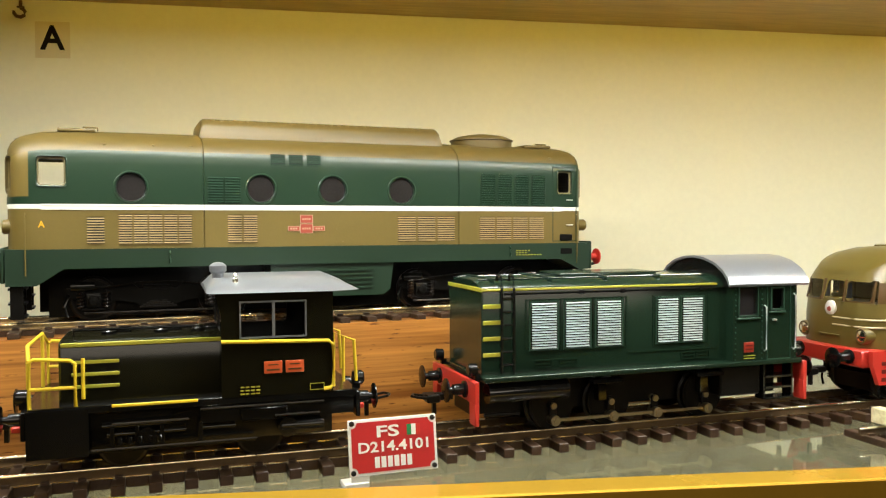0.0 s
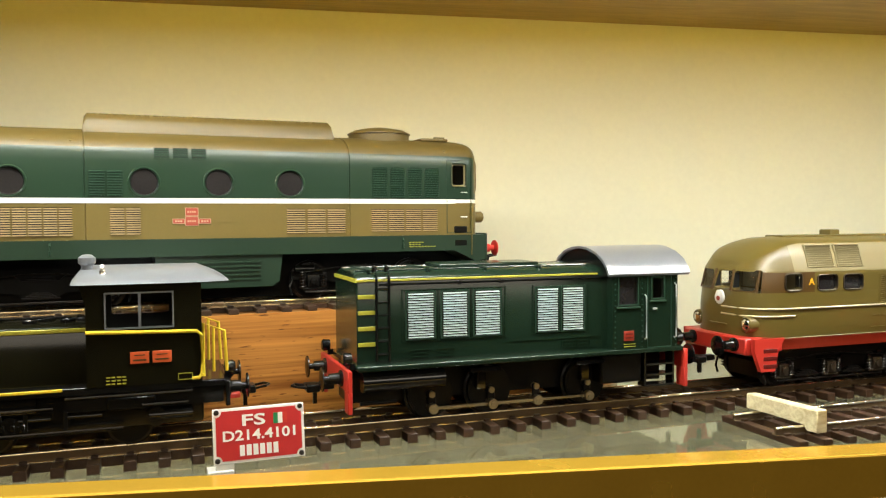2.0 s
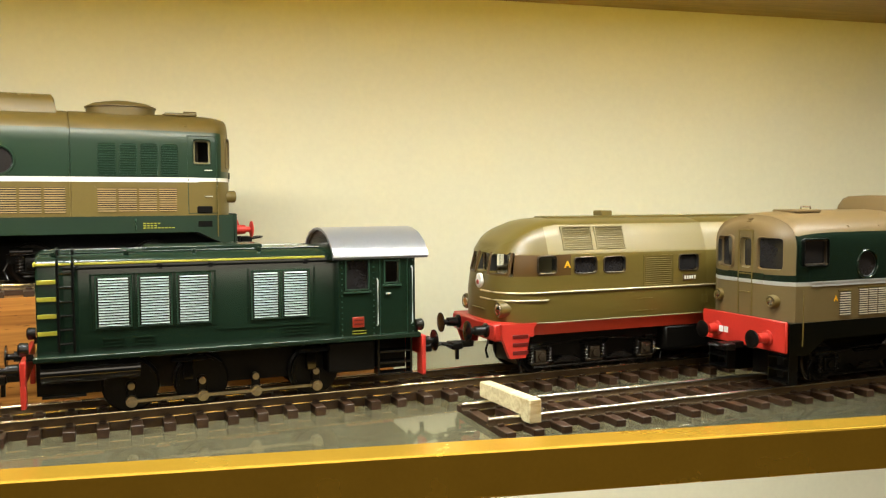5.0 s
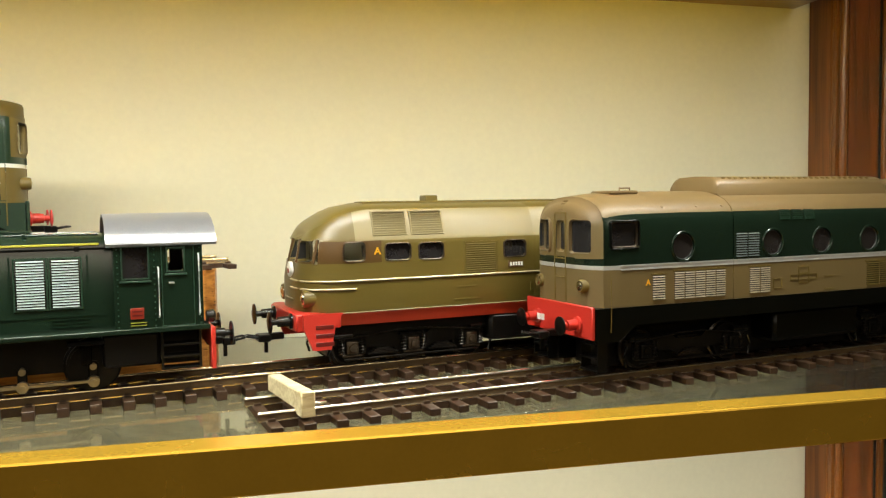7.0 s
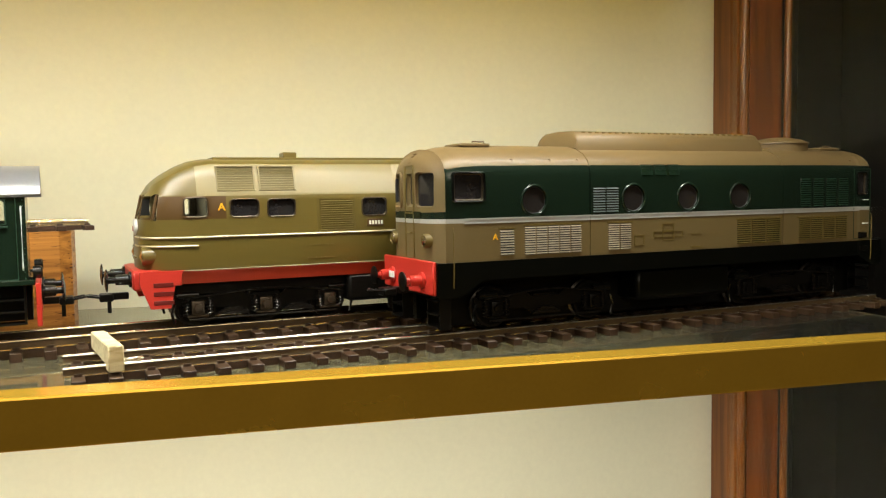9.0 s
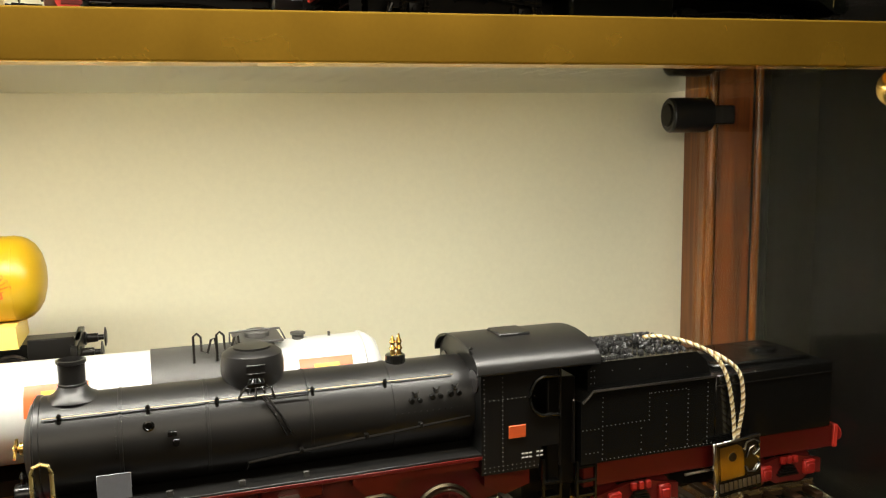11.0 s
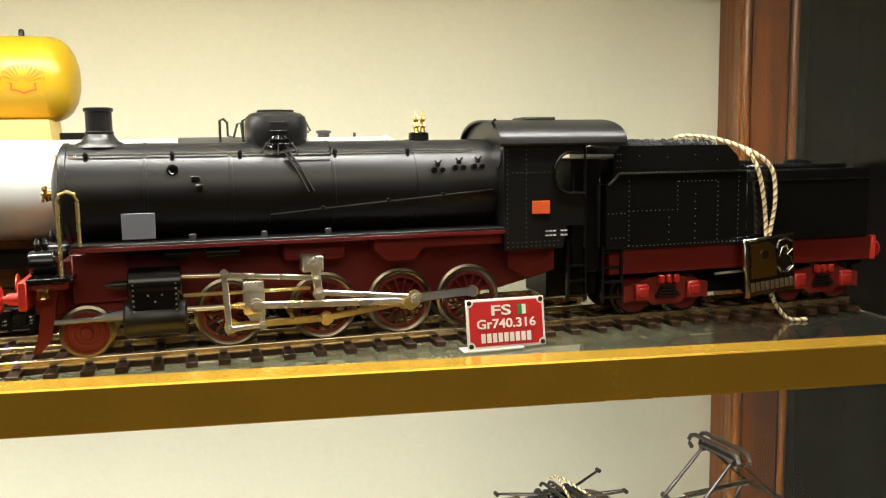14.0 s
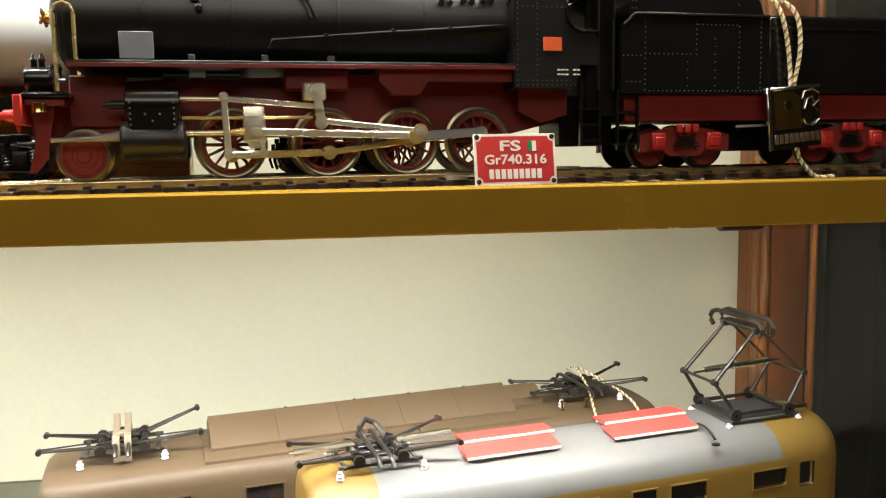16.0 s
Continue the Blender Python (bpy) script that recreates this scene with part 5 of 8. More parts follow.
# ---- olive-brown streamlined diesel ----
def streamliner(m):
    e = thing("streamlined_locomotive", m, "olive brown streamlined locomotive with a red lower band", "model locomotive")
    H = 33.0
    half = [(0.935, 24.5), (1, 31.4), (1, 48.4), (1, 49.6), (1, 58.5), (1, 70.6), (0.985, 72.0), (0.90, 80.5), (0.80, 87.6), (0.78, 88.2), (0.5, 90.4), (0, 91.4)]
    st = []
    for s, k, dz, lean in ((70.5, 0.30, 16.5, 5.5), (71.2, 0.50, 15.0, 5.0), (73, 0.66, 13.4, 4.4), (76, 0.79, 11.6, 3.6), (80, 0.88, 9.6, 2.6), (85, 0.945, 7.2, 1.4), (91, 0.985, 4.4, 0.5), (99, 1, 1.5, 0), (107, 1, 0, 0), (114, 1, 0, 0)):
        st.append((s, k, dz, lean))
    st += [(211, 1, 0, 0), (211.4, 0.997, 0.1, 0), (211.8, 1, 0, 0), (330, 1, 0, 0), (345, 0.96, 2, 0), (352, 0.8, 6, 0), (354, 0.5, 12, 0)]
    rings = []
    for s, k, dz, lean in st:
        pts = []
        for y, z in half:
            zz = z - dz * max(0, (z - 70.6) / 20.8)
            x = s + lean * max(0, (z - 49) / 30.0)
            pts.append((x, y, zz))
        left = [Vector((x, -H * k * y, z)) for x, y, z in pts]
        right = [Vector((x, H * k * y, z)) for x, y, z in reversed(pts[:-1])]
        rings.append(left + right)
    n = len(half) - 1
    seq = [1, 0, 0, 0, 0, 3, 3, 3, 6, 6, 6][:n]
    bm = bmesh.new()
    loft(bm, rings, True, seq + list(reversed(seq)) + [1])
    bm.faces.ensure_lookup_table()
    for f in bm.faces:
        c = f.calc_center_median()
        if len(f.verts) > 5:
            continue
        if c.x < 114 and 58.5 < c.z < 71 and f.material_index == 0:
            f.material_index = 4
        if c.x < 97 and c.z > 71 and f.material_index == 3:
            f.material_index = 0
    cut = bmesh.new()
    for x0, x1, z0, z1 in ((92.5, 104.2, 60.0, 69.6), (116.5, 131.2, 59.6, 68.4), (136.6, 151.3, 59.4, 68.2), (191, 205.3, 58.6, 68.0)):
        cube(cut, x0, x1, -40, -29.5 if x0 > 100 else 40, z0, z1, 1.6, 2, m=5)
    # cab hollow in pale khaki imitates light behind the nose windows
    cube(cut, 77.5, 108, -27.5, 27.5, 57.5, 72.0, 1, m=3)
    for y0, y1 in ((-25, -10), (-7, 7), (10, 25)):
        cube(cut, 40, 78 if abs(y0 + y1) < 1 else 81, y0, y1, 59.5, 71.0, 1.2, m=5)
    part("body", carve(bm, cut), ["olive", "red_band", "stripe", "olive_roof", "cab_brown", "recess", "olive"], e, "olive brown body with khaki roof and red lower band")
    for x0, x1, z0, z1 in ((92.5, 104.2, 60.0, 69.6), (116.5, 131.2, 59.6, 68.4), (136.6, 151.3, 59.4, 68.2), (191, 205.3, 58.6, 68.0)):
        bm = bmesh.new()
        round_ring(bm, x0, x1, z0, z1, -H - 0.4, -H + 1.4, 0.7, 1.8)
        f = part("side_window", bm, "bronze", e)
        bm = bmesh.new()
        cube(bm, x0, x1, -31.4, -30.8, z0, z1)
        part("pane", bm, "pane" if x0 > 100 else "clear", f).visible_shadow = x0 > 100
    bm = bmesh.new()
    cube(bm, 76.5, 77.2, -6.8, 6.8, 59.6, 71)
    for y in (-1, 1):
        cube(bm, 79.3, 80.2, min(y * 10, y * 25), max(y * 10, y * 25), 59.6, 71)
    part("front_pane", bm, "clear", e).visible_shadow = False
    bm = bmesh.new()
    for y in (-8.5, 8.5):
        tube(bm, [(72.2, y, 58.6), (75.2, y * 0.98, 71.6)], 0.9, 6)
    for y in (-26, 26):
        tube(bm, [(77.0, y, 58.6), (80.0, y * 0.97, 71.6)], 0.9, 6)
    part("window_pillar", bm, "cab_brown", e)
    for z, s0, s1 in ((49.0, 66, 330), (44.6, 66, 99.5), (31.6, 72, 330)):
        bm = bmesh.new()
        pts = [(70.6, -2, z), (70.9, -12, z), (72.6, -20.4, z), (76, -26.4, z), (80, -29.4, z), (85, -31.6, z), (91, -33.0, z), (99, -33.6, z), (s1, -33.6, z)]
        pts = pts[:8] if s1 < 100 else pts
        tube(bm, pts, 0.36 if z < 40 else 0.58, 6)
        part("moulding", bm, "olive_roof" if z < 40 else "cream_line", e, "" if z < 40 else "pale gold side moulding")
    for x0, x1 in ((109.5, 130.2), (132.2, 152.5)):
        bm = bmesh.new()
        for k in range(9):
            t = k / 8
            z = 74.4 + 10.4 * t
            y = -H * (0.965 - 0.115 * (z - 73.5) / 12.0) - 0.5
            cube(bm, x0 + 0.8, x1 - 0.8, y, y + 2.2, z - 0.35, z + 0.4)
        for z in (73.4, 86.2):
            y = -H * (0.965 - 0.115 * (z - 73.5) / 12.0) - 0.6
            cube(bm, x0, x1, y, y + 2.2, z - 0.4, z + 0.5, 0.2)
        for x in (x0, x1 - 0.9):
            prism(bm, [(-H * 0.967 - 0.6, 73.2), (-H * 0.967 + 1.6, 73.2), (-H * 0.845 + 1.6, 86.4), (-H * 0.845 - 0.6, 86.4)], x, x + 0.9, "x")
        part("roof_louvre", bm, "olive_roof", e)
    louvre(e, 165.2, 186, 50.2, 67.6, 1, "olive", -H + 0.25, 1.2, "olive")
    bm = bmesh.new()
    ring_frame(bm, 165, 186.2, 50.0, 67.8, -H - 0.3, -H, 0.6)
    cube(bm, 160, 172, -H - 0.35, -H, 42.2, 42.7)
    part("louvre_rim", bm, "olive", e)
    bm = bmesh.new()
    cube(bm, 158, 174, -H - 0.35, -H, 35.0, 35.5)
    part("side_fitting", bm, "olive", e)
    bm = bmesh.new()
    ring_frame(bm, 209, 213, 38, 42, -H - 0.35, -H, 0.4)
    part("side_fitting", bm, "olive", e)
    bm = bmesh.new()
    cube(bm, 193.6, 203.4, -H - 0.5, -H, 52.0, 56.2, 0.2)
    p = part("number_plate", bm, "cab_brown", e, "small brown plate with a pale inscription")
    bm = bmesh.new()
    for k in range(5):
        cube(bm, 194.6 + 1.8 * k, 195.8 + 1.8 * k, -H - 0.75, -H - 0.4, 53, 55.2)
    part("inscription", bm, "stripe", p)
    bm = bmesh.new()
    sA = 111.6
    bm.free()
    part("marking", shift(letters("A", 5.4, 4.2), sA, -H - 0.2, 64.6), "emblem_yellow", e)
    bm = bmesh.new()
    cube(bm, 153, 161, -5, 5, 90.5, 95.4, 0.6)
    cube(bm, 112, 330, -8, 8, 90.2, 92.2, 0.4)
    part("roof_box", bm, "olive", e)
    # nose fittings
    for y in (-23, 23):
        bm = bmesh.new()
        lathe(bm, [(4.6, 8), (4.8, -2.4), (4.2, -3.2), (3.8, -2.6)], (74.5, y, 39.5), "x", 20)
        lp = part("headlight", bm, "olive", e)
        bm = bmesh.new()
        lathe(bm, [(3.7, -2.2), (3.2, -3.2), (0.4, -4.2)], (74.5, y, 39.5), "x", 18)
        part("lens", bm, "chrome", lp)
    bm = bmesh.new()
    lathe(bm, [(4.0, 1.2), (4.0, -0.4), (3.5, -0.8), (0.3, -0.9)], (70.6, 0, 54.0), "x", 20)
    for v in bm.verts:
        if v.co.z > 57.0:
            v.co.z += 0.8
    em = part("nose_emblem", bm, "white", e, "round white emblem on the nose")
    bm = bmesh.new()
    lathe(bm, [(1.7, -0.6), (1.4, -1.2), (0.3, -1.3)], (70.6, 0, 53.6), "x", 14)
    part("emblem_centre", bm, "crest", em)
    bm = bmesh.new()
    cube(bm, 69.4, 70.6, -8, 8, 37.6, 38.6, 0.2)
    part("grab_iron", bm, "olive", e)
    # red beam with side steps
    bm = bmesh.new()
    cube(bm, 66, 80, -30, 30, 22, 32.2, 1.0)
    cube(bm, 74, 90, -33.4, 33.4, 24, 32.0, 0.6)
    part("buffer_beam", bm, "red", e, "red buffer beam under the nose")
    for y0, y1 in ((31, 34.2), (-34.2, -31)):
        bm = bmesh.new()
        prism(bm, [(69, 32), (91, 32), (86.5, 25), (84, 12.5), (74, 12.5), (69, 25)], y0, y1)
        st_ = part("step_plate", bm, "red", e)
    # darker red bars imitate the shade in the step slots
    bm = bmesh.new()
    for k in range(3):
        cube(bm, 75.5, 85.5, -34.5, -33, 14.5 + 4.6 * k, 16.8 + 4.6 * k, 0.2)
    part("footstep", bm, "wine", st_)
    buffers(e, 66, -1, 27.5, "black", length=13)
    coupler(e, 66, -1, 17)
    for s in (136, 284):
        bogie(e, s, 74, 10.5, box="bronze", axles=3)
    bm = bmesh.new()
    cube(bm, 84, 345, -24, 24, 18, 26)
    cube(bm, 182, 236, -31, 31, 9, 25, 2)
    part("underframe", bm, "under", e)


streamliner(LINE_B)


# ---- enamel labels on feet ----
def label_stand(m, lines, text, sunk=0.0):
    e = thing("label_plate", m, text, "label", "red enamel labels")
    w, h = 41.0, 24.5
    lean = Matrix.Rotation(radians(-9), 4, "X")

    def add(name, bm, mt, parent, lab=""):
        bmesh.ops.transform(bm, matrix=lean, verts=bm.verts[:])
        return part(name, bm, mt, parent, lab)
    bm = bmesh.new()
    cube(bm, -w / 2, w / 2, -0.6, 0.6, 1, 1 + h, 0.25)
    back = add("plate", bm, "white", e)
    bm = bmesh.new()
    r = 2.6
    pts = []
    for cx, cz, a0 in ((w / 2 - 1.3, h - 0.3, 180), (-w / 2 + 1.3, h - 0.3, 270), (-w / 2 + 1.3, 2.3, 0), (w / 2 - 1.3, 2.3, 90)):
        for k in range(5):
            a = radians(a0 + 90 - 22.5 * k)
            pts.append((cx + r * math.cos(a), cz + r * math.sin(a)))
    prism(bm, pts, -0.75, -0.55)
    add("red_field", bm, "label_red", back, "deep red enamel field")
    for txt, z, size, wid, x in lines:
        if txt:
            add("lettering", shift(letters(txt, size, wid), x, -0.85, z), "white", back)
        else:
            bm = bmesh.new()
            for k in range(int(wid // 3)):
                cube(bm, x - wid / 2 + 3.0 * k, x - wid / 2 + 3.0 * k + 2.2, -0.9, -0.7, z - size / 2, z + size / 2)
            add("lettering", bm, "white", back)
    for k, mt in enumerate(("flag_green", "white", "red")):
        bm = bmesh.new()
        cube(bm, 6.4 + 2.1 * k, 8.46 + 2.1 * k, -0.95, -0.7, h - 7.4, h - 2.6)
        add("flag_band", bm, mt, back)
    for sx in (-1, 1):
        for z in (2.6, h - 0.6):
            bm = bmesh.new()
            lathe(bm, [(1.25, 0), (1.1, -0.6), (0.4, -0.9)], (sx * (w / 2 - 1.7), -0.6, z), "y", 10)
            add("pin", bm, "dark_metal", back)
    bm = bmesh.new()
    cube(bm, -w / 2 - 2.5, (w / 2 if sunk == 0 else 0) - 12, -1.6, 8, -sunk, 1.0 - sunk * 0.7, 0.3)
    cube(bm, -w / 2 + 1, -w / 2 + 9, 0.2, 2.2, -sunk + 0.2, 3.0, 0.2)
    part("foot", bm, "acrylic", e, "white acrylic foot")


label_stand(pose(0.1557, 0.0345, 0.0006, 0, 0, 13.5), [("FS", 19.4, 6.9, 10.4, -2.4), ("D214.4101", 12.9, 6.3, 32.5, 0), ("", 6.4, 4.8, 18.0, 0)], "red enamel label with white lettering and a small flag", SUNK + 0.5)
label_stand(pose(0.6372, 0.0310, -0.2674, 0, 0, 7.5), [("FS", 19.4, 6.9, 10.4, -2.4), ("Gr740.316", 12.9, 6.3, 31.0, 0), ("", 6.2, 4.6, 27.0, 0)], "red enamel label on a white foot beside the steam engine")

# letter card on the back wall
e = thing("letter_card", pose(-0.0735, 0.302, 0.246), "cream card with a black letter A on the wall", "card")
bm = bmesh.new()
cube(bm, -12, 12, -0.6, -0.02, -13, 13)
part("card", bm, "paper", e)
part("letter", shift(letters("A", 24, 17), 0, -0.9, 0.5), "ink", e)


# small dark hook at the top of the back wall
e = thing("cup_hook", pose(-0.0925, 0.2945, 0.272), "small dark brown hook under the top board", "hook")
bm = bmesh.new()
rod(bm, (0, 0, -0.2), (0, 0, -5), 1.2, seg=10)
lathe(bm, [(0.3, -4), (2.6, -4.6), (2.6, -5.4), (0.3, -6)], (0, 0, 0), "z", 14)
part("stem", bm, "cab_brown", e)
bm = bmesh.new()
tube(bm, [(0, 0, -5.5), (1.6, 0, -6.2), (3.0, 0, -8.2), (2.4, 0, -10.6), (0, 0, -11.8), (-3, 0, -11.2), (-4.6, 0, -9.0), (-4.6, 0, -7.6)], 1.3, 8)
part("hook", bm, "cab_brown", e)


# ---- steam locomotive with tender ----
def spoked_wheel(parent, s, r, spokes):
    for sg in (-1, 1):
        y = sg * 16.2
        bm = bmesh.new()
        lathe(bm, [(r - 2.2, y + sg * 0.6), (r - 1.5, y + sg * 0.9), (r - 1.1, y + sg * 1.3), (r - 0.3, y + sg * 1.4), (r, y + sg * 1.0), (r, y - sg * 1.2), (r + 1.3, y - sg * 1.8), (r + 1.3, y - sg * 2.8), (r - 2.2, y - sg * 2.8), (r - 2.2, y + sg * 0.6)], (s, 0, r), "y", 36)
        w = part("wheel", bm, "tyre", parent, "deep red spoked wheel with a bright tyre")
        bm = bmesh.new()
        lathe(bm, [(r - 3.6, y + sg * 1.0), (r - 2.1, y + sg * 1.0), (r - 2.1, y - sg * 1.4), (r - 3.6, y - sg * 1.4), (r - 3.6, y + sg * 1.0)], (s, 0, r), "y", 36)
        rod(bm, (s, y - sg * 2.4, r), (s, y + sg * 1.8, r), 3.0, seg=18)
        for k in range(spokes):
            a = 2 * math.pi * k / spokes
            d = Vector((math.cos(a), 0, math.sin(a)))
            c = Vector((s, y - sg * 0.3, r))
            rod(bm, c + d * 2.4, c + d * (r - 3.0), 0.75, 0.55, 6)
        part("spokes", bm, "wheel_red", w)
    bm = bmesh.new()
    rod(bm, (s, -15, r), (s, 15, r), 1.8)
    part("axle", bm, "under", parent)


def bar(bm, p, q, y, w, t=1.4, eye=0.0):
    """A flat bar of a valve gear between two points of the side view, with round eyes."""
    d = Vector((q[0] - p[0], q[1] - p[1]))
    n = Vector((-d.y, d.x)).normalized() * (w / 2)
    k = 1 - 0.9 / w
    quad = [(p, 1), (p, -1), (q, -1), (q, 1)]
    rings = [[Vector((c[0] + n.x * g * f, yy, c[1] + n.y * g * f)) for c, g in quad] for yy, f in ((y - t / 2, k), (y - t / 2 + 0.45, 1), (y + t / 2 - 0.2, 1), (y + t / 2, k))]
    loft(bm, rings)
    if eye:
        for c in (p, q):
            rod(bm, (c[0], y - t / 2 - 0.4, c[1]), (c[0], y + t / 2 + 0.3, c[1]), eye, seg=16)


def rivets(parent, pts, y, mat="rivet", size=0.21):
    bm = bmesh.new()
    for s, z in pts:
        cube(bm, s - size, s + size, y - 0.35, y + 0.2, z - size, z + size)
    ob = part("rivets", bm, mat, parent)
    ob["kind"] = "stuff"


def steam_engine(m):
    e = thing("steam_locomotive", m, "black steam locomotive with red wheels and bright valve gear", "model locomotive")
    BZ, R = 74.0, 23.0
    bm = bmesh.new()
    prof = [(21.8, -226.2), (R + 0.5, -225.6), (R + 0.5, -223.6), (R, -223.2), (R, -222)]
    for s in (-190, -152, -104, -62):
        prof += [(R, s - 0.8), (R + 0.35, s - 0.7), (R + 0.35, s + 0.7), (R, s + 0.8)]
    prof += [(R, -20)]
    lathe(bm, prof, (0, 0, BZ), "x", 48)
    part("boiler", bm, "satin_black", e, "satin black boiler barrel")
    bm = bmesh.new()
    lathe(bm, [(R - 0.4, -224.5), (R - 0.8, -226.6), (20.6, -227.0), (19.4, -228.2), (12, -230.6), (5, -231.8), (0.4, -232)], (0, 0, BZ), "x", 40)
    d = part("smokebox_door", bm, "satin_black", e)
    bm = bmesh.new()
    lathe(bm, [(3, -231), (3, -233.5), (1.4, -234), (1.4, -236.5), (0.4, -237)], (0, 0, BZ), "x", 14)
    rod(bm, (-235, -5, BZ + 3), (-235, 5, BZ - 3), 0.8, seg=8)
    rod(bm, (-235.5, -5, BZ - 3), (-235.5, 5, BZ + 3), 0.8, seg=8)
    part("door_wheel", bm, "brass", d)
    bm = bmesh.new()
    lathe(bm, [(12, 95.2), (11, 96.8), (8.4, 98.2), (6.8, 100.2), (6.1, 101.6), (6.4, 101.9), (6.4, 102.5), (5.9, 102.8), (5.9, 111.6), (6.6, 112.0), (6.6, 113.4), (5.5, 113.7), (5.2, 106)], (-210, 0, 0), "z", 32)
    part("chimney", bm, "satin_black", e)
    bm = bmesh.new()
    lathe(bm, [(13, 93.5), (14.6, 97), (15.3, 100), (15.3, 105), (14.4, 109), (12, 110.8), (9, 111.3), (9, 112.3), (0.4, 112.5)], (-128.6, 0, 0), "z", 36)
    dm = part("dome", bm, "satin_black", e)
    bm = bmesh.new()
    for z in (101.6, 105.6):
        cube(bm, -133, -124.5, -15.7, -14.4, z, z + 0.6, 0.2)
    part("hatch", bm, "satin_black", dm)
    bm = bmesh.new()
    for ds, drop in ((-7.5, 8.0), (-4, 5.5), (-1, 9.0), (2.5, 6.0), (6.5, 9.5)):
        tube(bm, [(-128.6 + ds * 0.4, -15.2, 99.4), (-128.6 + ds * 0.6, -17.4, 97.2), (-128.6 + ds, -18.6, 94.6), (-128.6 + ds * 1.25, -19.6, 99.4 - drop)], 0.5, 6)
        rod(bm, (-128.6 + ds * 0.5, -16.9, 97.4), (-128.6 + ds * 0.5, -18.4, 97.0), 1.0, seg=10)
    cube(bm, -135.5, -121.5, -18.4, -16.4, 95.2, 96.2, 0.3)
    part("sand_pipe", bm, "black", dm)
    bm = bmesh.new()
    tube(bm, [(-125, -19.2, 92), (-119, -22.2, 83), (-114, -24, 73)], 0.6, 6)
    tube(bm, [(-127, -19.0, 92), (-121.5, -22.2, 83), (-116.5, -24, 73)], 0.45, 6)
    tube(bm, [(-124, -19, 90), (-105, -19, 90), (-105, -19, 94)], 0.45, 6)
    part("feed_pipe", bm, "black", e)
    bm = bmesh.new()
    lathe(bm, [(5.4, 95.5), (5.2, 100.5), (4.4, 101)], (-55.6, 0, 0), "z", 22)
    vb = part("valve_base", bm, "black", e)
    bm = bmesh.new()
    for ds in (-1.6, 1.8):
        lathe(bm, [(1.7, 100.5), (1.2, 103), (1.9, 104), (1.1, 106), (1.7, 107.5), (1.0, 109.5), (0.4, 111.5 + ds * 0.3)], (-55.6 + ds, -1, 0), "z", 12)
    part("safety_valve", bm, "brass", vb, "bright brass safety valve")
    # boiler fittings on the near side
    bm = bmesh.new()
    hy, hz = -16.5, 91.6
    rod(bm, (-222, hy, hz), (-30, hy, hz), 0.42, seg=8)
    part("boiler_handrail", bm, "chrome", e)
    for s in (-215, -178, -147.5, -102.5, -66):
        bm = bmesh.new()
        lathe(bm, [(1.4, -3.5), (0.9, -1.2), (1.3, 0), (0.9, 1.2), (0.3, 1.5)], (s, hy, hz), "z", 10)
        part("stanchion", bm, "black", e)
    bm = bmesh.new()
    lathe(bm, [(2.3, 0), (2.6, -1.2), (1.8, -1.6), (1.2, -1.0), (0.3, -0.9)], (-178, -20.6, 84.5), "y", 18)
    cube(bm, -170, -166, -24.0, -21, 79, 81.4, 0.3)
    cube(bm, -168, -165, -25.0, -22, 75, 78, 0.5)
    rod(bm, (-166.5, -25.4, 76), (-166.5, -23, 76), 1.3)
    part("valve_fitting", bm, "black", e)
    bm = bmesh.new()
    cube(bm, -201, -186.5, -24.6, -24.0, 53.6, 65.4, 0.2)
    part("data_plate", bm, "plate_grey", e, "pale grey rectangular plate")
    bm = bmesh.new()
    tube(bm, [(-136, -24.8, 59), (-135, -25, 62.5), (-90, -25.3, 66.2), (-24, -25.3, 71.2)], 0.7, 6)
    for s, z in ((-110, 64.5), (-78, 67.3), (-50, 69.4)):
        cube(bm, s - 1, s + 1, -26.2, -22.5, z - 1, z + 1.4, 0.2)
    part("reach_rod", bm, "under", e)
    for s, z in ((-52, 84.5), (-41, 85.5), (-31, 86.0)):
        bm = bmesh.new()
        rod(bm, (s, -21, z), (s, -23.4, z), 1.1)
        rod(bm, (s - 2, -21, z - 2.8), (s - 2, -23.6, z - 2.8), 1.4)
        rod(bm, (s + 2.4, -21, z - 2.8), (s + 2.4, -23.6, z - 2.8), 1.2)
        tube(bm, [(s - 1.6, -22.6, z + 2), (s, -23.2, z - 0.4), (s + 1.8, -22.6, z + 2.2)], 0.5, 6)
        part("washout_plug", bm, "black", e)
    rivets(e, [(-62 + 3.2 * k, 76) for k in range(12)] + [(-192, 72 + 2 * k) for k in range(8)], -23.2, "dark_metal")
    # footplate
    bm = bmesh.new()
    cube(bm, -222, -19.5, -31, 31, 50.2, 52.4, 0.3)
    part("footplate", bm, "satin_black", e)
    bm = bmesh.new()
    cube(bm, -222, -19.6, -31.4, -30.2, 49.3, 51.2, 0.2)
    part("footplate_edge", bm, "wine", e, "dark red edge of the footplate")
    for s in (-172, -140, -110):
        bm = bmesh.new()
        cube(bm, s, s + 3, -28, -26.5, 52.4, 55.4, 0.2)
        part("footplate_clip", bm, "tank_grey", e)
    # frame and firebox
    bm = bmesh.new()
    prism(bm, [(-228, 20), (-228, 44), (-20, 50), (14, 42), (14, 26), (-20, 18)], -13, 13)
    part("main_frame", bm, "wine", e, "dark red main frame")
    bm = bmesh.new()
    prism(bm, [(-86, 50), (-86, 44), (-80, 38), (-66, 38), (-62, 44), (-20, 44), (-20, 50)], -27, 27)
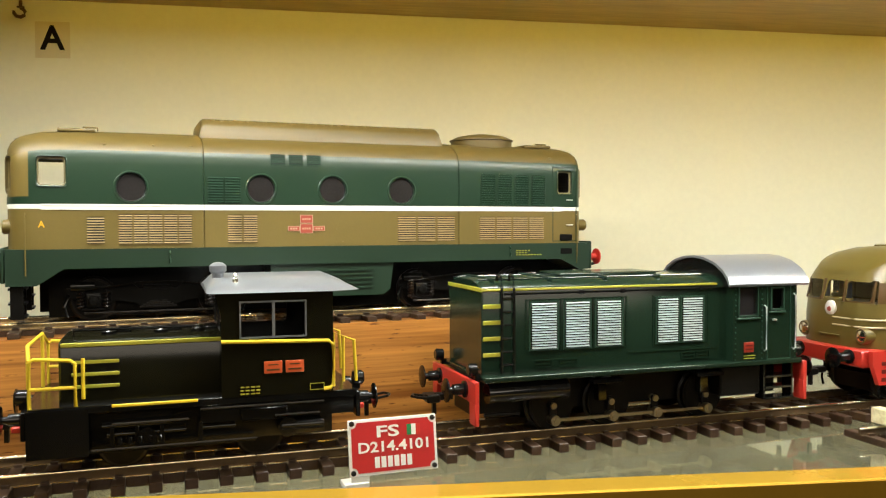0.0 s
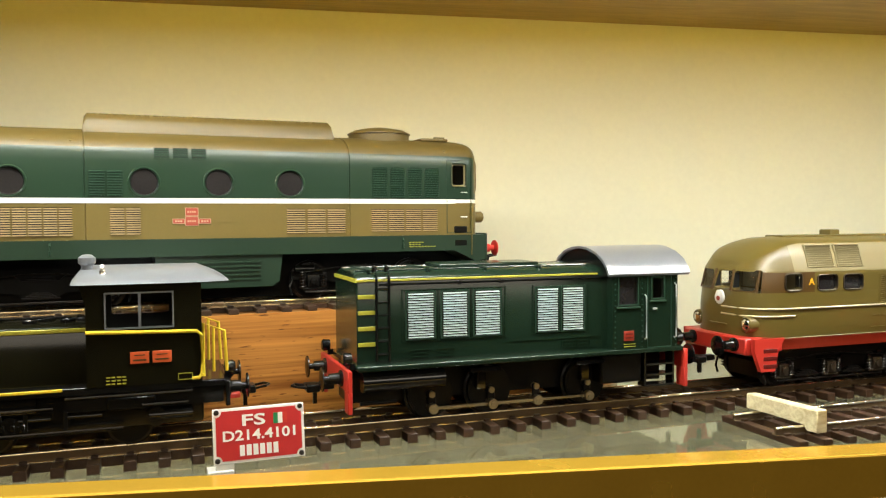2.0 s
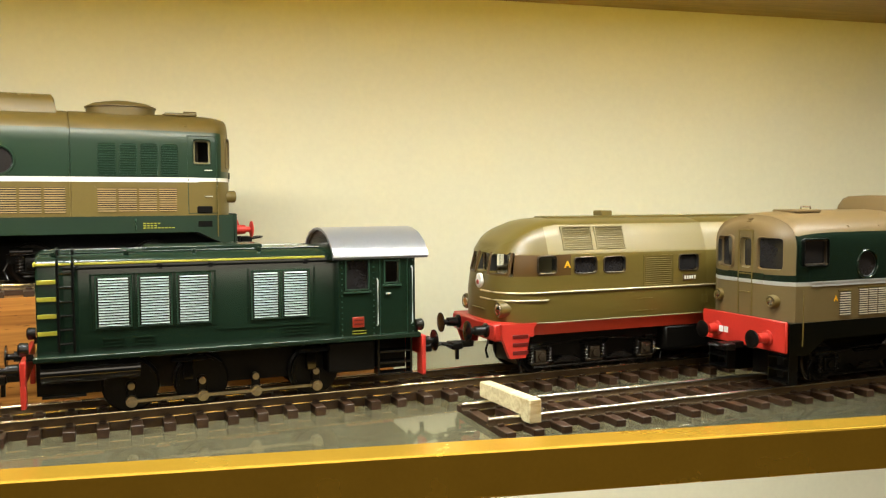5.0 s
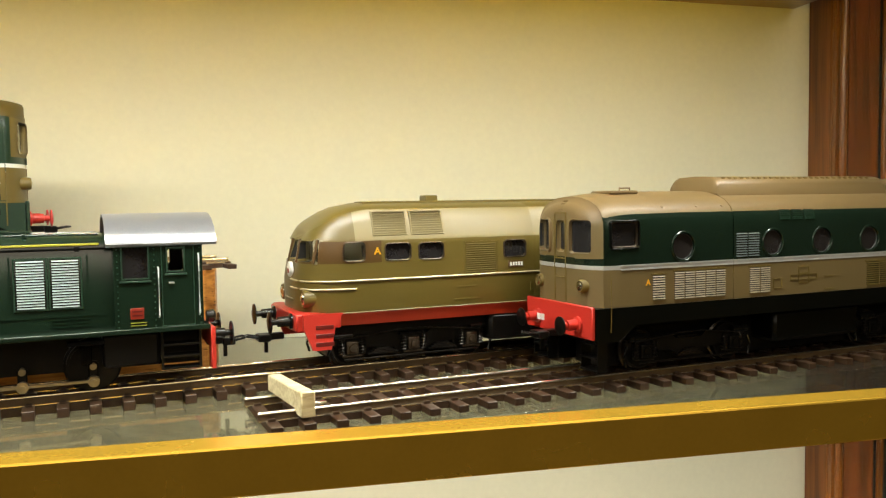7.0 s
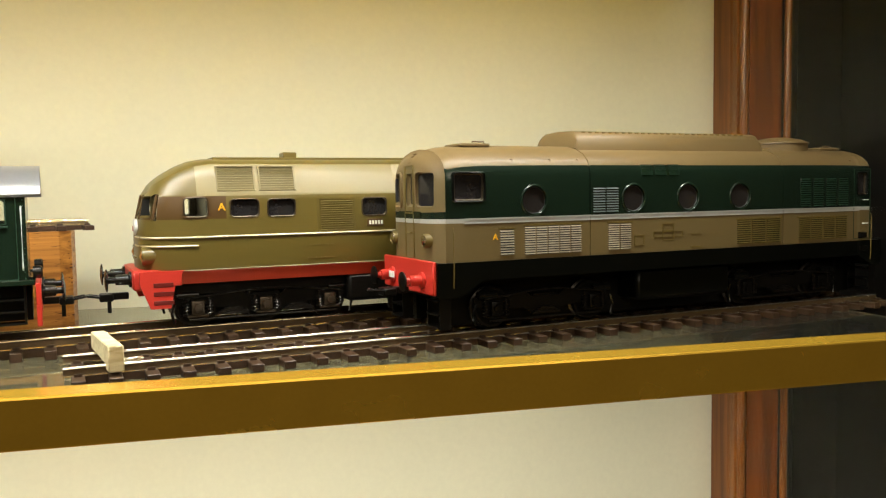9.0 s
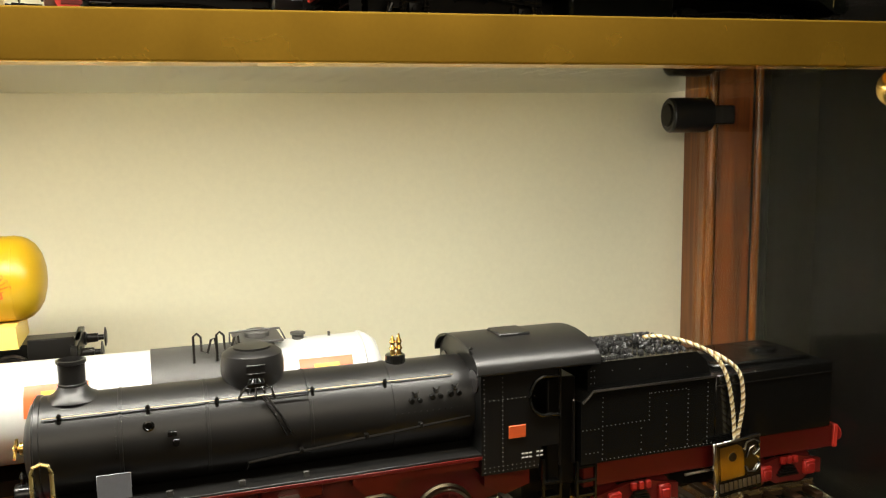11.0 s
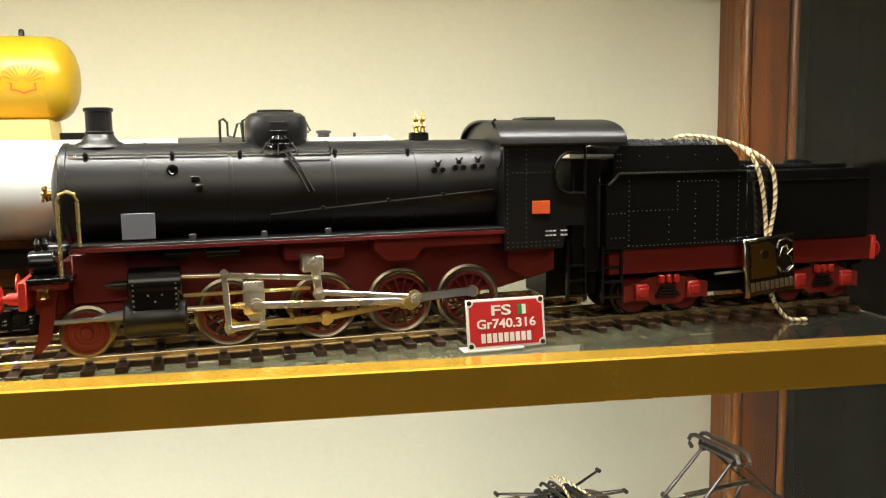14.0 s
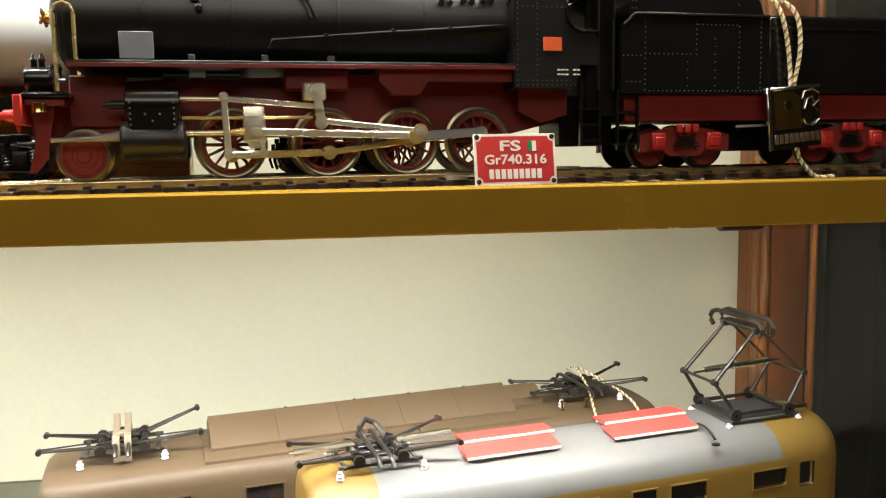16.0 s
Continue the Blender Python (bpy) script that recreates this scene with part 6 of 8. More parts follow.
    cube(bm, -130, -100, -24, 24, 40, 50, 1)
    part("firebox_side", bm, "wine", e)
    bm = bmesh.new()
    rod(bm, (-165, -25, 46), (-150, -25, 46), 2.4)
    rod(bm, (-183, -24, 46), (-172, -24, 46), 2.2)
    part("air_pump", bm, "under", e)
    prism_pts = [(-14, 50), (-14, 30), (-2, 24), (12, 28), (12, 44)]
    bm = bmesh.new()
    prism(bm, prism_pts, -20, 20)
    part("ashpan", bm, "wine", e)
    # wheels
    for s in (-155, -110, -71, -34.5):
        spoked_wheel(e, s, 15.6, 14)
    wheel(e, -219, 11.0, "wheel_red", "tyre")
    for rr, mt in ((8.6, "wine"), (5.4, "wheel_red"), (2.6, "wine")):
        bm = bmesh.new()
        lathe(bm, [(rr - 0.9, -18.6), (rr - 0.5, -19.3), (rr + 0.5, -19.3), (rr + 0.9, -18.6), (rr - 0.9, -18.6)], (-219, 0, 11), "y", 28)
        part("wheel_ring", bm, mt, e)
    # cylinders
    for sg in (-1, 1):
        bm = bmesh.new()
        lathe(bm, [(7.4, -202), (8.5, -201), (8.5, -198), (8.1, -197.4), (8.1, -178.6), (8.5, -178), (8.5, -175.5), (7.2, -174.5)], (0, sg * 26, 17.6), "x", 28)
        cy = part("cylinder", bm, "satin_black", e, "black cylinder with bolted covers")
        bm = bmesh.new()
        lathe(bm, [(6.4, -199.5), (7.6, -198.8), (7.6, -177), (6.4, -176.4)], (0, sg * 25.4, 33.4), "x", 24)
        cube(bm, -198.6, -177.6, min(sg * 18, sg * 32.6), max(sg * 18, sg * 32.6), 20, 34.5, 1.2)
        part("valve_chest", bm, "black", cy)
    rivets(e, [(s, 22 + 2.4 * k) for s in (-197.2, -179.0) for k in range(6)] + [(-191, 29), (-188, 26), (-185, 29)], -32.8, "rivet", 0.4)
    bm = bmesh.new()
    rod(bm, (-206, -25.4, 33.4), (-199, -25.4, 33.4), 2.0, seg=14)
    rod(bm, (-209, -25.4, 33.4), (-205, -25.4, 33.4), 1.2, seg=12)
    part("valve_cover", bm, "satin_black", e)
    # valve gear, near side
    gear = -27.0
    bm = bmesh.new()
    rod(bm, (-176, gear, 20.6), (-144, gear, 20.6), 1.3, seg=12)
    part("piston_rod", bm, "rod", e)
    bm = bmesh.new()
    cube(bm, -149.5, -139.5, gear - 2.6, gear + 2.6, 16.5, 32.5, 0.9, 2)
    prism(bm, [(-148.5, 17), (-140.5, 17), (-142.5, 13.4), (-146.5, 13.4)], gear - 2.4, gear + 2.4)
    ch = part("crosshead", bm, "rod", e, "bright nickel crosshead")
    bm = bmesh.new()
    rod(bm, (-143.5, gear - 4.4, 20.8), (-143.5, gear + 3, 20.8), 3.0, seg=18)
    rod(bm, (-149, gear - 1.5, 21), (-155, gear - 1.5, 21), 1.9, 1.2, 12)
    part("crosshead_pin", bm, "rod_gold", ch)
    bm = bmesh.new()
    bar(bm, (-143.5, 20.8), (-67.8, 18.2), gear - 3.2, 3.4, 1.6, 3.2)
    part("connecting_rod", bm, "rod", e, "bright connecting rod")
    bm = bmesh.new()
    bar(bm, (-155, 10.4), (-110, 11.0), -22.6, 3.4, 1.6, 3.4)
    bar(bm, (-110, 11.0), (-71, 16.2), -22.4, 3.0, 1.5, 3.4)
    bar(bm, (-71, 16.2), (-34.5, 19.6), -22.2, 3.0, 1.5, 3.0)
    part("coupling_rod", bm, "rod_gold", e, "brass toned coupling rod")
    for s, z in ((-155, 10.4), (-110, 11), (-71, 17)):
        bm = bmesh.new()
        rod(bm, (s, -25.5, z), (s, -18, z), 2.0)
        part("crank_pin", bm, "rod_gold", e)
    bm = bmesh.new()
    bar(bm, (-67.8, 20.4), (-113.8, 25.4), gear - 5.2, 2.6, 1.2, 2.3)
    part("eccentric_rod", bm, "rod", e)
    bm = bmesh.new()
    bar(bm, (-67.8, 20.4), (-70, 17.5), gear - 5.0, 4, 1.4, 3.4)
    part("return_crank", bm, "rod_gold", e)
    for s, z, y, r in ((-143.5, 20.8, gear - 5.2, 2.6), (-67.8, 19.4, gear - 6.8, 2.6), (-115.8, 38.6, gear - 5.6, 2.3), (-115.2, 31.5, gear - 6.9, 1.5), (-114.4, 24.8, gear - 6.6, 1.6), (-157.5, 36.2, gear - 4.9, 1.4), (-156.4, 10.8, gear - 5.0, 1.4), (-141, 11.4, gear - 4.9, 1.5), (-110, 11.0, -24.4, 2.4)):
        bm = bmesh.new()
        rod(bm, (s, y, z), (s, y + 1.6, z), r, seg=6)
        rod(bm, (s, y - 0.5, z), (s, y, z), r * 0.45, seg=10)
        part("hex_nut", bm, "rod", e)
    bm = bmesh.new()
    bar(bm, (-67.8, 18.2), (-36, 19.8), -24.0, 4.2, 1.6, 2.6)
    part("rear_rod", bm, "plate_grey", e)
    bm = bmesh.new()
    bar(bm, (-114.4, 24.6), (-116, 38.6), gear - 4.0, 4.0, 2.2, 2.9)
    cube(bm, -122, -111.5, gear - 3.5, gear + 6, 35, 43, 0.8)
    rod(bm, (-115.2, gear - 6.4, 31.5), (-115.2, gear - 2, 31.5), 2.0)
    part("expansion_link", bm, "rod", e)
    bm = bmesh.new()
    bar(bm, (-157.4, 35.8), (-115.6, 32.2), gear - 2.4, 2.6, 1.2, 1.9)
    part("radius_rod", bm, "rod", e)
    bm = bmesh.new()
    bar(bm, (-157.6, 36.6), (-156.4, 10.6), gear - 3.8, 3.0, 1.2, 2.1)
    bar(bm, (-156.4, 10.6), (-141, 11.4), gear - 4.0, 2.4, 1.0, 1.9)
    bar(bm, (-141, 11.4), (-141, 17), gear - 3.6, 2.0, 1.0, 1.4)
    part("combination_lever", bm, "rod", e)
    bm = bmesh.new()
    rod(bm, (-178, gear + 1, 36.0), (-157, gear - 1, 35.6), 1.1, seg=10)
    part("valve_spindle", bm, "rod", e)
    bm = bmesh.new()
    rod(bm, (-231, -25.5, 18.2), (-214, -25.5, 18.6), 1.1, seg=10)
    rod(bm, (-214, -25.5, 18.6), (-201, -25.6, 19.6), 1.3, 2.6, 12)
    part("tail_rod", bm, "plate_grey", e)
    for y in (-27, -29):
        bm = bmesh.new()
        cube(bm, -176, -118, y - 0.6, y + 0.6, 26.6, 28.0, 0.3)
        part("slide_bar", bm, "rod_gold", e)
    # front end
    bm = bmesh.new()
    cube(bm, -241, -222, -29, 29, 36.4, 38.4, 0.3)
    fp = part("front_platform", bm, "black", e)
    for k in range(6):
        bm = bmesh.new()
        cube(bm, -240 + 3 * k, -239 + 3 * k, -28, 28, 38.3, 39.0)
        part("tread_bar", bm, "black", fp)
    bm = bmesh.new()
    cube(bm, -244, -240.6, -31, 31, 25, 37.6, 0.4)
    part("buffer_beam", bm, "red", e, "red front buffer beam")
    bm = bmesh.new()
    cube(bm, -240.4, -224, -27, 27, 33, 36.3, 0.4)
    cube(bm, -240.4, -222, -13, 13, 20, 33, 0.4)
    cube(bm, -224, -200, -15, 15, 24, 47, 0.6)
    part("front_frame", bm, "wine", e)
    buffers(e, -244, -1, 29, "red", length=10, half=20, headmat="red")
    coupler(e, -244, -1, 20)
    for y in (-22, 22):
        bm = bmesh.new()
        prism(bm, [(-239, 33), (-229, 33), (-231, 22), (-233, 10), (-238, 4), (-241, 4), (-238.5, 12), (-237, 22)], y - 1, y + 1)
        part("rail_guard", bm, "wine", e)
    for y in (-20, 20):
        bm = bmesh.new()
        lathe(bm, [(5.2, -240), (5.6, -239), (5.6, -230), (4.8, -229)], (0, y, 44.6), "x", 20)
        cube(bm, -237, -232, y - 2.5, y + 2.5, 38.4, 41, 0.3)
        lp = part("front_lamp", bm, "black", e)
        bm = bmesh.new()
        for ds in (-1.6, 1.6):
            lathe(bm, [(1.5, 49), (1.1, 52), (1.6, 53), (0.9, 55), (0.3, 56)], (-235 + ds, y, 0), "z", 10)
        part("lamp_chimney", bm, "black", lp)
        bm = bmesh.new()
        lathe(bm, [(3.2, 30), (2.6, 32), (3, 34), (1, 34.4)], (-234, y - 9 if y < 0 else y + 9, 0), "z", 14)
        part("lamp_base", bm, "brass", lp)
    for y in (-30.2, 30.2):
        bm = bmesh.new()
        tube(bm, [(-226, y, 39), (-226, y, 72), (-225, y, 75), (-222, y, 76.2), (-219, y, 75), (-218, y, 72), (-218, y, 52)], 0.9, 8)
        part("front_handrail", bm, "rod_gold", e, "polished brass handrail")
    # cab
    bm = bmesh.new()
    prism(bm, [(-20, 40.6), (-20, 95.5), (24, 95.5), (24, 88.5)] + [(16.0 + 9.0 * math.cos(radians(a)), 79.0 + 10.6 * math.sin(radians(a))) for a in range(75, 286, 21)] + [(24, 68.5), (24, 52), (14, 52), (12, 40.6)], -31, 31)
    cut = bmesh.new()
    cube(cut, -17, 40, -29.6, 29.6, 43, 96)
    part("cab", carve(bm, cut), ["cab_black"], e, "riveted black cab sides")
    bm = bmesh.new()
    arch = [(31 * math.cos(radians(a)), 93.5 + 12.4 * math.sin(radians(a))) for a in range(0, 181, 12)]
    prism(bm, arch + [(-31, 60), (31, 60)], -20, -18, "x")
    part("cab_front", bm, "cab_black", e)
    for y in (-22, 22):
        bm = bmesh.new()
        rod(bm, (-20.8, y, 88), (-19.6, y, 88), 6.2, seg=20)
        part("spectacle_window", bm, "pane", e)
    bm = bmesh.new()
    arch = [(33.2 * math.cos(radians(a)), 94.2 + 12.8 * math.sin(radians(a)) ** 0.9) for a in range(0, 181, 9)]
    inner = [(y * 0.965, z - 1.2) for y, z in reversed(arch)]
    prism(bm, arch + inner, -22.5, 47.5, "x")
    rf = part("cab_roof", bm, "satin_black", e)
    bm = bmesh.new()
    cube(bm, 0, 18, -9, 9, 106, 108.2, 0.6)
    part("roof_hatch", bm, "satin_black", rf)
    bm = bmesh.new()
    tube(bm, [(-22, -24.5, 102), (-23.5, -24.5, 105), (-22, -24.5, 106.5)], 0.9, 6)
    part("roof_hook", bm, "satin_black", rf)
    bm = bmesh.new()
    tube(bm, [(24, -31.4, 94), (24, -31.4, 89)] + [(16.0 + 9.0 * math.cos(radians(a)), -31.5, 79.0 + 10.6 * math.sin(radians(a))) for a in range(75, 286, 15)] + [(24, -31.4, 68), (24.4, -31.4, 66)], 0.95, 8)
    part("cab_rim", bm, "black", e)
    bm = bmesh.new()
    tube(bm, [(25, -30, 40), (25, -30, 92)], 0.8, 8)
    tube(bm, [(33, -30, 40), (33, -30, 74), (34, -29, 77)], 0.8, 8)
    part("cab_handrail", bm, "dark_metal", e)
    pts = [(s, 42 + 2.45 * k) for s in (-18.4, -8.2) for k in range(21)] + [(-18 + 2.5 * k, 42.2) for k in range(13)] + [(-18 + 2.5 * k, 79.6) for k in range(12)] + [(-18 + 2.5 * k, 44.4) for k in range(12)]
    rivets(e, pts, -31.1)
    bm = bmesh.new()
    cube(bm, -5, 4.6, -31.7, -30.9, 58.6, 65.2, 0.15)
    part("number_plate", bm, "orange", e, "orange red plate on the cab side")
    bm = bmesh.new()
    for k, z in enumerate((47.0, 49.2)):
        for j in range(6):
            if j != 3:
                cube(bm, 2.4 + 2.1 * j, 4.0 + 2.1 * j, -31.2, -30.9, z, z + 0.7)
    part("marking", bm, "white", e)
    bm = bmesh.new()
    for z in (14, 22, 30):
        cube(bm, 16, 25, -30, -22, z, z + 1.2)
    for s in (15, 25):
        cube(bm, s, s + 1.4, -30, -28, 12, 44)
    part("cab_steps", bm, "black", e)
    # tender
    t = thing("tender", m, "riveted black coal tender with red frame and bogies", "tender")
    # three made-up black blocks put shade into the gaps around the tender
    bm = bmesh.new()
    cube(bm, 20, 36.8, -25, 25, 26, 86, 1)
    part("cab_gap_fill", bm, "under", t)
    bm = bmesh.new()
    cube(bm, 10, 40, -15, 15, 12, 38, 1)
    part("frame_gap_fill", bm, "under", t)
    bm = bmesh.new()
    cube(bm, 100, 154, -13, 13, 8, 25, 1)
    part("bogie_gap_fill", bm, "under", t)
    bm = bmesh.new()
    prism(bm, [(37, 38), (37, 72), (40, 74), (43, 77.6), (122, 77.6), (122, 38)], -31, 31)
    part("side_tank", bm, "black", t)
    bm = bmesh.new()
    sec = [(43, 77), (43, 88), (47, 92.2), (112, 92.2), (119, 86), (122, 77)]
    prism(bm, sec, -27, 27)
    bk = part("coal_bunker", bm, "black", t)
    bm = bmesh.new()
    tube(bm, [(38, -31.4, 72), (41, -31.4, 74.6), (44, -31.4, 77.8), (122, -31.4, 77.8)], 0.8, 6)
    part("tank_rim", bm, "dark_metal", t)
    bm = bmesh.new()
    rng = random.Random(5)
    for k in range(260):
        s, y = rng.uniform(48, 112), rng.uniform(-22, 22)
        h = 92.0 + 2.8 * max(0, 1 - (y / 23) ** 2) * rng.uniform(0.5, 1)
        r = rng.uniform(1.0, 2.3)
        bmesh.ops.create_icosphere(bm, subdivisions=1, radius=r, matrix=Matrix.Translation((s, y, h)) @ Euler((rng.uniform(0, 3), rng.uniform(0, 3), 0)).to_matrix().to_4x4() @ Matrix.Diagonal((1, rng.uniform(0.6, 1), rng.uniform(0.5, 0.9), 1)))
    ob = part("coal", bm, "coal", bk, smooth=False)
    ob["kind"] = "stuff"
    bm = bmesh.new()
    cube(bm, 122, 206, -31, 31, 38, 78, 0.8)
    cube(bm, 130, 200, -20, 20, 77.5, 80.5, 1)
    for s in (140, 180):
        lathe(bm, [(8, 80), (8, 82), (7, 82.6), (0.4, 82.8)], (s, 0, 0), "z", 20)
    part("rear_tank", bm, "black", t)
    bm = bmesh.new()
    cube(bm, 122.5, 205.5, -31.5, -30.8, 71.6, 72.3)
    part("tank_seam", bm, "dark_metal", t)
    pts = [(50 + 2.5 * k, 39.4) for k in range(29)] + [(50, 40 + 2.6 * k) for k in range(14)] + [(50 + 2.6 * k, 58) for k in range(11)] + [(79, 58 + 2.5 * k) for k in range(7)] + [(80 + 2.5 * k, 73) for k in range(10)]
    pts += [(104, 41 + 2.6 * k) for k in range(13)] + [(117, 41 + 2.6 * k) for k in range(14)] + [(90, 42 + 4 * k) for k in range(7)] + [(74, 42 + 4 * k) for k in range(4)] + [(38 + 2.4 * k, 57) for k in range(5)] + [(40 + 2.4 * k, 44) for k in range(4)]
    rivets(t, pts, -31.1, "rivet", 0.2)
    rivets(t, [(45 + 2 * (k % 2), 81 + 3.4 * (k // 2)) for k in range(6)] + [(58, 87), (75, 86), (92, 87), (106, 84)], -27.1, "rivet", 0.2)
    bm = bmesh.new()
    cube(bm, 40, 212, -28.5, 28.5, 24, 38, 0.5)
    part("tender_frame", bm, "wine", t)
    for s in (76, 178):
        for y in (25, -25):
            bm = bmesh.new()
            prism(bm, [(s - 26, 8), (s - 26, 17), (s - 8, 21), (s + 8, 21), (s + 26, 17), (s + 26, 8), (s + 14, 10), (s + 8, 6), (s - 8, 6), (s - 14, 10)], y - 1.4, y + 1.4)
            fr = part("bogie_frame", bm, "wheel_red", t, "red tender bogie frame")
        for ax in (s - 16, s + 16):
            bm = bmesh.new()
            cube(bm, ax - 4, ax + 4, -29.2, -26, 9, 18, 0.8)
            cube(bm, ax - 2.6, ax + 2.6, -30.2, -29, 11, 16, 0.4)
            part("axle_box", bm, "tender_red", fr)
            wheel(t, ax, 11.0, "wheel_red", "dark_metal")
        bm = bmesh.new()
        for k in range(4):
            cube(bm, s - 7 + k, s + 7 - k, -29.4, -26.5, 10.6 + 1.6 * k, 11.6 + 1.6 * k)
        part("spring", bm, "dark_metal", fr)
        for k in range(3):
            bm = bmesh.new()
            cube(bm, s - 6 + 4.6 * k, s - 3 + 4.6 * k, -29.8, -27, 18, 22.4, 0.4)
            part("hanger", bm, "tender_red", fr)
    bm = bmesh.new()
    tube(bm, [(108, -26, 27), (118, -26, 25), (130, -26, 28)], 0.9, 6)
    tube(bm, [(106, -27, 21), (135, -27, 22)], 0.8, 6)
    part("pipework", bm, "rod", t)
    bm = bmesh.new()
    for z in (12, 20, 28, 36):
        cube(bm, 36, 46, -30.5, -24, z, z + 1.2)
    for s in (35, 46):
        cube(bm, s, s + 1.2, -30.5, -28.5, 10, 40)
    part("tender_steps", bm, "black", t)
    bm = bmesh.new()
    cube(bm, 210, 213, -30, 30, 24, 38, 0.4)
    part("buffer_beam", bm, "red", t)
    buffers(t, 213, 1, 29, "tender_red", length=10, headmat="tender_red", head=5)
    coupler(t, 213, 1, 20)


steam_engine(LINE_S)


# ---- gold cord and metal tag ----
def cord(pts, r, parent, twist=1.5, strands=3):
    pts = [Vector(p) for p in pts]
    path = []
    for i in range(len(pts) - 1):
        p0, p1, p2, p3 = pts[max(i - 1, 0)], pts[i], pts[i + 1], pts[min(i + 2, len(pts) - 1)]
        n = max(4, int((p2 - p1).length / 0.9))
        for k in range(n):
            t = k / n
            path.append(0.5 * (2 * p1 + (p2 - p0) * t + (2 * p0 - 5 * p1 + 4 * p2 - p3) * t * t + (3 * p1 - p0 - 3 * p2 + p3) * t ** 3))
    path.append(pts[-1])
    for j in range(strands):
        line, run = [], 0.0
        for i, p in enumerate(path):
            d = (path[min(i + 1, len(path) - 1)] - path[max(i - 1, 0)]).normalized()
            a = d.orthogonal().normalized() if i == 0 else (a - d * a.dot(d)).normalized()
            b = d.cross(a)
            if i:
                run += (p - path[i - 1]).length
            th = run * twist + j * 2 * math.pi / strands
            line.append(p + (a * math.cos(th) + b * math.sin(th)) * r * 0.55)
        bm = bmesh.new()
        tube(bm, line, r * 0.62, 6)
        part("strand", bm, ("cord_white", "cord", "cord_dark")[j % 3], parent)


tag = thing("hanging_tag", LINE_S, "brass coloured metal tag on a twisted gold cord", "tag")
cord([(96, 2, 95.5), (100, -6, 97.5), (112, -16, 95.5), (122, -27, 90), (127, -33, 80), (131, -34.5, 62), (133, -35, 42)], 1.15, tag)
cord([(116, -20, 94), (127, -29, 88), (136, -33.5, 79), (138, -35, 62), (134.5, -35.2, 42)], 1.15, tag)
cord([(138, -34.5, 9), (141, -35, 2), (149, -36, -6), (159, -38, -6.2)], 1.15, tag)


def tag_part(name, bm, mt, label="", parent=None):
    bmesh.ops.rotate(bm, cent=(120, -36, 25), matrix=Matrix.Rotation(radians(-5), 3, "Y"), verts=bm.verts[:])
    return part(name, bm, mt, parent or tag, label)


bm = bmesh.new()
cube(bm, 119.5, 151.0, -36.0, -34.8, 8, 40, 0.3)
plate = tag_part("tag_plate", bm, "tag_dark", "dark polished plate of the tag")
bm = bmesh.new()
cube(bm, 118.6, 121.2, -36.8, -34.6, 7.4, 40.4, 0.5)
cube(bm, 121.2, 151.4, -36.8, -34.6, 38.6, 40.4, 0.4)
tag_part("tag_rim", bm, "tag_steel", "bright bevelled rim", plate)
bm = bmesh.new()
prism(bm, [(122.6, 18), (122.6, 37.6), (134, 37.6), (137.4, 35.4), (138.6, 31), (138.6, 18)], -37.0, -35.8)
tag_part("tag_shape", bm, "brass", "polished brass shape", plate)
bm = bmesh.new()
rod(bm, (131, -37.3, 30.6), (131, -36.8, 30.6), 2.6, seg=20)
tag_part("tag_hole", bm, "tag_dark", "", plate)
bm = bmesh.new()
tube(bm, [(139.5, -36.6, 33), (141, -36.6, 37), (146, -36.6, 38), (150, -36.6, 35.5), (149.6, -36.6, 31.5), (146, -36.6, 29), (149, -36.6, 26.5), (149.6, -36.6, 22), (146, -36.6, 19), (141.5, -36.6, 19.6), (140, -36.6, 22.5)], 0.7, 8)
tag_part("tag_outline", bm, "tag_steel", "bright metal outline", plate)
bm = bmesh.new()
tube(bm, [(141, -36.5, 28), (143, -36.5, 33), (146, -36.5, 34), (147, -36.5, 31)], 0.5, 6)
tag_part("tag_outline", bm, "tag_steel", "", plate)
for k in range(9):
    bm = bmesh.new()
    cube(bm, 122.2 + 3.15 * k, 124.6 + 3.15 * k, -36.6, -35.8, 10.6, 15.6, 0.2)
    tag_part("tag_bar", bm, "plate_metal", "", plate)


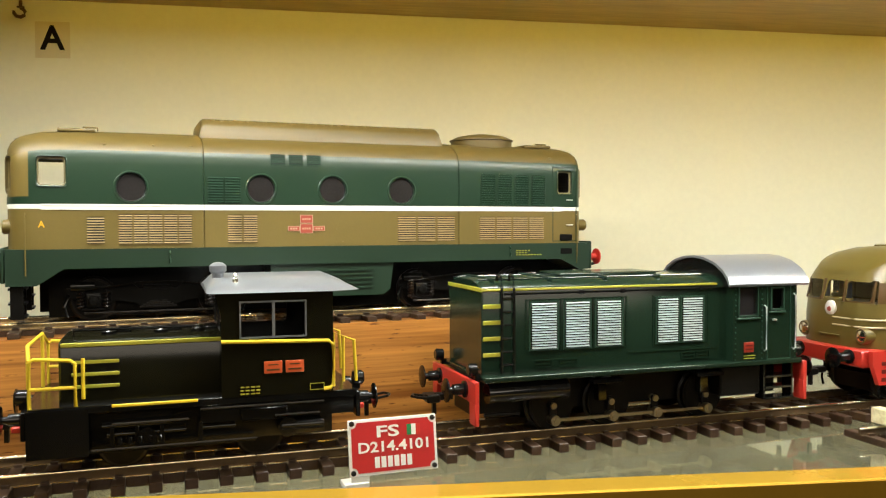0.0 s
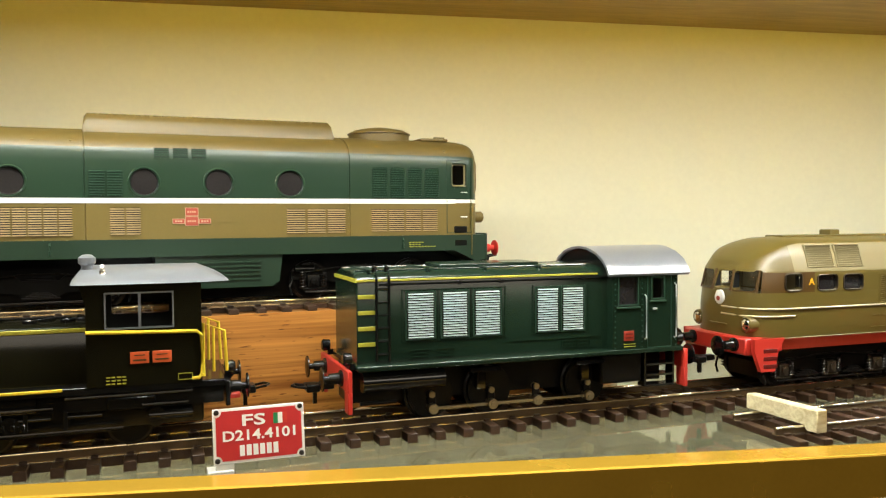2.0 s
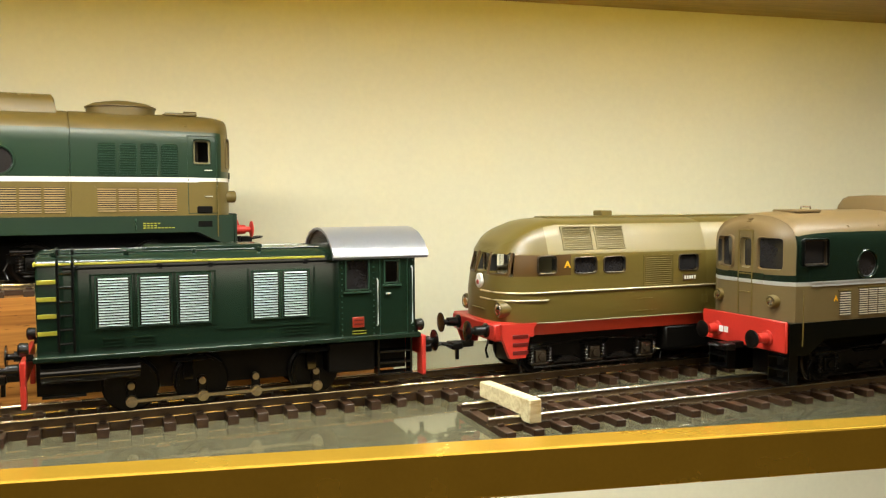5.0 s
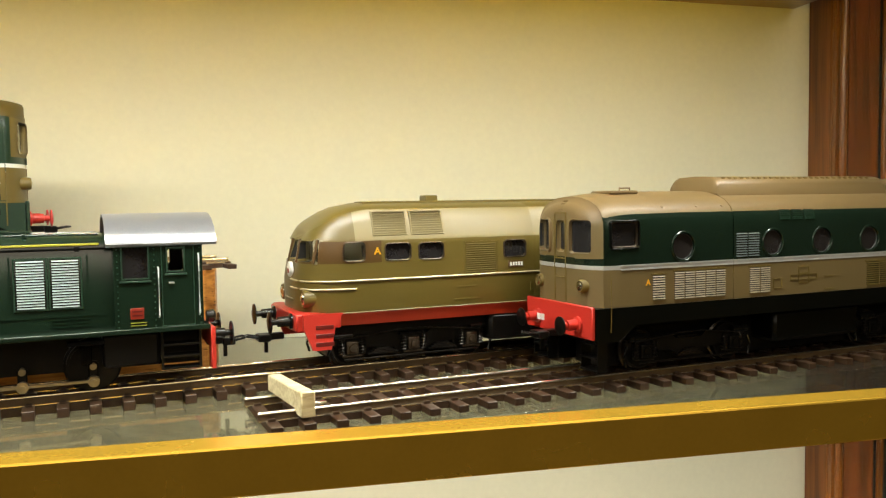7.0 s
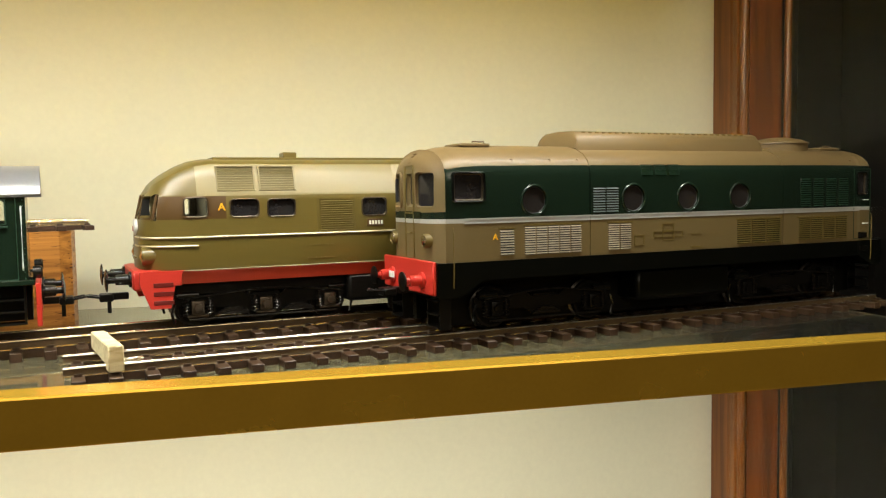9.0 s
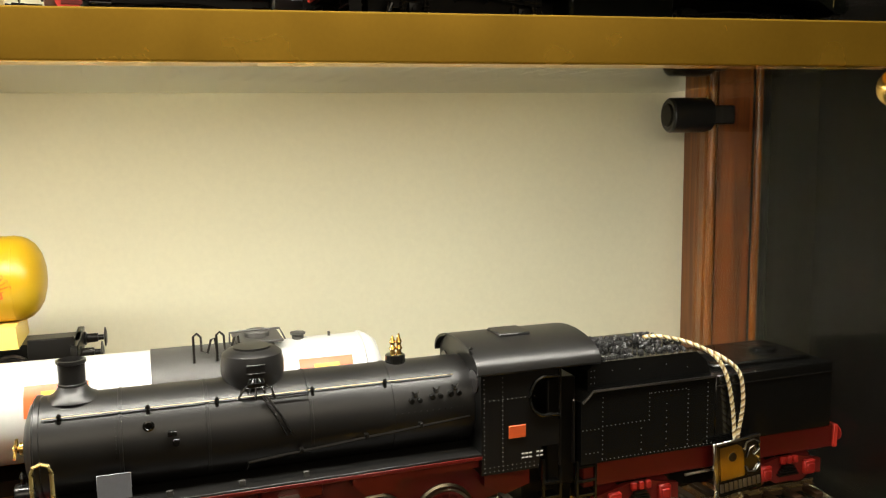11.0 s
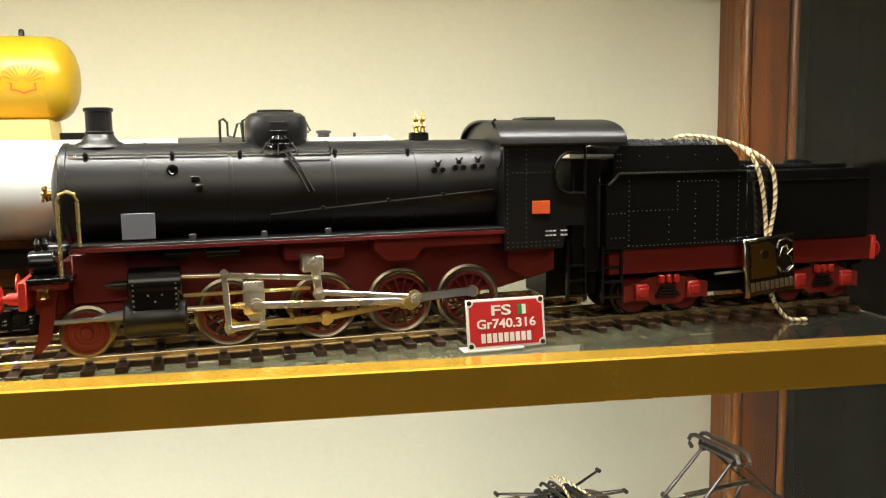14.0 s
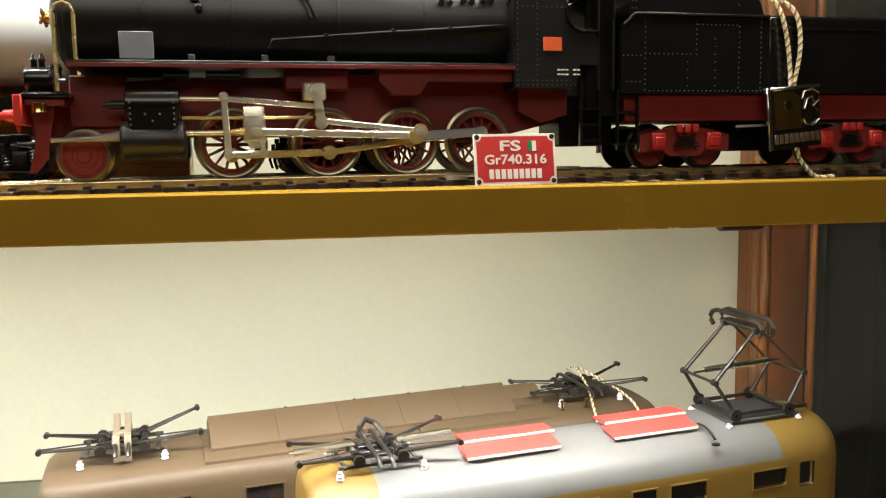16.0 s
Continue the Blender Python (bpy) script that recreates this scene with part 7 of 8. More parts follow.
# ---- tank wagons ----
def silver_wagon(m):
    e = thing("tank_wagon", m, "silver tank wagon with a dark grey middle band", "model wagon")
    bm = bmesh.new()
    lathe(bm, [(0.4, -330), (14, -328), (22, -322), (25.6, -312), (26, -304), (26, -62), (25.4, -58), (22.5, -54), (14, -51), (0.4, -50)], (0, 0, 74), "x", 44)
    part("tank", bm, "tank_silver", e)
    bm = bmesh.new()
    lathe(bm, [(26.0, -178), (26.5, -177.6), (26.5, -112.4), (26.0, -112)], (0, 0, 74), "x", 44)
    part("band", bm, "tank_grey", e, "dark grey middle band of the tank")
    bm = bmesh.new()
    lathe(bm, [(26.0, -63), (26.9, -62.6), (26.9, -61), (26.0, -60.6)], (0, 0, 74), "x", 44)
    part("tank_hoop", bm, "tank_silver", e)
    bm = bmesh.new()
    for s in (-152, -140):
        tube(bm, [(s - 4, -16, 95), (s - 4, -14, 109), (s - 2, -12, 110), (s, -12, 108), (s, -15, 101), (s + 3, -16, 100), (s + 5, -16, 107), (s + 7, -16, 108), (s + 8, -18, 96)], 0.7, 6)
    part("ladder_rail", bm, "dark_metal", e)
    bm = bmesh.new()
    cube(bm, -134, -108, -14, 14, 102, 103.6, 0.4)
    lathe(bm, [(7, 98), (7, 106), (6, 107), (0.4, 107.2)], (-121, 0, 0), "z", 20)
    tube(bm, [(-137, -12, 103), (-137, -12, 109), (-130, -12, 109.5), (-110, -12, 109.5), (-107, -12, 103)], 0.6, 6)
    part("manway", bm, "tank_grey", e)
    bm = bmesh.new()
    lathe(bm, [(3.4, 99), (3.4, 102), (4.4, 102.4), (4.4, 103.6), (0.4, 104)], (-98, 0, 0), "z", 14)
    rod(bm, (-80, 0, 99), (-80, 0, 102.4), 0.8)
    part("vent", bm, "tank_grey", e)

    def wrapped(s0, s1, a0, a1, rad, name, mat, lab=""):
        bm = bmesh.new()
        n = 10
        rings = []
        for k in range(n + 1):
            a = radians(a0 + (a1 - a0) * k / n)
            rings.append([Vector((s, -r * math.cos(a), 74 + r * math.sin(a))) for s, r in ((s0, rad), (s1, rad), (s1, rad - 0.5), (s0, rad - 0.5))])
        loft(bm, rings)
        return part(name, bm, mat, e, lab)
    for s0 in (-101, -238):
        wrapped(s0, s0 + 30, 8, 44, 26.25, "emblem_panel", "emblem_red", "orange red emblem panel")
        wrapped(s0 + 8, s0 + 22, 14, 36, 26.5, "emblem_shape", "emblem_yellow")
    bm = bmesh.new()
    cube(bm, -338, -42, -12, 12, 34, 42)
    for s in (-290, -230, -150, -90):
        prism(bm, [(-22, 48), (-22, 42), (22, 42), (22, 48), (16, 58), (-16, 58)], s - 4, s + 4, "x")
    cube(bm, -338, -336, -30, 30, 30, 42, 0.4)
    cube(bm, -44, -42, -30, 30, 30, 42, 0.4)
    part("chassis", bm, "under", e)
    for x, sg in ((-338, -1), (-42, 1)):
        buffers(e, x, sg, 34, "under")
    bogie(e, -280, 42, 10.5)
    bogie(e, -100, 42, 10.5)


silver_wagon(LINE_T)


def yellow_wagon(m):
    e = thing("tank_wagon", m, "golden yellow tank wagon with a red fan emblem", "model wagon")
    Z, R = 63.5, 24.6
    bm = bmesh.new()
    lathe(bm, [(0.4, -400), (14, -398), (21, -392), (R, -380), (R, -246), (R - 0.5, -242.5), (22.6, -239), (19.5, -235.4), (14.5, -232.4), (8, -230.6), (0.4, -230)], (0, 0, Z), "x", 44)
    part("tank", bm, "tank_yellow", e)
    bm = bmesh.new()
    lathe(bm, [(R, -246.6), (R + 0.12, -246.3), (R + 0.12, -245.8), (R, -245.5)], (0, 0, Z), "x", 44)
    part("weld_seam", bm, "tank_yellow", e)

    def curved(poly, name, mat, rad=R + 0.22):
        bm = bmesh.new()
        front, back = [], []
        for u, v in poly:
            a = v / R
            front.append(bm.verts.new((u, -rad * math.cos(a), Z + rad * math.sin(a))))
            back.append(bm.verts.new((u, -(rad - 0.4) * math.cos(a), Z + (rad - 0.4) * math.sin(a))))
        n = len(poly)
        bm.faces.new(front), bm.faces.new(list(reversed(back)))
        for k in range(n):
            bm.faces.new((front[k], back[k], back[(k + 1) % n], front[(k + 1) % n]))
        return part(name, bm, mat, e)
    c = -257.0
    for k in range(11):
        a0, a1 = radians(14 + 14.4 * k), radians(18.5 + 14.4 * k)
        ro = 9.6
        curved([(c + 2.2 * math.cos(a0) * 1.2, -4 + 2.2 * math.sin(a0)), (c + ro * math.cos(a0), -4 + ro * math.sin(a0) * 1.05), (c + (ro + 1) * math.cos((a0 + a1) / 2), -4 + (ro + 1) * math.sin((a0 + a1) / 2) * 1.05), (c + ro * math.cos(a1), -4 + ro * math.sin(a1) * 1.05), (c + 2.2 * math.cos(a1) * 1.2, -4 + 2.2 * math.sin(a1))], "emblem_ray", "emblem_red")
    for k in range(9):
        a0, a1 = radians(4 + 19.2 * k), radians(4 + 19.2 * (k + 1))
        m_, q = (a0 + a1) / 2, 10.4
        curved([(c + q * math.cos(a0), -4 + q * math.sin(a0)), (c + (q + 1.5) * math.cos(m_), -4 + (q + 1.5) * math.sin(m_)), (c + q * math.cos(a1), -4 + q * math.sin(a1)), (c + (q + 0.8) * math.cos(m_), -4 + (q + 0.8) * math.sin(m_))], "emblem_rim", "emblem_red")
    curved([(c - 8.6, -3.6), (c - 6.4, -4.4), (c - 6.8, -8), (c - 3, -8.6), (c, -10), (c + 3, -8.6), (c + 6.8, -8), (c + 6.4, -4.4), (c + 8.6, -3.6), (c + 5.4, -4.0), (c + 5.9, -7.2), (c + 2.8, -7.8), (c, -9), (c - 2.8, -7.8), (c - 5.9, -7.2), (c - 5.4, -4.0)], "emblem_base", "emblem_red")
    curved([(-300, -7), (-275, -7), (-275, -3), (-300, -3)], "emblem_bar", "emblem_red")
    bm = bmesh.new()
    prism(bm, [(-300, 27), (-300, 39.5), (-245.5, 39.5), (-244.5, 27)], -18, 18)
    for v in bm.verts:
        v.co.y *= 1.28
    part("saddle", bm, "block_yellow", e, "pale yellow block under the tank")
    bm = bmesh.new()
    cube(bm, -410, -214, -13, 13, 18, 27)
    cube(bm, -218, -214, -29, 29, 15, 27, 0.5)
    cube(bm, -240, -216, -26, -20, 20, 32, 0.6)
    part("chassis", bm, "under", e)
    buffers(e, -214, 1, 21, "under", length=13)
    coupler(e, -214, 1, 12)
    for s in (-350, -250):
        wheel(e, s, 10.5)
    for s, r in ((-260, 1.6), (-276, 4.6)):
        bm = bmesh.new()
        lathe(bm, [(r, Z + R - 0.6), (r, Z + R + 3), (r * 0.7, Z + R + 3.8), (0.3, Z + R + 4)], (s, 0, 0), "z", 14)
        part("valve", bm, "under", e)


yellow_wagon(LINE_Y)


# ---- two electric locomotives on the lowest shelf ----
LINE_W = on_line((0.649, 0.140), 12.7, 5, -493.5)
LINE_F = on_line((0.719, 0.076), 12.0, 0, -493.5)
track(LINE_W, -300, 140, "model railway track under the brown electric locomotive")
track(LINE_F, -235, 145, "model railway track under the grey-roofed electric locomotive")


def insulator(parent, x, y, z, h=4.6):
    bm = bmesh.new()
    lathe(bm, [(1.0, 0), (1.9, 0.2), (1.9, 0.9), (1.2, 1.3), (1.2, 1.7), (1.9, 2.1), (1.9, 2.9), (1.2, 3.3), (1.2, h), (0.1, h)], (x, y, z), "z", 14)
    part("insulator", bm, "insulator", parent, "white ribbed insulator")


def folded_pantograph(parent, s, z, flip=1, hoop=False):
    bm = bmesh.new()
    for y in (-13, 13):
        cube(bm, s - 21, s + 21, y - 1, y + 1, z + 4.4, z + 6.0, 0.2)
    for x in (-18, 18):
        cube(bm, s + x - 1, s + x + 1, -15, 15, z + 4.5, z + 5.8, 0.2)
    base = part("pantograph", bm, "panto_metal", parent, "blackened metal pantograph folded down")
    for x in (-21, 21):
        for y in (-16, 16):
            insulator(base, s + x, y, z)
    for x, y, k in ((-1, 1, 0.0), (-1, -1, 1.2), (1, 1, 4.0), (1, -1, 1.8)):
        bm = bmesh.new()
        p, q = Vector((s + x * 10, y * 8, z + 8)), Vector((s + x * 40, y * 17 + 2, z + 9.5 + k * flip))
        rod(bm, p, q, 1.05, 0.85, seg=8)
        rod(bm, p + Vector((0, -y * 2.2, 2.2)), q + Vector((0, -y * 0.9, 0.8)), 0.45, seg=6)
        rod(bm, q + Vector((0, -1.9, 0)), q + Vector((0, 1.9, 0)), 1.5, seg=10)
        part("arm", bm, "panto_metal", base)
    for x in (-11, 11):
        bm = bmesh.new()
        rod(bm, (s + x, -14, z + 7.6), (s + x, 14, z + 7.6), 1.5, seg=10)
        for y in (-14, -8, 8, 14):
            rod(bm, (s + x, y - 1.0, z + 7.6), (s + x, y + 1.0, z + 7.6), 2.9, seg=12)
        part("axle", bm, "panto_metal", base)
    for y in (-10.5, 10.5):
        bm = bmesh.new()
        coil(bm, (s - 9, y, z + 9), (s + 9, y, z + 9), 1.35, 16)
        part("spring", bm, "panto_metal", base)
    bm = bmesh.new()
    for x in (-3.2, 3.2):
        tube(bm, [(s + x, -25, z + 7), (s + x, -23, z + 9.6), (s + x, -19, z + 10.6), (s + x, 19, z + 10.6), (s + x, 23, z + 9.6), (s + x, 25, z + 7)], 1.1, 8)
    for y in (-15, 15):
        cube(bm, s - 4, s + 4, y - 1.0, y + 1.0, z + 9.4, z + 10.8, 0.3)
    part("contact_bow", bm, "panto_metal", base)
    bm = bmesh.new()
    for x0, x1, y in ((-9, 8, -4), (-8, 9, 4)):
        cube(bm, s + x0, s + x1, y - 2.2, y + 2.2, z + 5.6, z + 9.2, 0.5)
    part("cylinder_block", bm, "black", base)
    for x0, x1 in ((-40, -10), (12, 42)) if hoop else ():
        bm = bmesh.new()
        coil(bm, (s + x0, 3, z + 10), (s + x1, 5, z + 10), 1.9, 30, 0.42)
        rod(bm, (s + x0 - 2, 3, z + 10), (s + x1 + 2, 5, z + 10), 0.8, seg=8)
        part("long_spring", bm, "chrome", base, "long bright coil spring")
    if hoop:
        bm = bmesh.new()
        tube(bm, [(s - 3, 18, z + 8), (s - 3, 19, z + 14), (s, 20, z + 17), (s + 5, 19, z + 15), (s + 9, 12, z + 10)], 1.7, 8)
        part("bow_end", bm, "panto_metal", base)
    return base


def loco_shell(half, H, s0, s1, round_end):
    """Rings of a long body whose ends are drawn in and rounded."""
    prof = [(round_end, 0.70, 0.80), (round_end * 0.93, 0.82, 0.90), (round_end * 0.75, 0.92, 0.96), (round_end * 0.4, 0.985, 0.992), (0, 1.0, 1.0)]
    st = [(s0 - d, k, g) for d, k, g in prof] + [(s1 + d, k, g) for d, k, g in reversed(prof)]
    rings = []
    for s, k, g in st:
        pts = [(y, z if z < 60 else 60 + (z - 60) * g) for y, z in half]
        rings.append([Vector((s, -H * k * y, z)) for y, z in pts] + [Vector((s, H * k * y, z)) for y, z in reversed(pts[:-1])])
    return rings


def chassis(e, s0, s1, mid, beam):
    bm = bmesh.new()
    cube(bm, s0 + 8, s1 - 8, -22, 22, 16, 27, 1)
    part("underframe", bm, "under", e)
    for x in (s0 + 52, s1 - 52):
        bogie(e, x, 54, 11.5)
    for x, sg in ((s0, -1), (s1, 1)):
        bm = bmesh.new()
        cube(bm, min(x, x - 2 * sg), max(x, x - 2 * sg), -31, 31, 20, 33, 0.5)
        part("buffer_beam", bm, beam, e, "red buffer beam")
        buffers(e, x, sg, 26, "red", headmat="under")
        coupler(e, x, sg, 20)


def windows(e, spots, H, frame_mat):
    for s, w, z0, z1 in spots:
        bm = bmesh.new()
        ring_frame(bm, s - w / 2, s + w / 2, z0, z1, -H - 0.5, -H + 0.8, 0.8)
        f = part("side_window", bm, frame_mat, e)
        bm = bmesh.new()
        cube(bm, s - w / 2 + 0.4, s + w / 2 - 0.4, -H + 1.2, -H + 1.9, z0 + 0.4, z1 - 0.4)
        part("pane", bm, "pane", f)


def brown_electric(m):
    e = thing("electric_locomotive", m, "matt brown electric locomotive with stepped roof and folded pantographs", "model locomotive", "electric locomotives")
    H = 33.0
    half = [(1, 27), (1, 50), (1, 71), (0.985, 74.5), (0.94, 77.5), (0.86, 79.6), (0.6, 81.6), (0.3, 82.4), (0, 82.6)]
    bm = bmesh.new()
    loft(bm, loco_shell(half, H, -250, 88, 12), True)
    spots = [(-247.0 + 48 * k, 20, 57, 66.5) for k in range(8)]
    spots = [(s if s > -240 else -238, w, a, b) for s, w, a, b in spots if s < 80]
    cut = bmesh.new()
    for s, w, z0, z1 in spots:
        cube(cut, s - w / 2, s + w / 2, -40, -H + 2.4, z0, z1, 0.8, m=1)
    bm = carve(bm, cut)
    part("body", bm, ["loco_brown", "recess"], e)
    windows(e, spots, H, "loco_brown")
    # raised roof in two steps, each made of plates with a narrow seam between
    edges = [-177, -140, -104, -67, -31, 4]
    for a, b in zip(edges, edges[1:]):
        bm = bmesh.new()
        prism(bm, [(-18.4, 82.0), (-18.4, 85.3), (-17.6, 86.0), (2.5, 96.2), (4.5, 96.6), (6.5, 96.2), (24, 87.0), (24, 82.0)], a + 0.1, b - 0.1, "x")
        part("roof_panel", bm, "loco_brown", e, "sloping brown roof panel")
    bm = bmesh.new()
    prism(bm, [(-28, 78), (-27.6, 81.8), (-26, 82.6), (-18, 84.4), (22, 84.4), (27, 82.6), (28, 78)], -60, 27, "x")
    part("lower_panel", bm, "loco_brown", e)
    bm = bmesh.new()
    prism(bm, [(-27.6, 78), (-27.2, 81.4), (-25.6, 82.2), (-18, 83.8), (22, 83.8), (27, 82.2), (27.6, 78)], -181, -60.6, "x")
    part("lower_panel", bm, "loco_brown", e)
    bm = bmesh.new()
    prism(bm, [(-8, 82), (-7.4, 88.6), (0, 93.0), (5, 94.4), (9, 93), (16, 88), (17, 82)], 4.3, 27, "x")
    part("hatch", bm, "loco_brown", e)
    for s in (-133, -92, -58, -22):
        bm = bmesh.new()
        lathe(bm, [(0.9, -0.6), (0.9, 0.5), (0.2, 0.9)], (s, 4.5, 96.6), "z", 10)
        part("lifting_eye", bm, "loco_brown", e)
    folded_pantograph(e, 57, 82.5, 1)
    folded_pantograph(e, -222, 82.5, 1.6)
    for s, y in ((34, -21), (50, -22)):
        bm = bmesh.new()
        lathe(bm, [(1.5, 0), (1.5, 0.9), (0.6, 1.3), (0.6, 4.6), (1.1, 5.0), (1.1, 6.0), (0.1, 6.4)], (s, y, 82.2), "z", 12)
        part("roof_screw", bm, "brass", e, "small brass screw post")
    bm = bmesh.new()
    cube(bm, -250, 88, -H - 0.4, -H + 0.4, 52, 53.2)
    part("waist_moulding", bm, "loco_brown", e)
    chassis(e, -258, 96, -81, "red")


def clip_on_pantograph(m):
    """A tan clip that holds the folded arms down."""
    e = thing("retaining_clip", m, "tan plastic clip wrapped over a folded pantograph", "clip")
    bm = bmesh.new()
    for x0, x1 in ((-4.6, -1.2), (1.2, 4.6)):
        prism(bm, [(-17, 84), (-17, 93), (-14, 97.4), (-8, 98.6), (4, 99.6), (9, 102.4), (11, 102.4), (11, 99), (8, 96.6), (-8, 95.8), (-12.4, 94.8), (-14.6, 92), (-14.6, 84)], -222 + x0, -222 + x1, "x")
    cube(bm, -226.6, -217.4, -16.6, -14.8, 84.2, 87, 0.3)
    cube(bm, -226.6, -217.4, -12, -6, 96.0, 98.4, 0.4)
    part("clip_body", bm, "clip_tan", e)
    bm = bmesh.new()
    for z in (89.0, 91.4):
        cube(bm, -223.0, -221.0, -17.4, -16.0, z, z + 1.5, 0.2)
    part("catch", bm, "panto_metal", e)


def grey_electric(m):
    e = thing("electric_locomotive", m, "ochre electric locomotive with light grey roof and coral boards", "model locomotive", "electric locomotives")
    H = 34.0
    half = [(1, 27), (1, 45), (1, 69.5), (0.992, 72.5), (0.965, 76), (0.90, 80), (0.80, 83.4), (0.64, 86.6), (0.44, 89), (0.22, 90.2), (0, 90.5)]
    bm = bmesh.new()
    rings = loco_shell(half, H, -176, 92, 17)
    k = next(i for i, r in enumerate(rings) if r[0].x > 0)
    for s in (66, 65.6, -160, -160.4):
        rings.insert(k, [Vector((s, v.y, v.z)) for v in rings[5]])
    loft(bm, rings, True)
    for f in bm.faces:
        c = f.calc_center_median()
        f.material_index = 1 if c.z > 72 and -160.2 < c.x < 65.8 else 0
    spots = [(57, 22, 58, 67.5), (5, 22, 58, 67.5), (-22, 14, 58, 67.5), (-60, 22, 58, 67.5), (-98, 14, 58, 67.5), (-145, 22, 58, 67.5)]
    cut = bmesh.new()
    for s, w, z0, z1 in spots + [(82, 10, 55, 69)]:
        cube(cut, s - w / 2, s + w / 2, -40, -H + 2.4, z0, z1, 0.8, m=2)
    for y in (-15, 4):
        cube(cut, 104, 120, y, y + 13, 55, 69, 0.8, m=2)
    bm = carve(bm, cut)
    part("body", bm, ["ochre", "roof_grey", "recess"], e, "ochre body under a light grey roof")
    windows(e, spots, H, "ochre")
    # coral boards in two groups, each resting on white strips
    for s in (-84.5, -1.5):
        for y, z, tilt in ((7.4, 92.0, 4), (-10.6, 91.2, -12)):
            bm = bmesh.new()
            cube(bm, s - 26, s + 26, y - 7.2, y + 7.2, z, z + 1.5, 0.25, m=0)
            for f in bm.faces:
                if f.calc_center_median().y < y - 6.9:
                    f.material_index = 1
            sl = math.tan(radians(tilt))
            for v in bm.verts:
                v.co.z -= (v.co.y - y) * sl * 0.8 if tilt > 0 else (y - v.co.y) * -sl * 0.8
                v.co.x += -2.5 if y < 0 else 2.0
            b = part("roof_board", bm, ["coral", "acrylic"], e, "coral red roof board with a whitish edge")
            for d in (-20, 20):
                bm = bmesh.new()
                cube(bm, s + d - 1.2, s + d + 1.2, y - 6, y + 6, z - 4.5, z + 0.2)
                part("support", bm, "roof_grey", b)
    # raised diamond pantograph
    bm = bmesh.new()
    cube(bm, 42, 90, -17.5, 17.5, 89.8, 91.2, 0.3)
    base = part("pantograph", bm, "tank_grey", e, "raised diamond pantograph of blackened metal")
    for x in (42.5, 89.5):
        for y in (-17.5, 17.5):
            insulator(base, x, y, 86.0, 4.4)
    for y in (-15, 15):
        bm = bmesh.new()
        cube(bm, 45, 97 if y < 0 else 86, y - 0.8, y + 0.8, 93.2, 95.2, 0.2)
        part("base_bar", bm, "panto_metal", base)
    for x, sg in ((47, -1), (83, 1)):
        bm = bmesh.new()
        rod(bm, (x, -16, 95), (x, 16, 95), 1.2, seg=10)
        part("axle", bm, "panto_metal", base)
        for y in (-15.5, 15.5):
            bm = bmesh.new()
            lathe(bm, [(3.6, -0.7), (3.6, 0.7), (1.0, 0.9), (1.0, -0.9), (3.6, -0.7)], (x, y + (1.6 if y > 0 else -1.6), 94.2), "y", 18)
            part("hub_plate", bm, "panto_metal", base)
            j = (34.5 if sg < 0 else 95, y * 0.92, 113.5)
            bm = bmesh.new()
            rod(bm, (x, y, 95), j, 1.25, 1.05, seg=10)
            rod(bm, (j[0], y * 0.92 - 1.6, j[2]), (j[0], y * 0.92 + 1.6, j[2]), 1.9, seg=12)
            part("lower_arm", bm, "panto_metal", base)
            bm = bmesh.new()
            t = (61.5 if sg < 0 else 65.0, y * 0.86, 140.5)
            rod(bm, j, t, 1.25 if sg < 0 else 0.7, 1.0 if sg < 0 else 0.7, seg=10)
            rod(bm, (t[0], t[1] - 1.4, t[2]), (t[0], t[1] + 1.4, t[2]), 2.2, seg=12)
            part("upper_arm", bm, "panto_metal", base)
        bm = bmesh.new()
        xj = 34.5 if sg < 0 else 95
        rod(bm, (xj, -14, 113.5), (xj, 14, 113.5), 0.9, seg=8)
        part("cross_rod", bm, "panto_metal", base)
    bm = bmesh.new()
    rod(bm, (62.5, -14, 140.5), (62.5, 14, 140.5), 1.3, seg=10)
    cube(bm, 59.5, 67.5, -16, 16, 141.2, 142.6, 0.3)
    part("head_plate", bm, "panto_metal", base)
    for x in (58.5, 66.5):
        bm = bmesh.new()
        tube(bm, [(x, -20, 138.5), (x, -22.5, 140.5), (x, -23, 143), (x, -21, 146), (x, -17, 147.4), (x, 17, 147.4), (x, 21, 146), (x, 23, 143), (x, 22.5, 140.5), (x, 20, 138.5)], 1.35, 8)
        part("contact_bow", bm, "panto_metal", base)
    bm = bmesh.new()
    coil(bm, (42, 5, 115.5), (90, 5, 117), 1.5, 34, 0.42)
    rod(bm, (35, 5, 114.5), (94, 5, 117), 0.7, seg=8)
    part("spring", bm, "chrome", base, "bright coil spring across the pantograph")
    bm = bmesh.new()
    tube(bm, [(25.5, -13, 91.2), (24.5, -20, 91.8), (23.5, -27, 90.2), (23, -31, 88.2)], 0.9, 8, 0.6)
    lathe(bm, [(2.2, 0), (2.4, 0.8), (0.2, 1.3)], (22.8, -32.0, 85.4), "z", 14)
    part("roof_lever", bm, "panto_metal", e)
    folded_pantograph(e, -156, 88.5, 1, True)
    chassis(e, -193, 109, -42, "red")


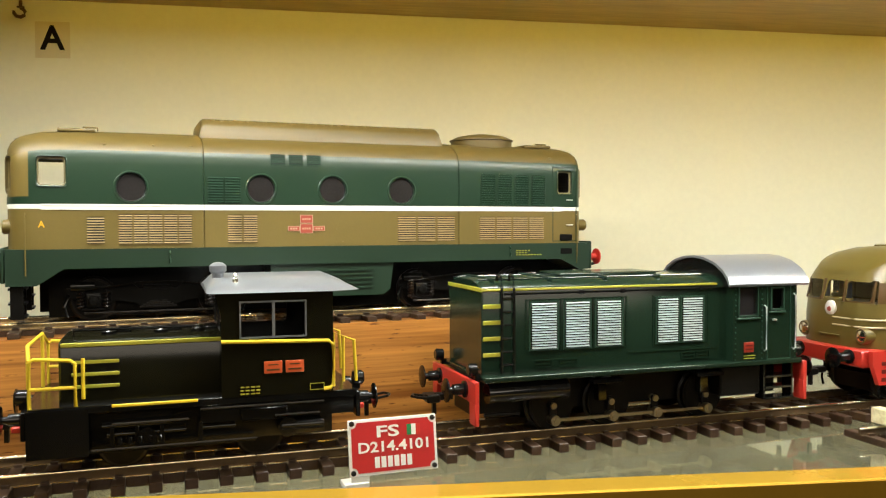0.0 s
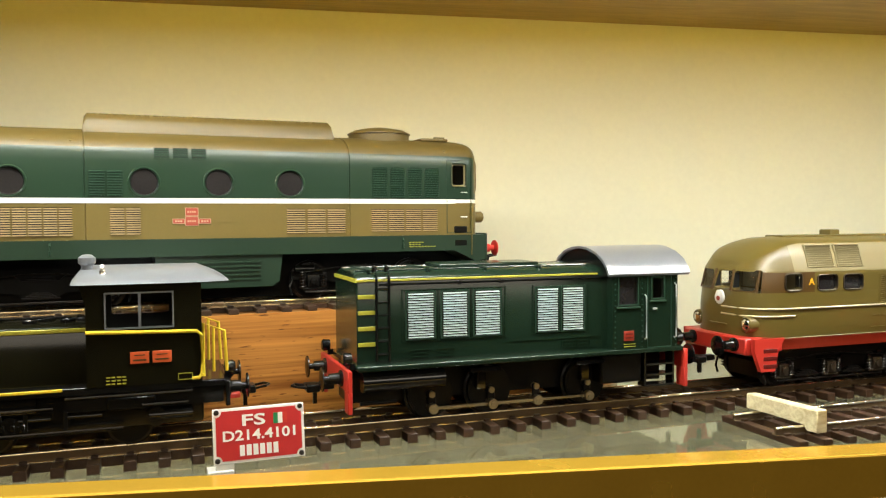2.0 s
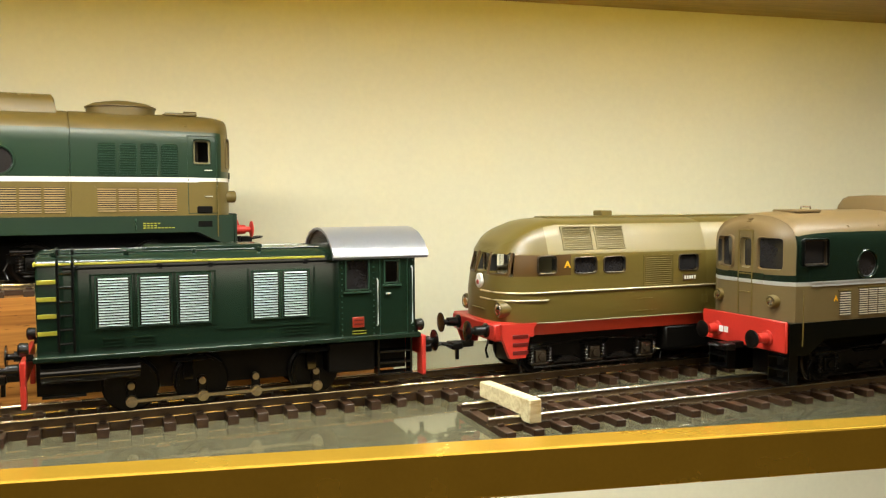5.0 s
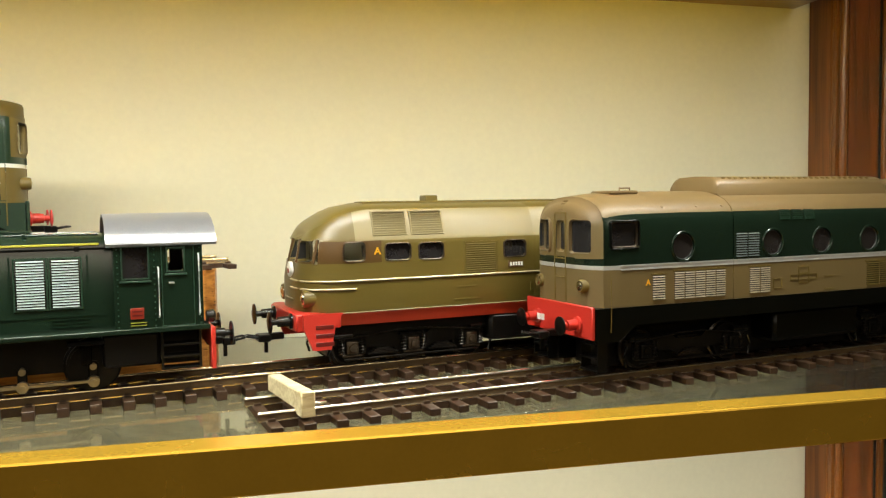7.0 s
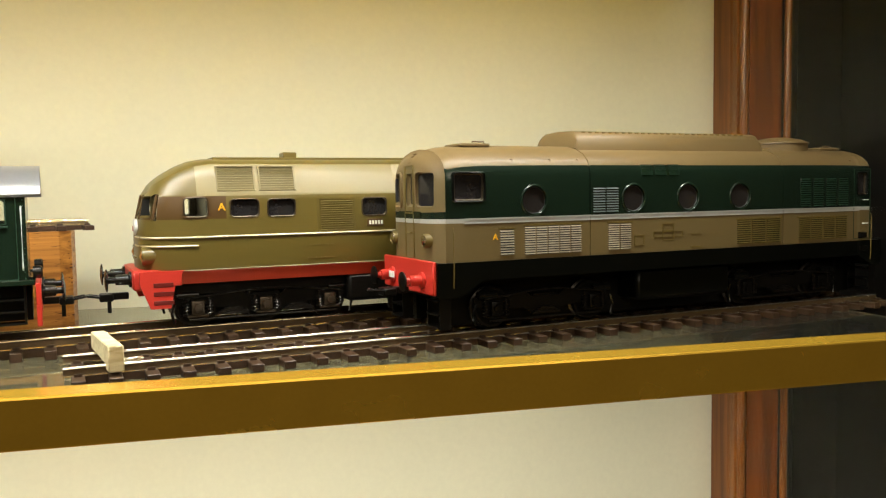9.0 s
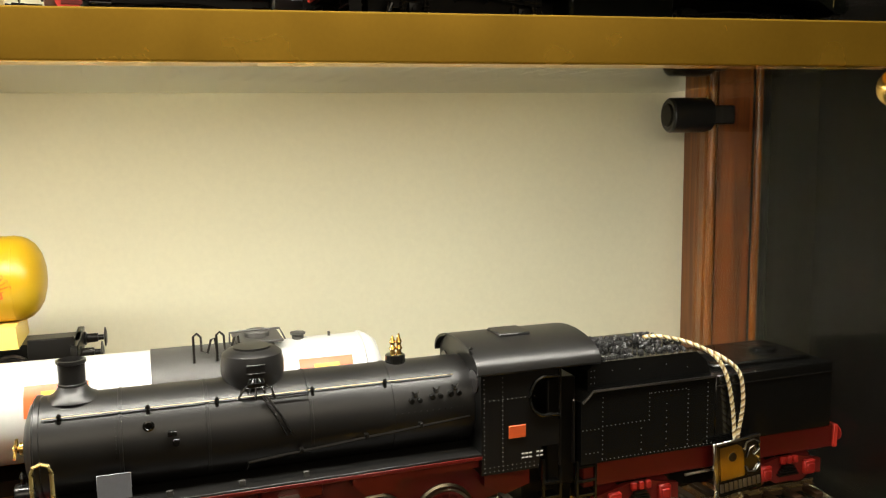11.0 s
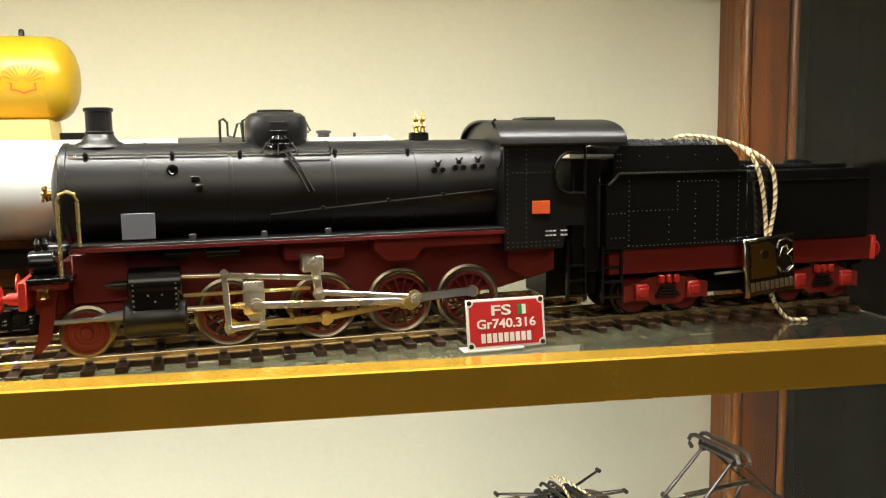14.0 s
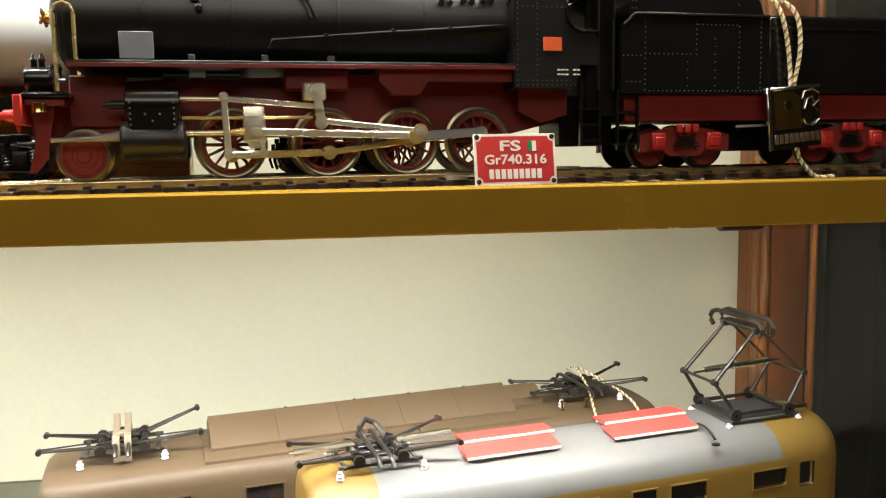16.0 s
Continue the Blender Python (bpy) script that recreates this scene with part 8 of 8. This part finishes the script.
brown_electric(LINE_W)
clip_on_pantograph(LINE_W)
grey_electric(LINE_F)
lace = thing("gold_cord", LINE_W, "twisted gold cord draped over a folded pantograph", "cord")
cord([(60, 22, 95), (61, 14, 99), (59, 4, 97.5), (57, -12, 92), (53, -26, 84.5), (50, -36, 76), (49, -38, 60)], 0.8, lace)
cord([(64, 14, 98), (72, 0, 93), (79, -14, 88), (82, -28, 82), (82, -37, 72), (82, -38, 60)], 0.8, lace)
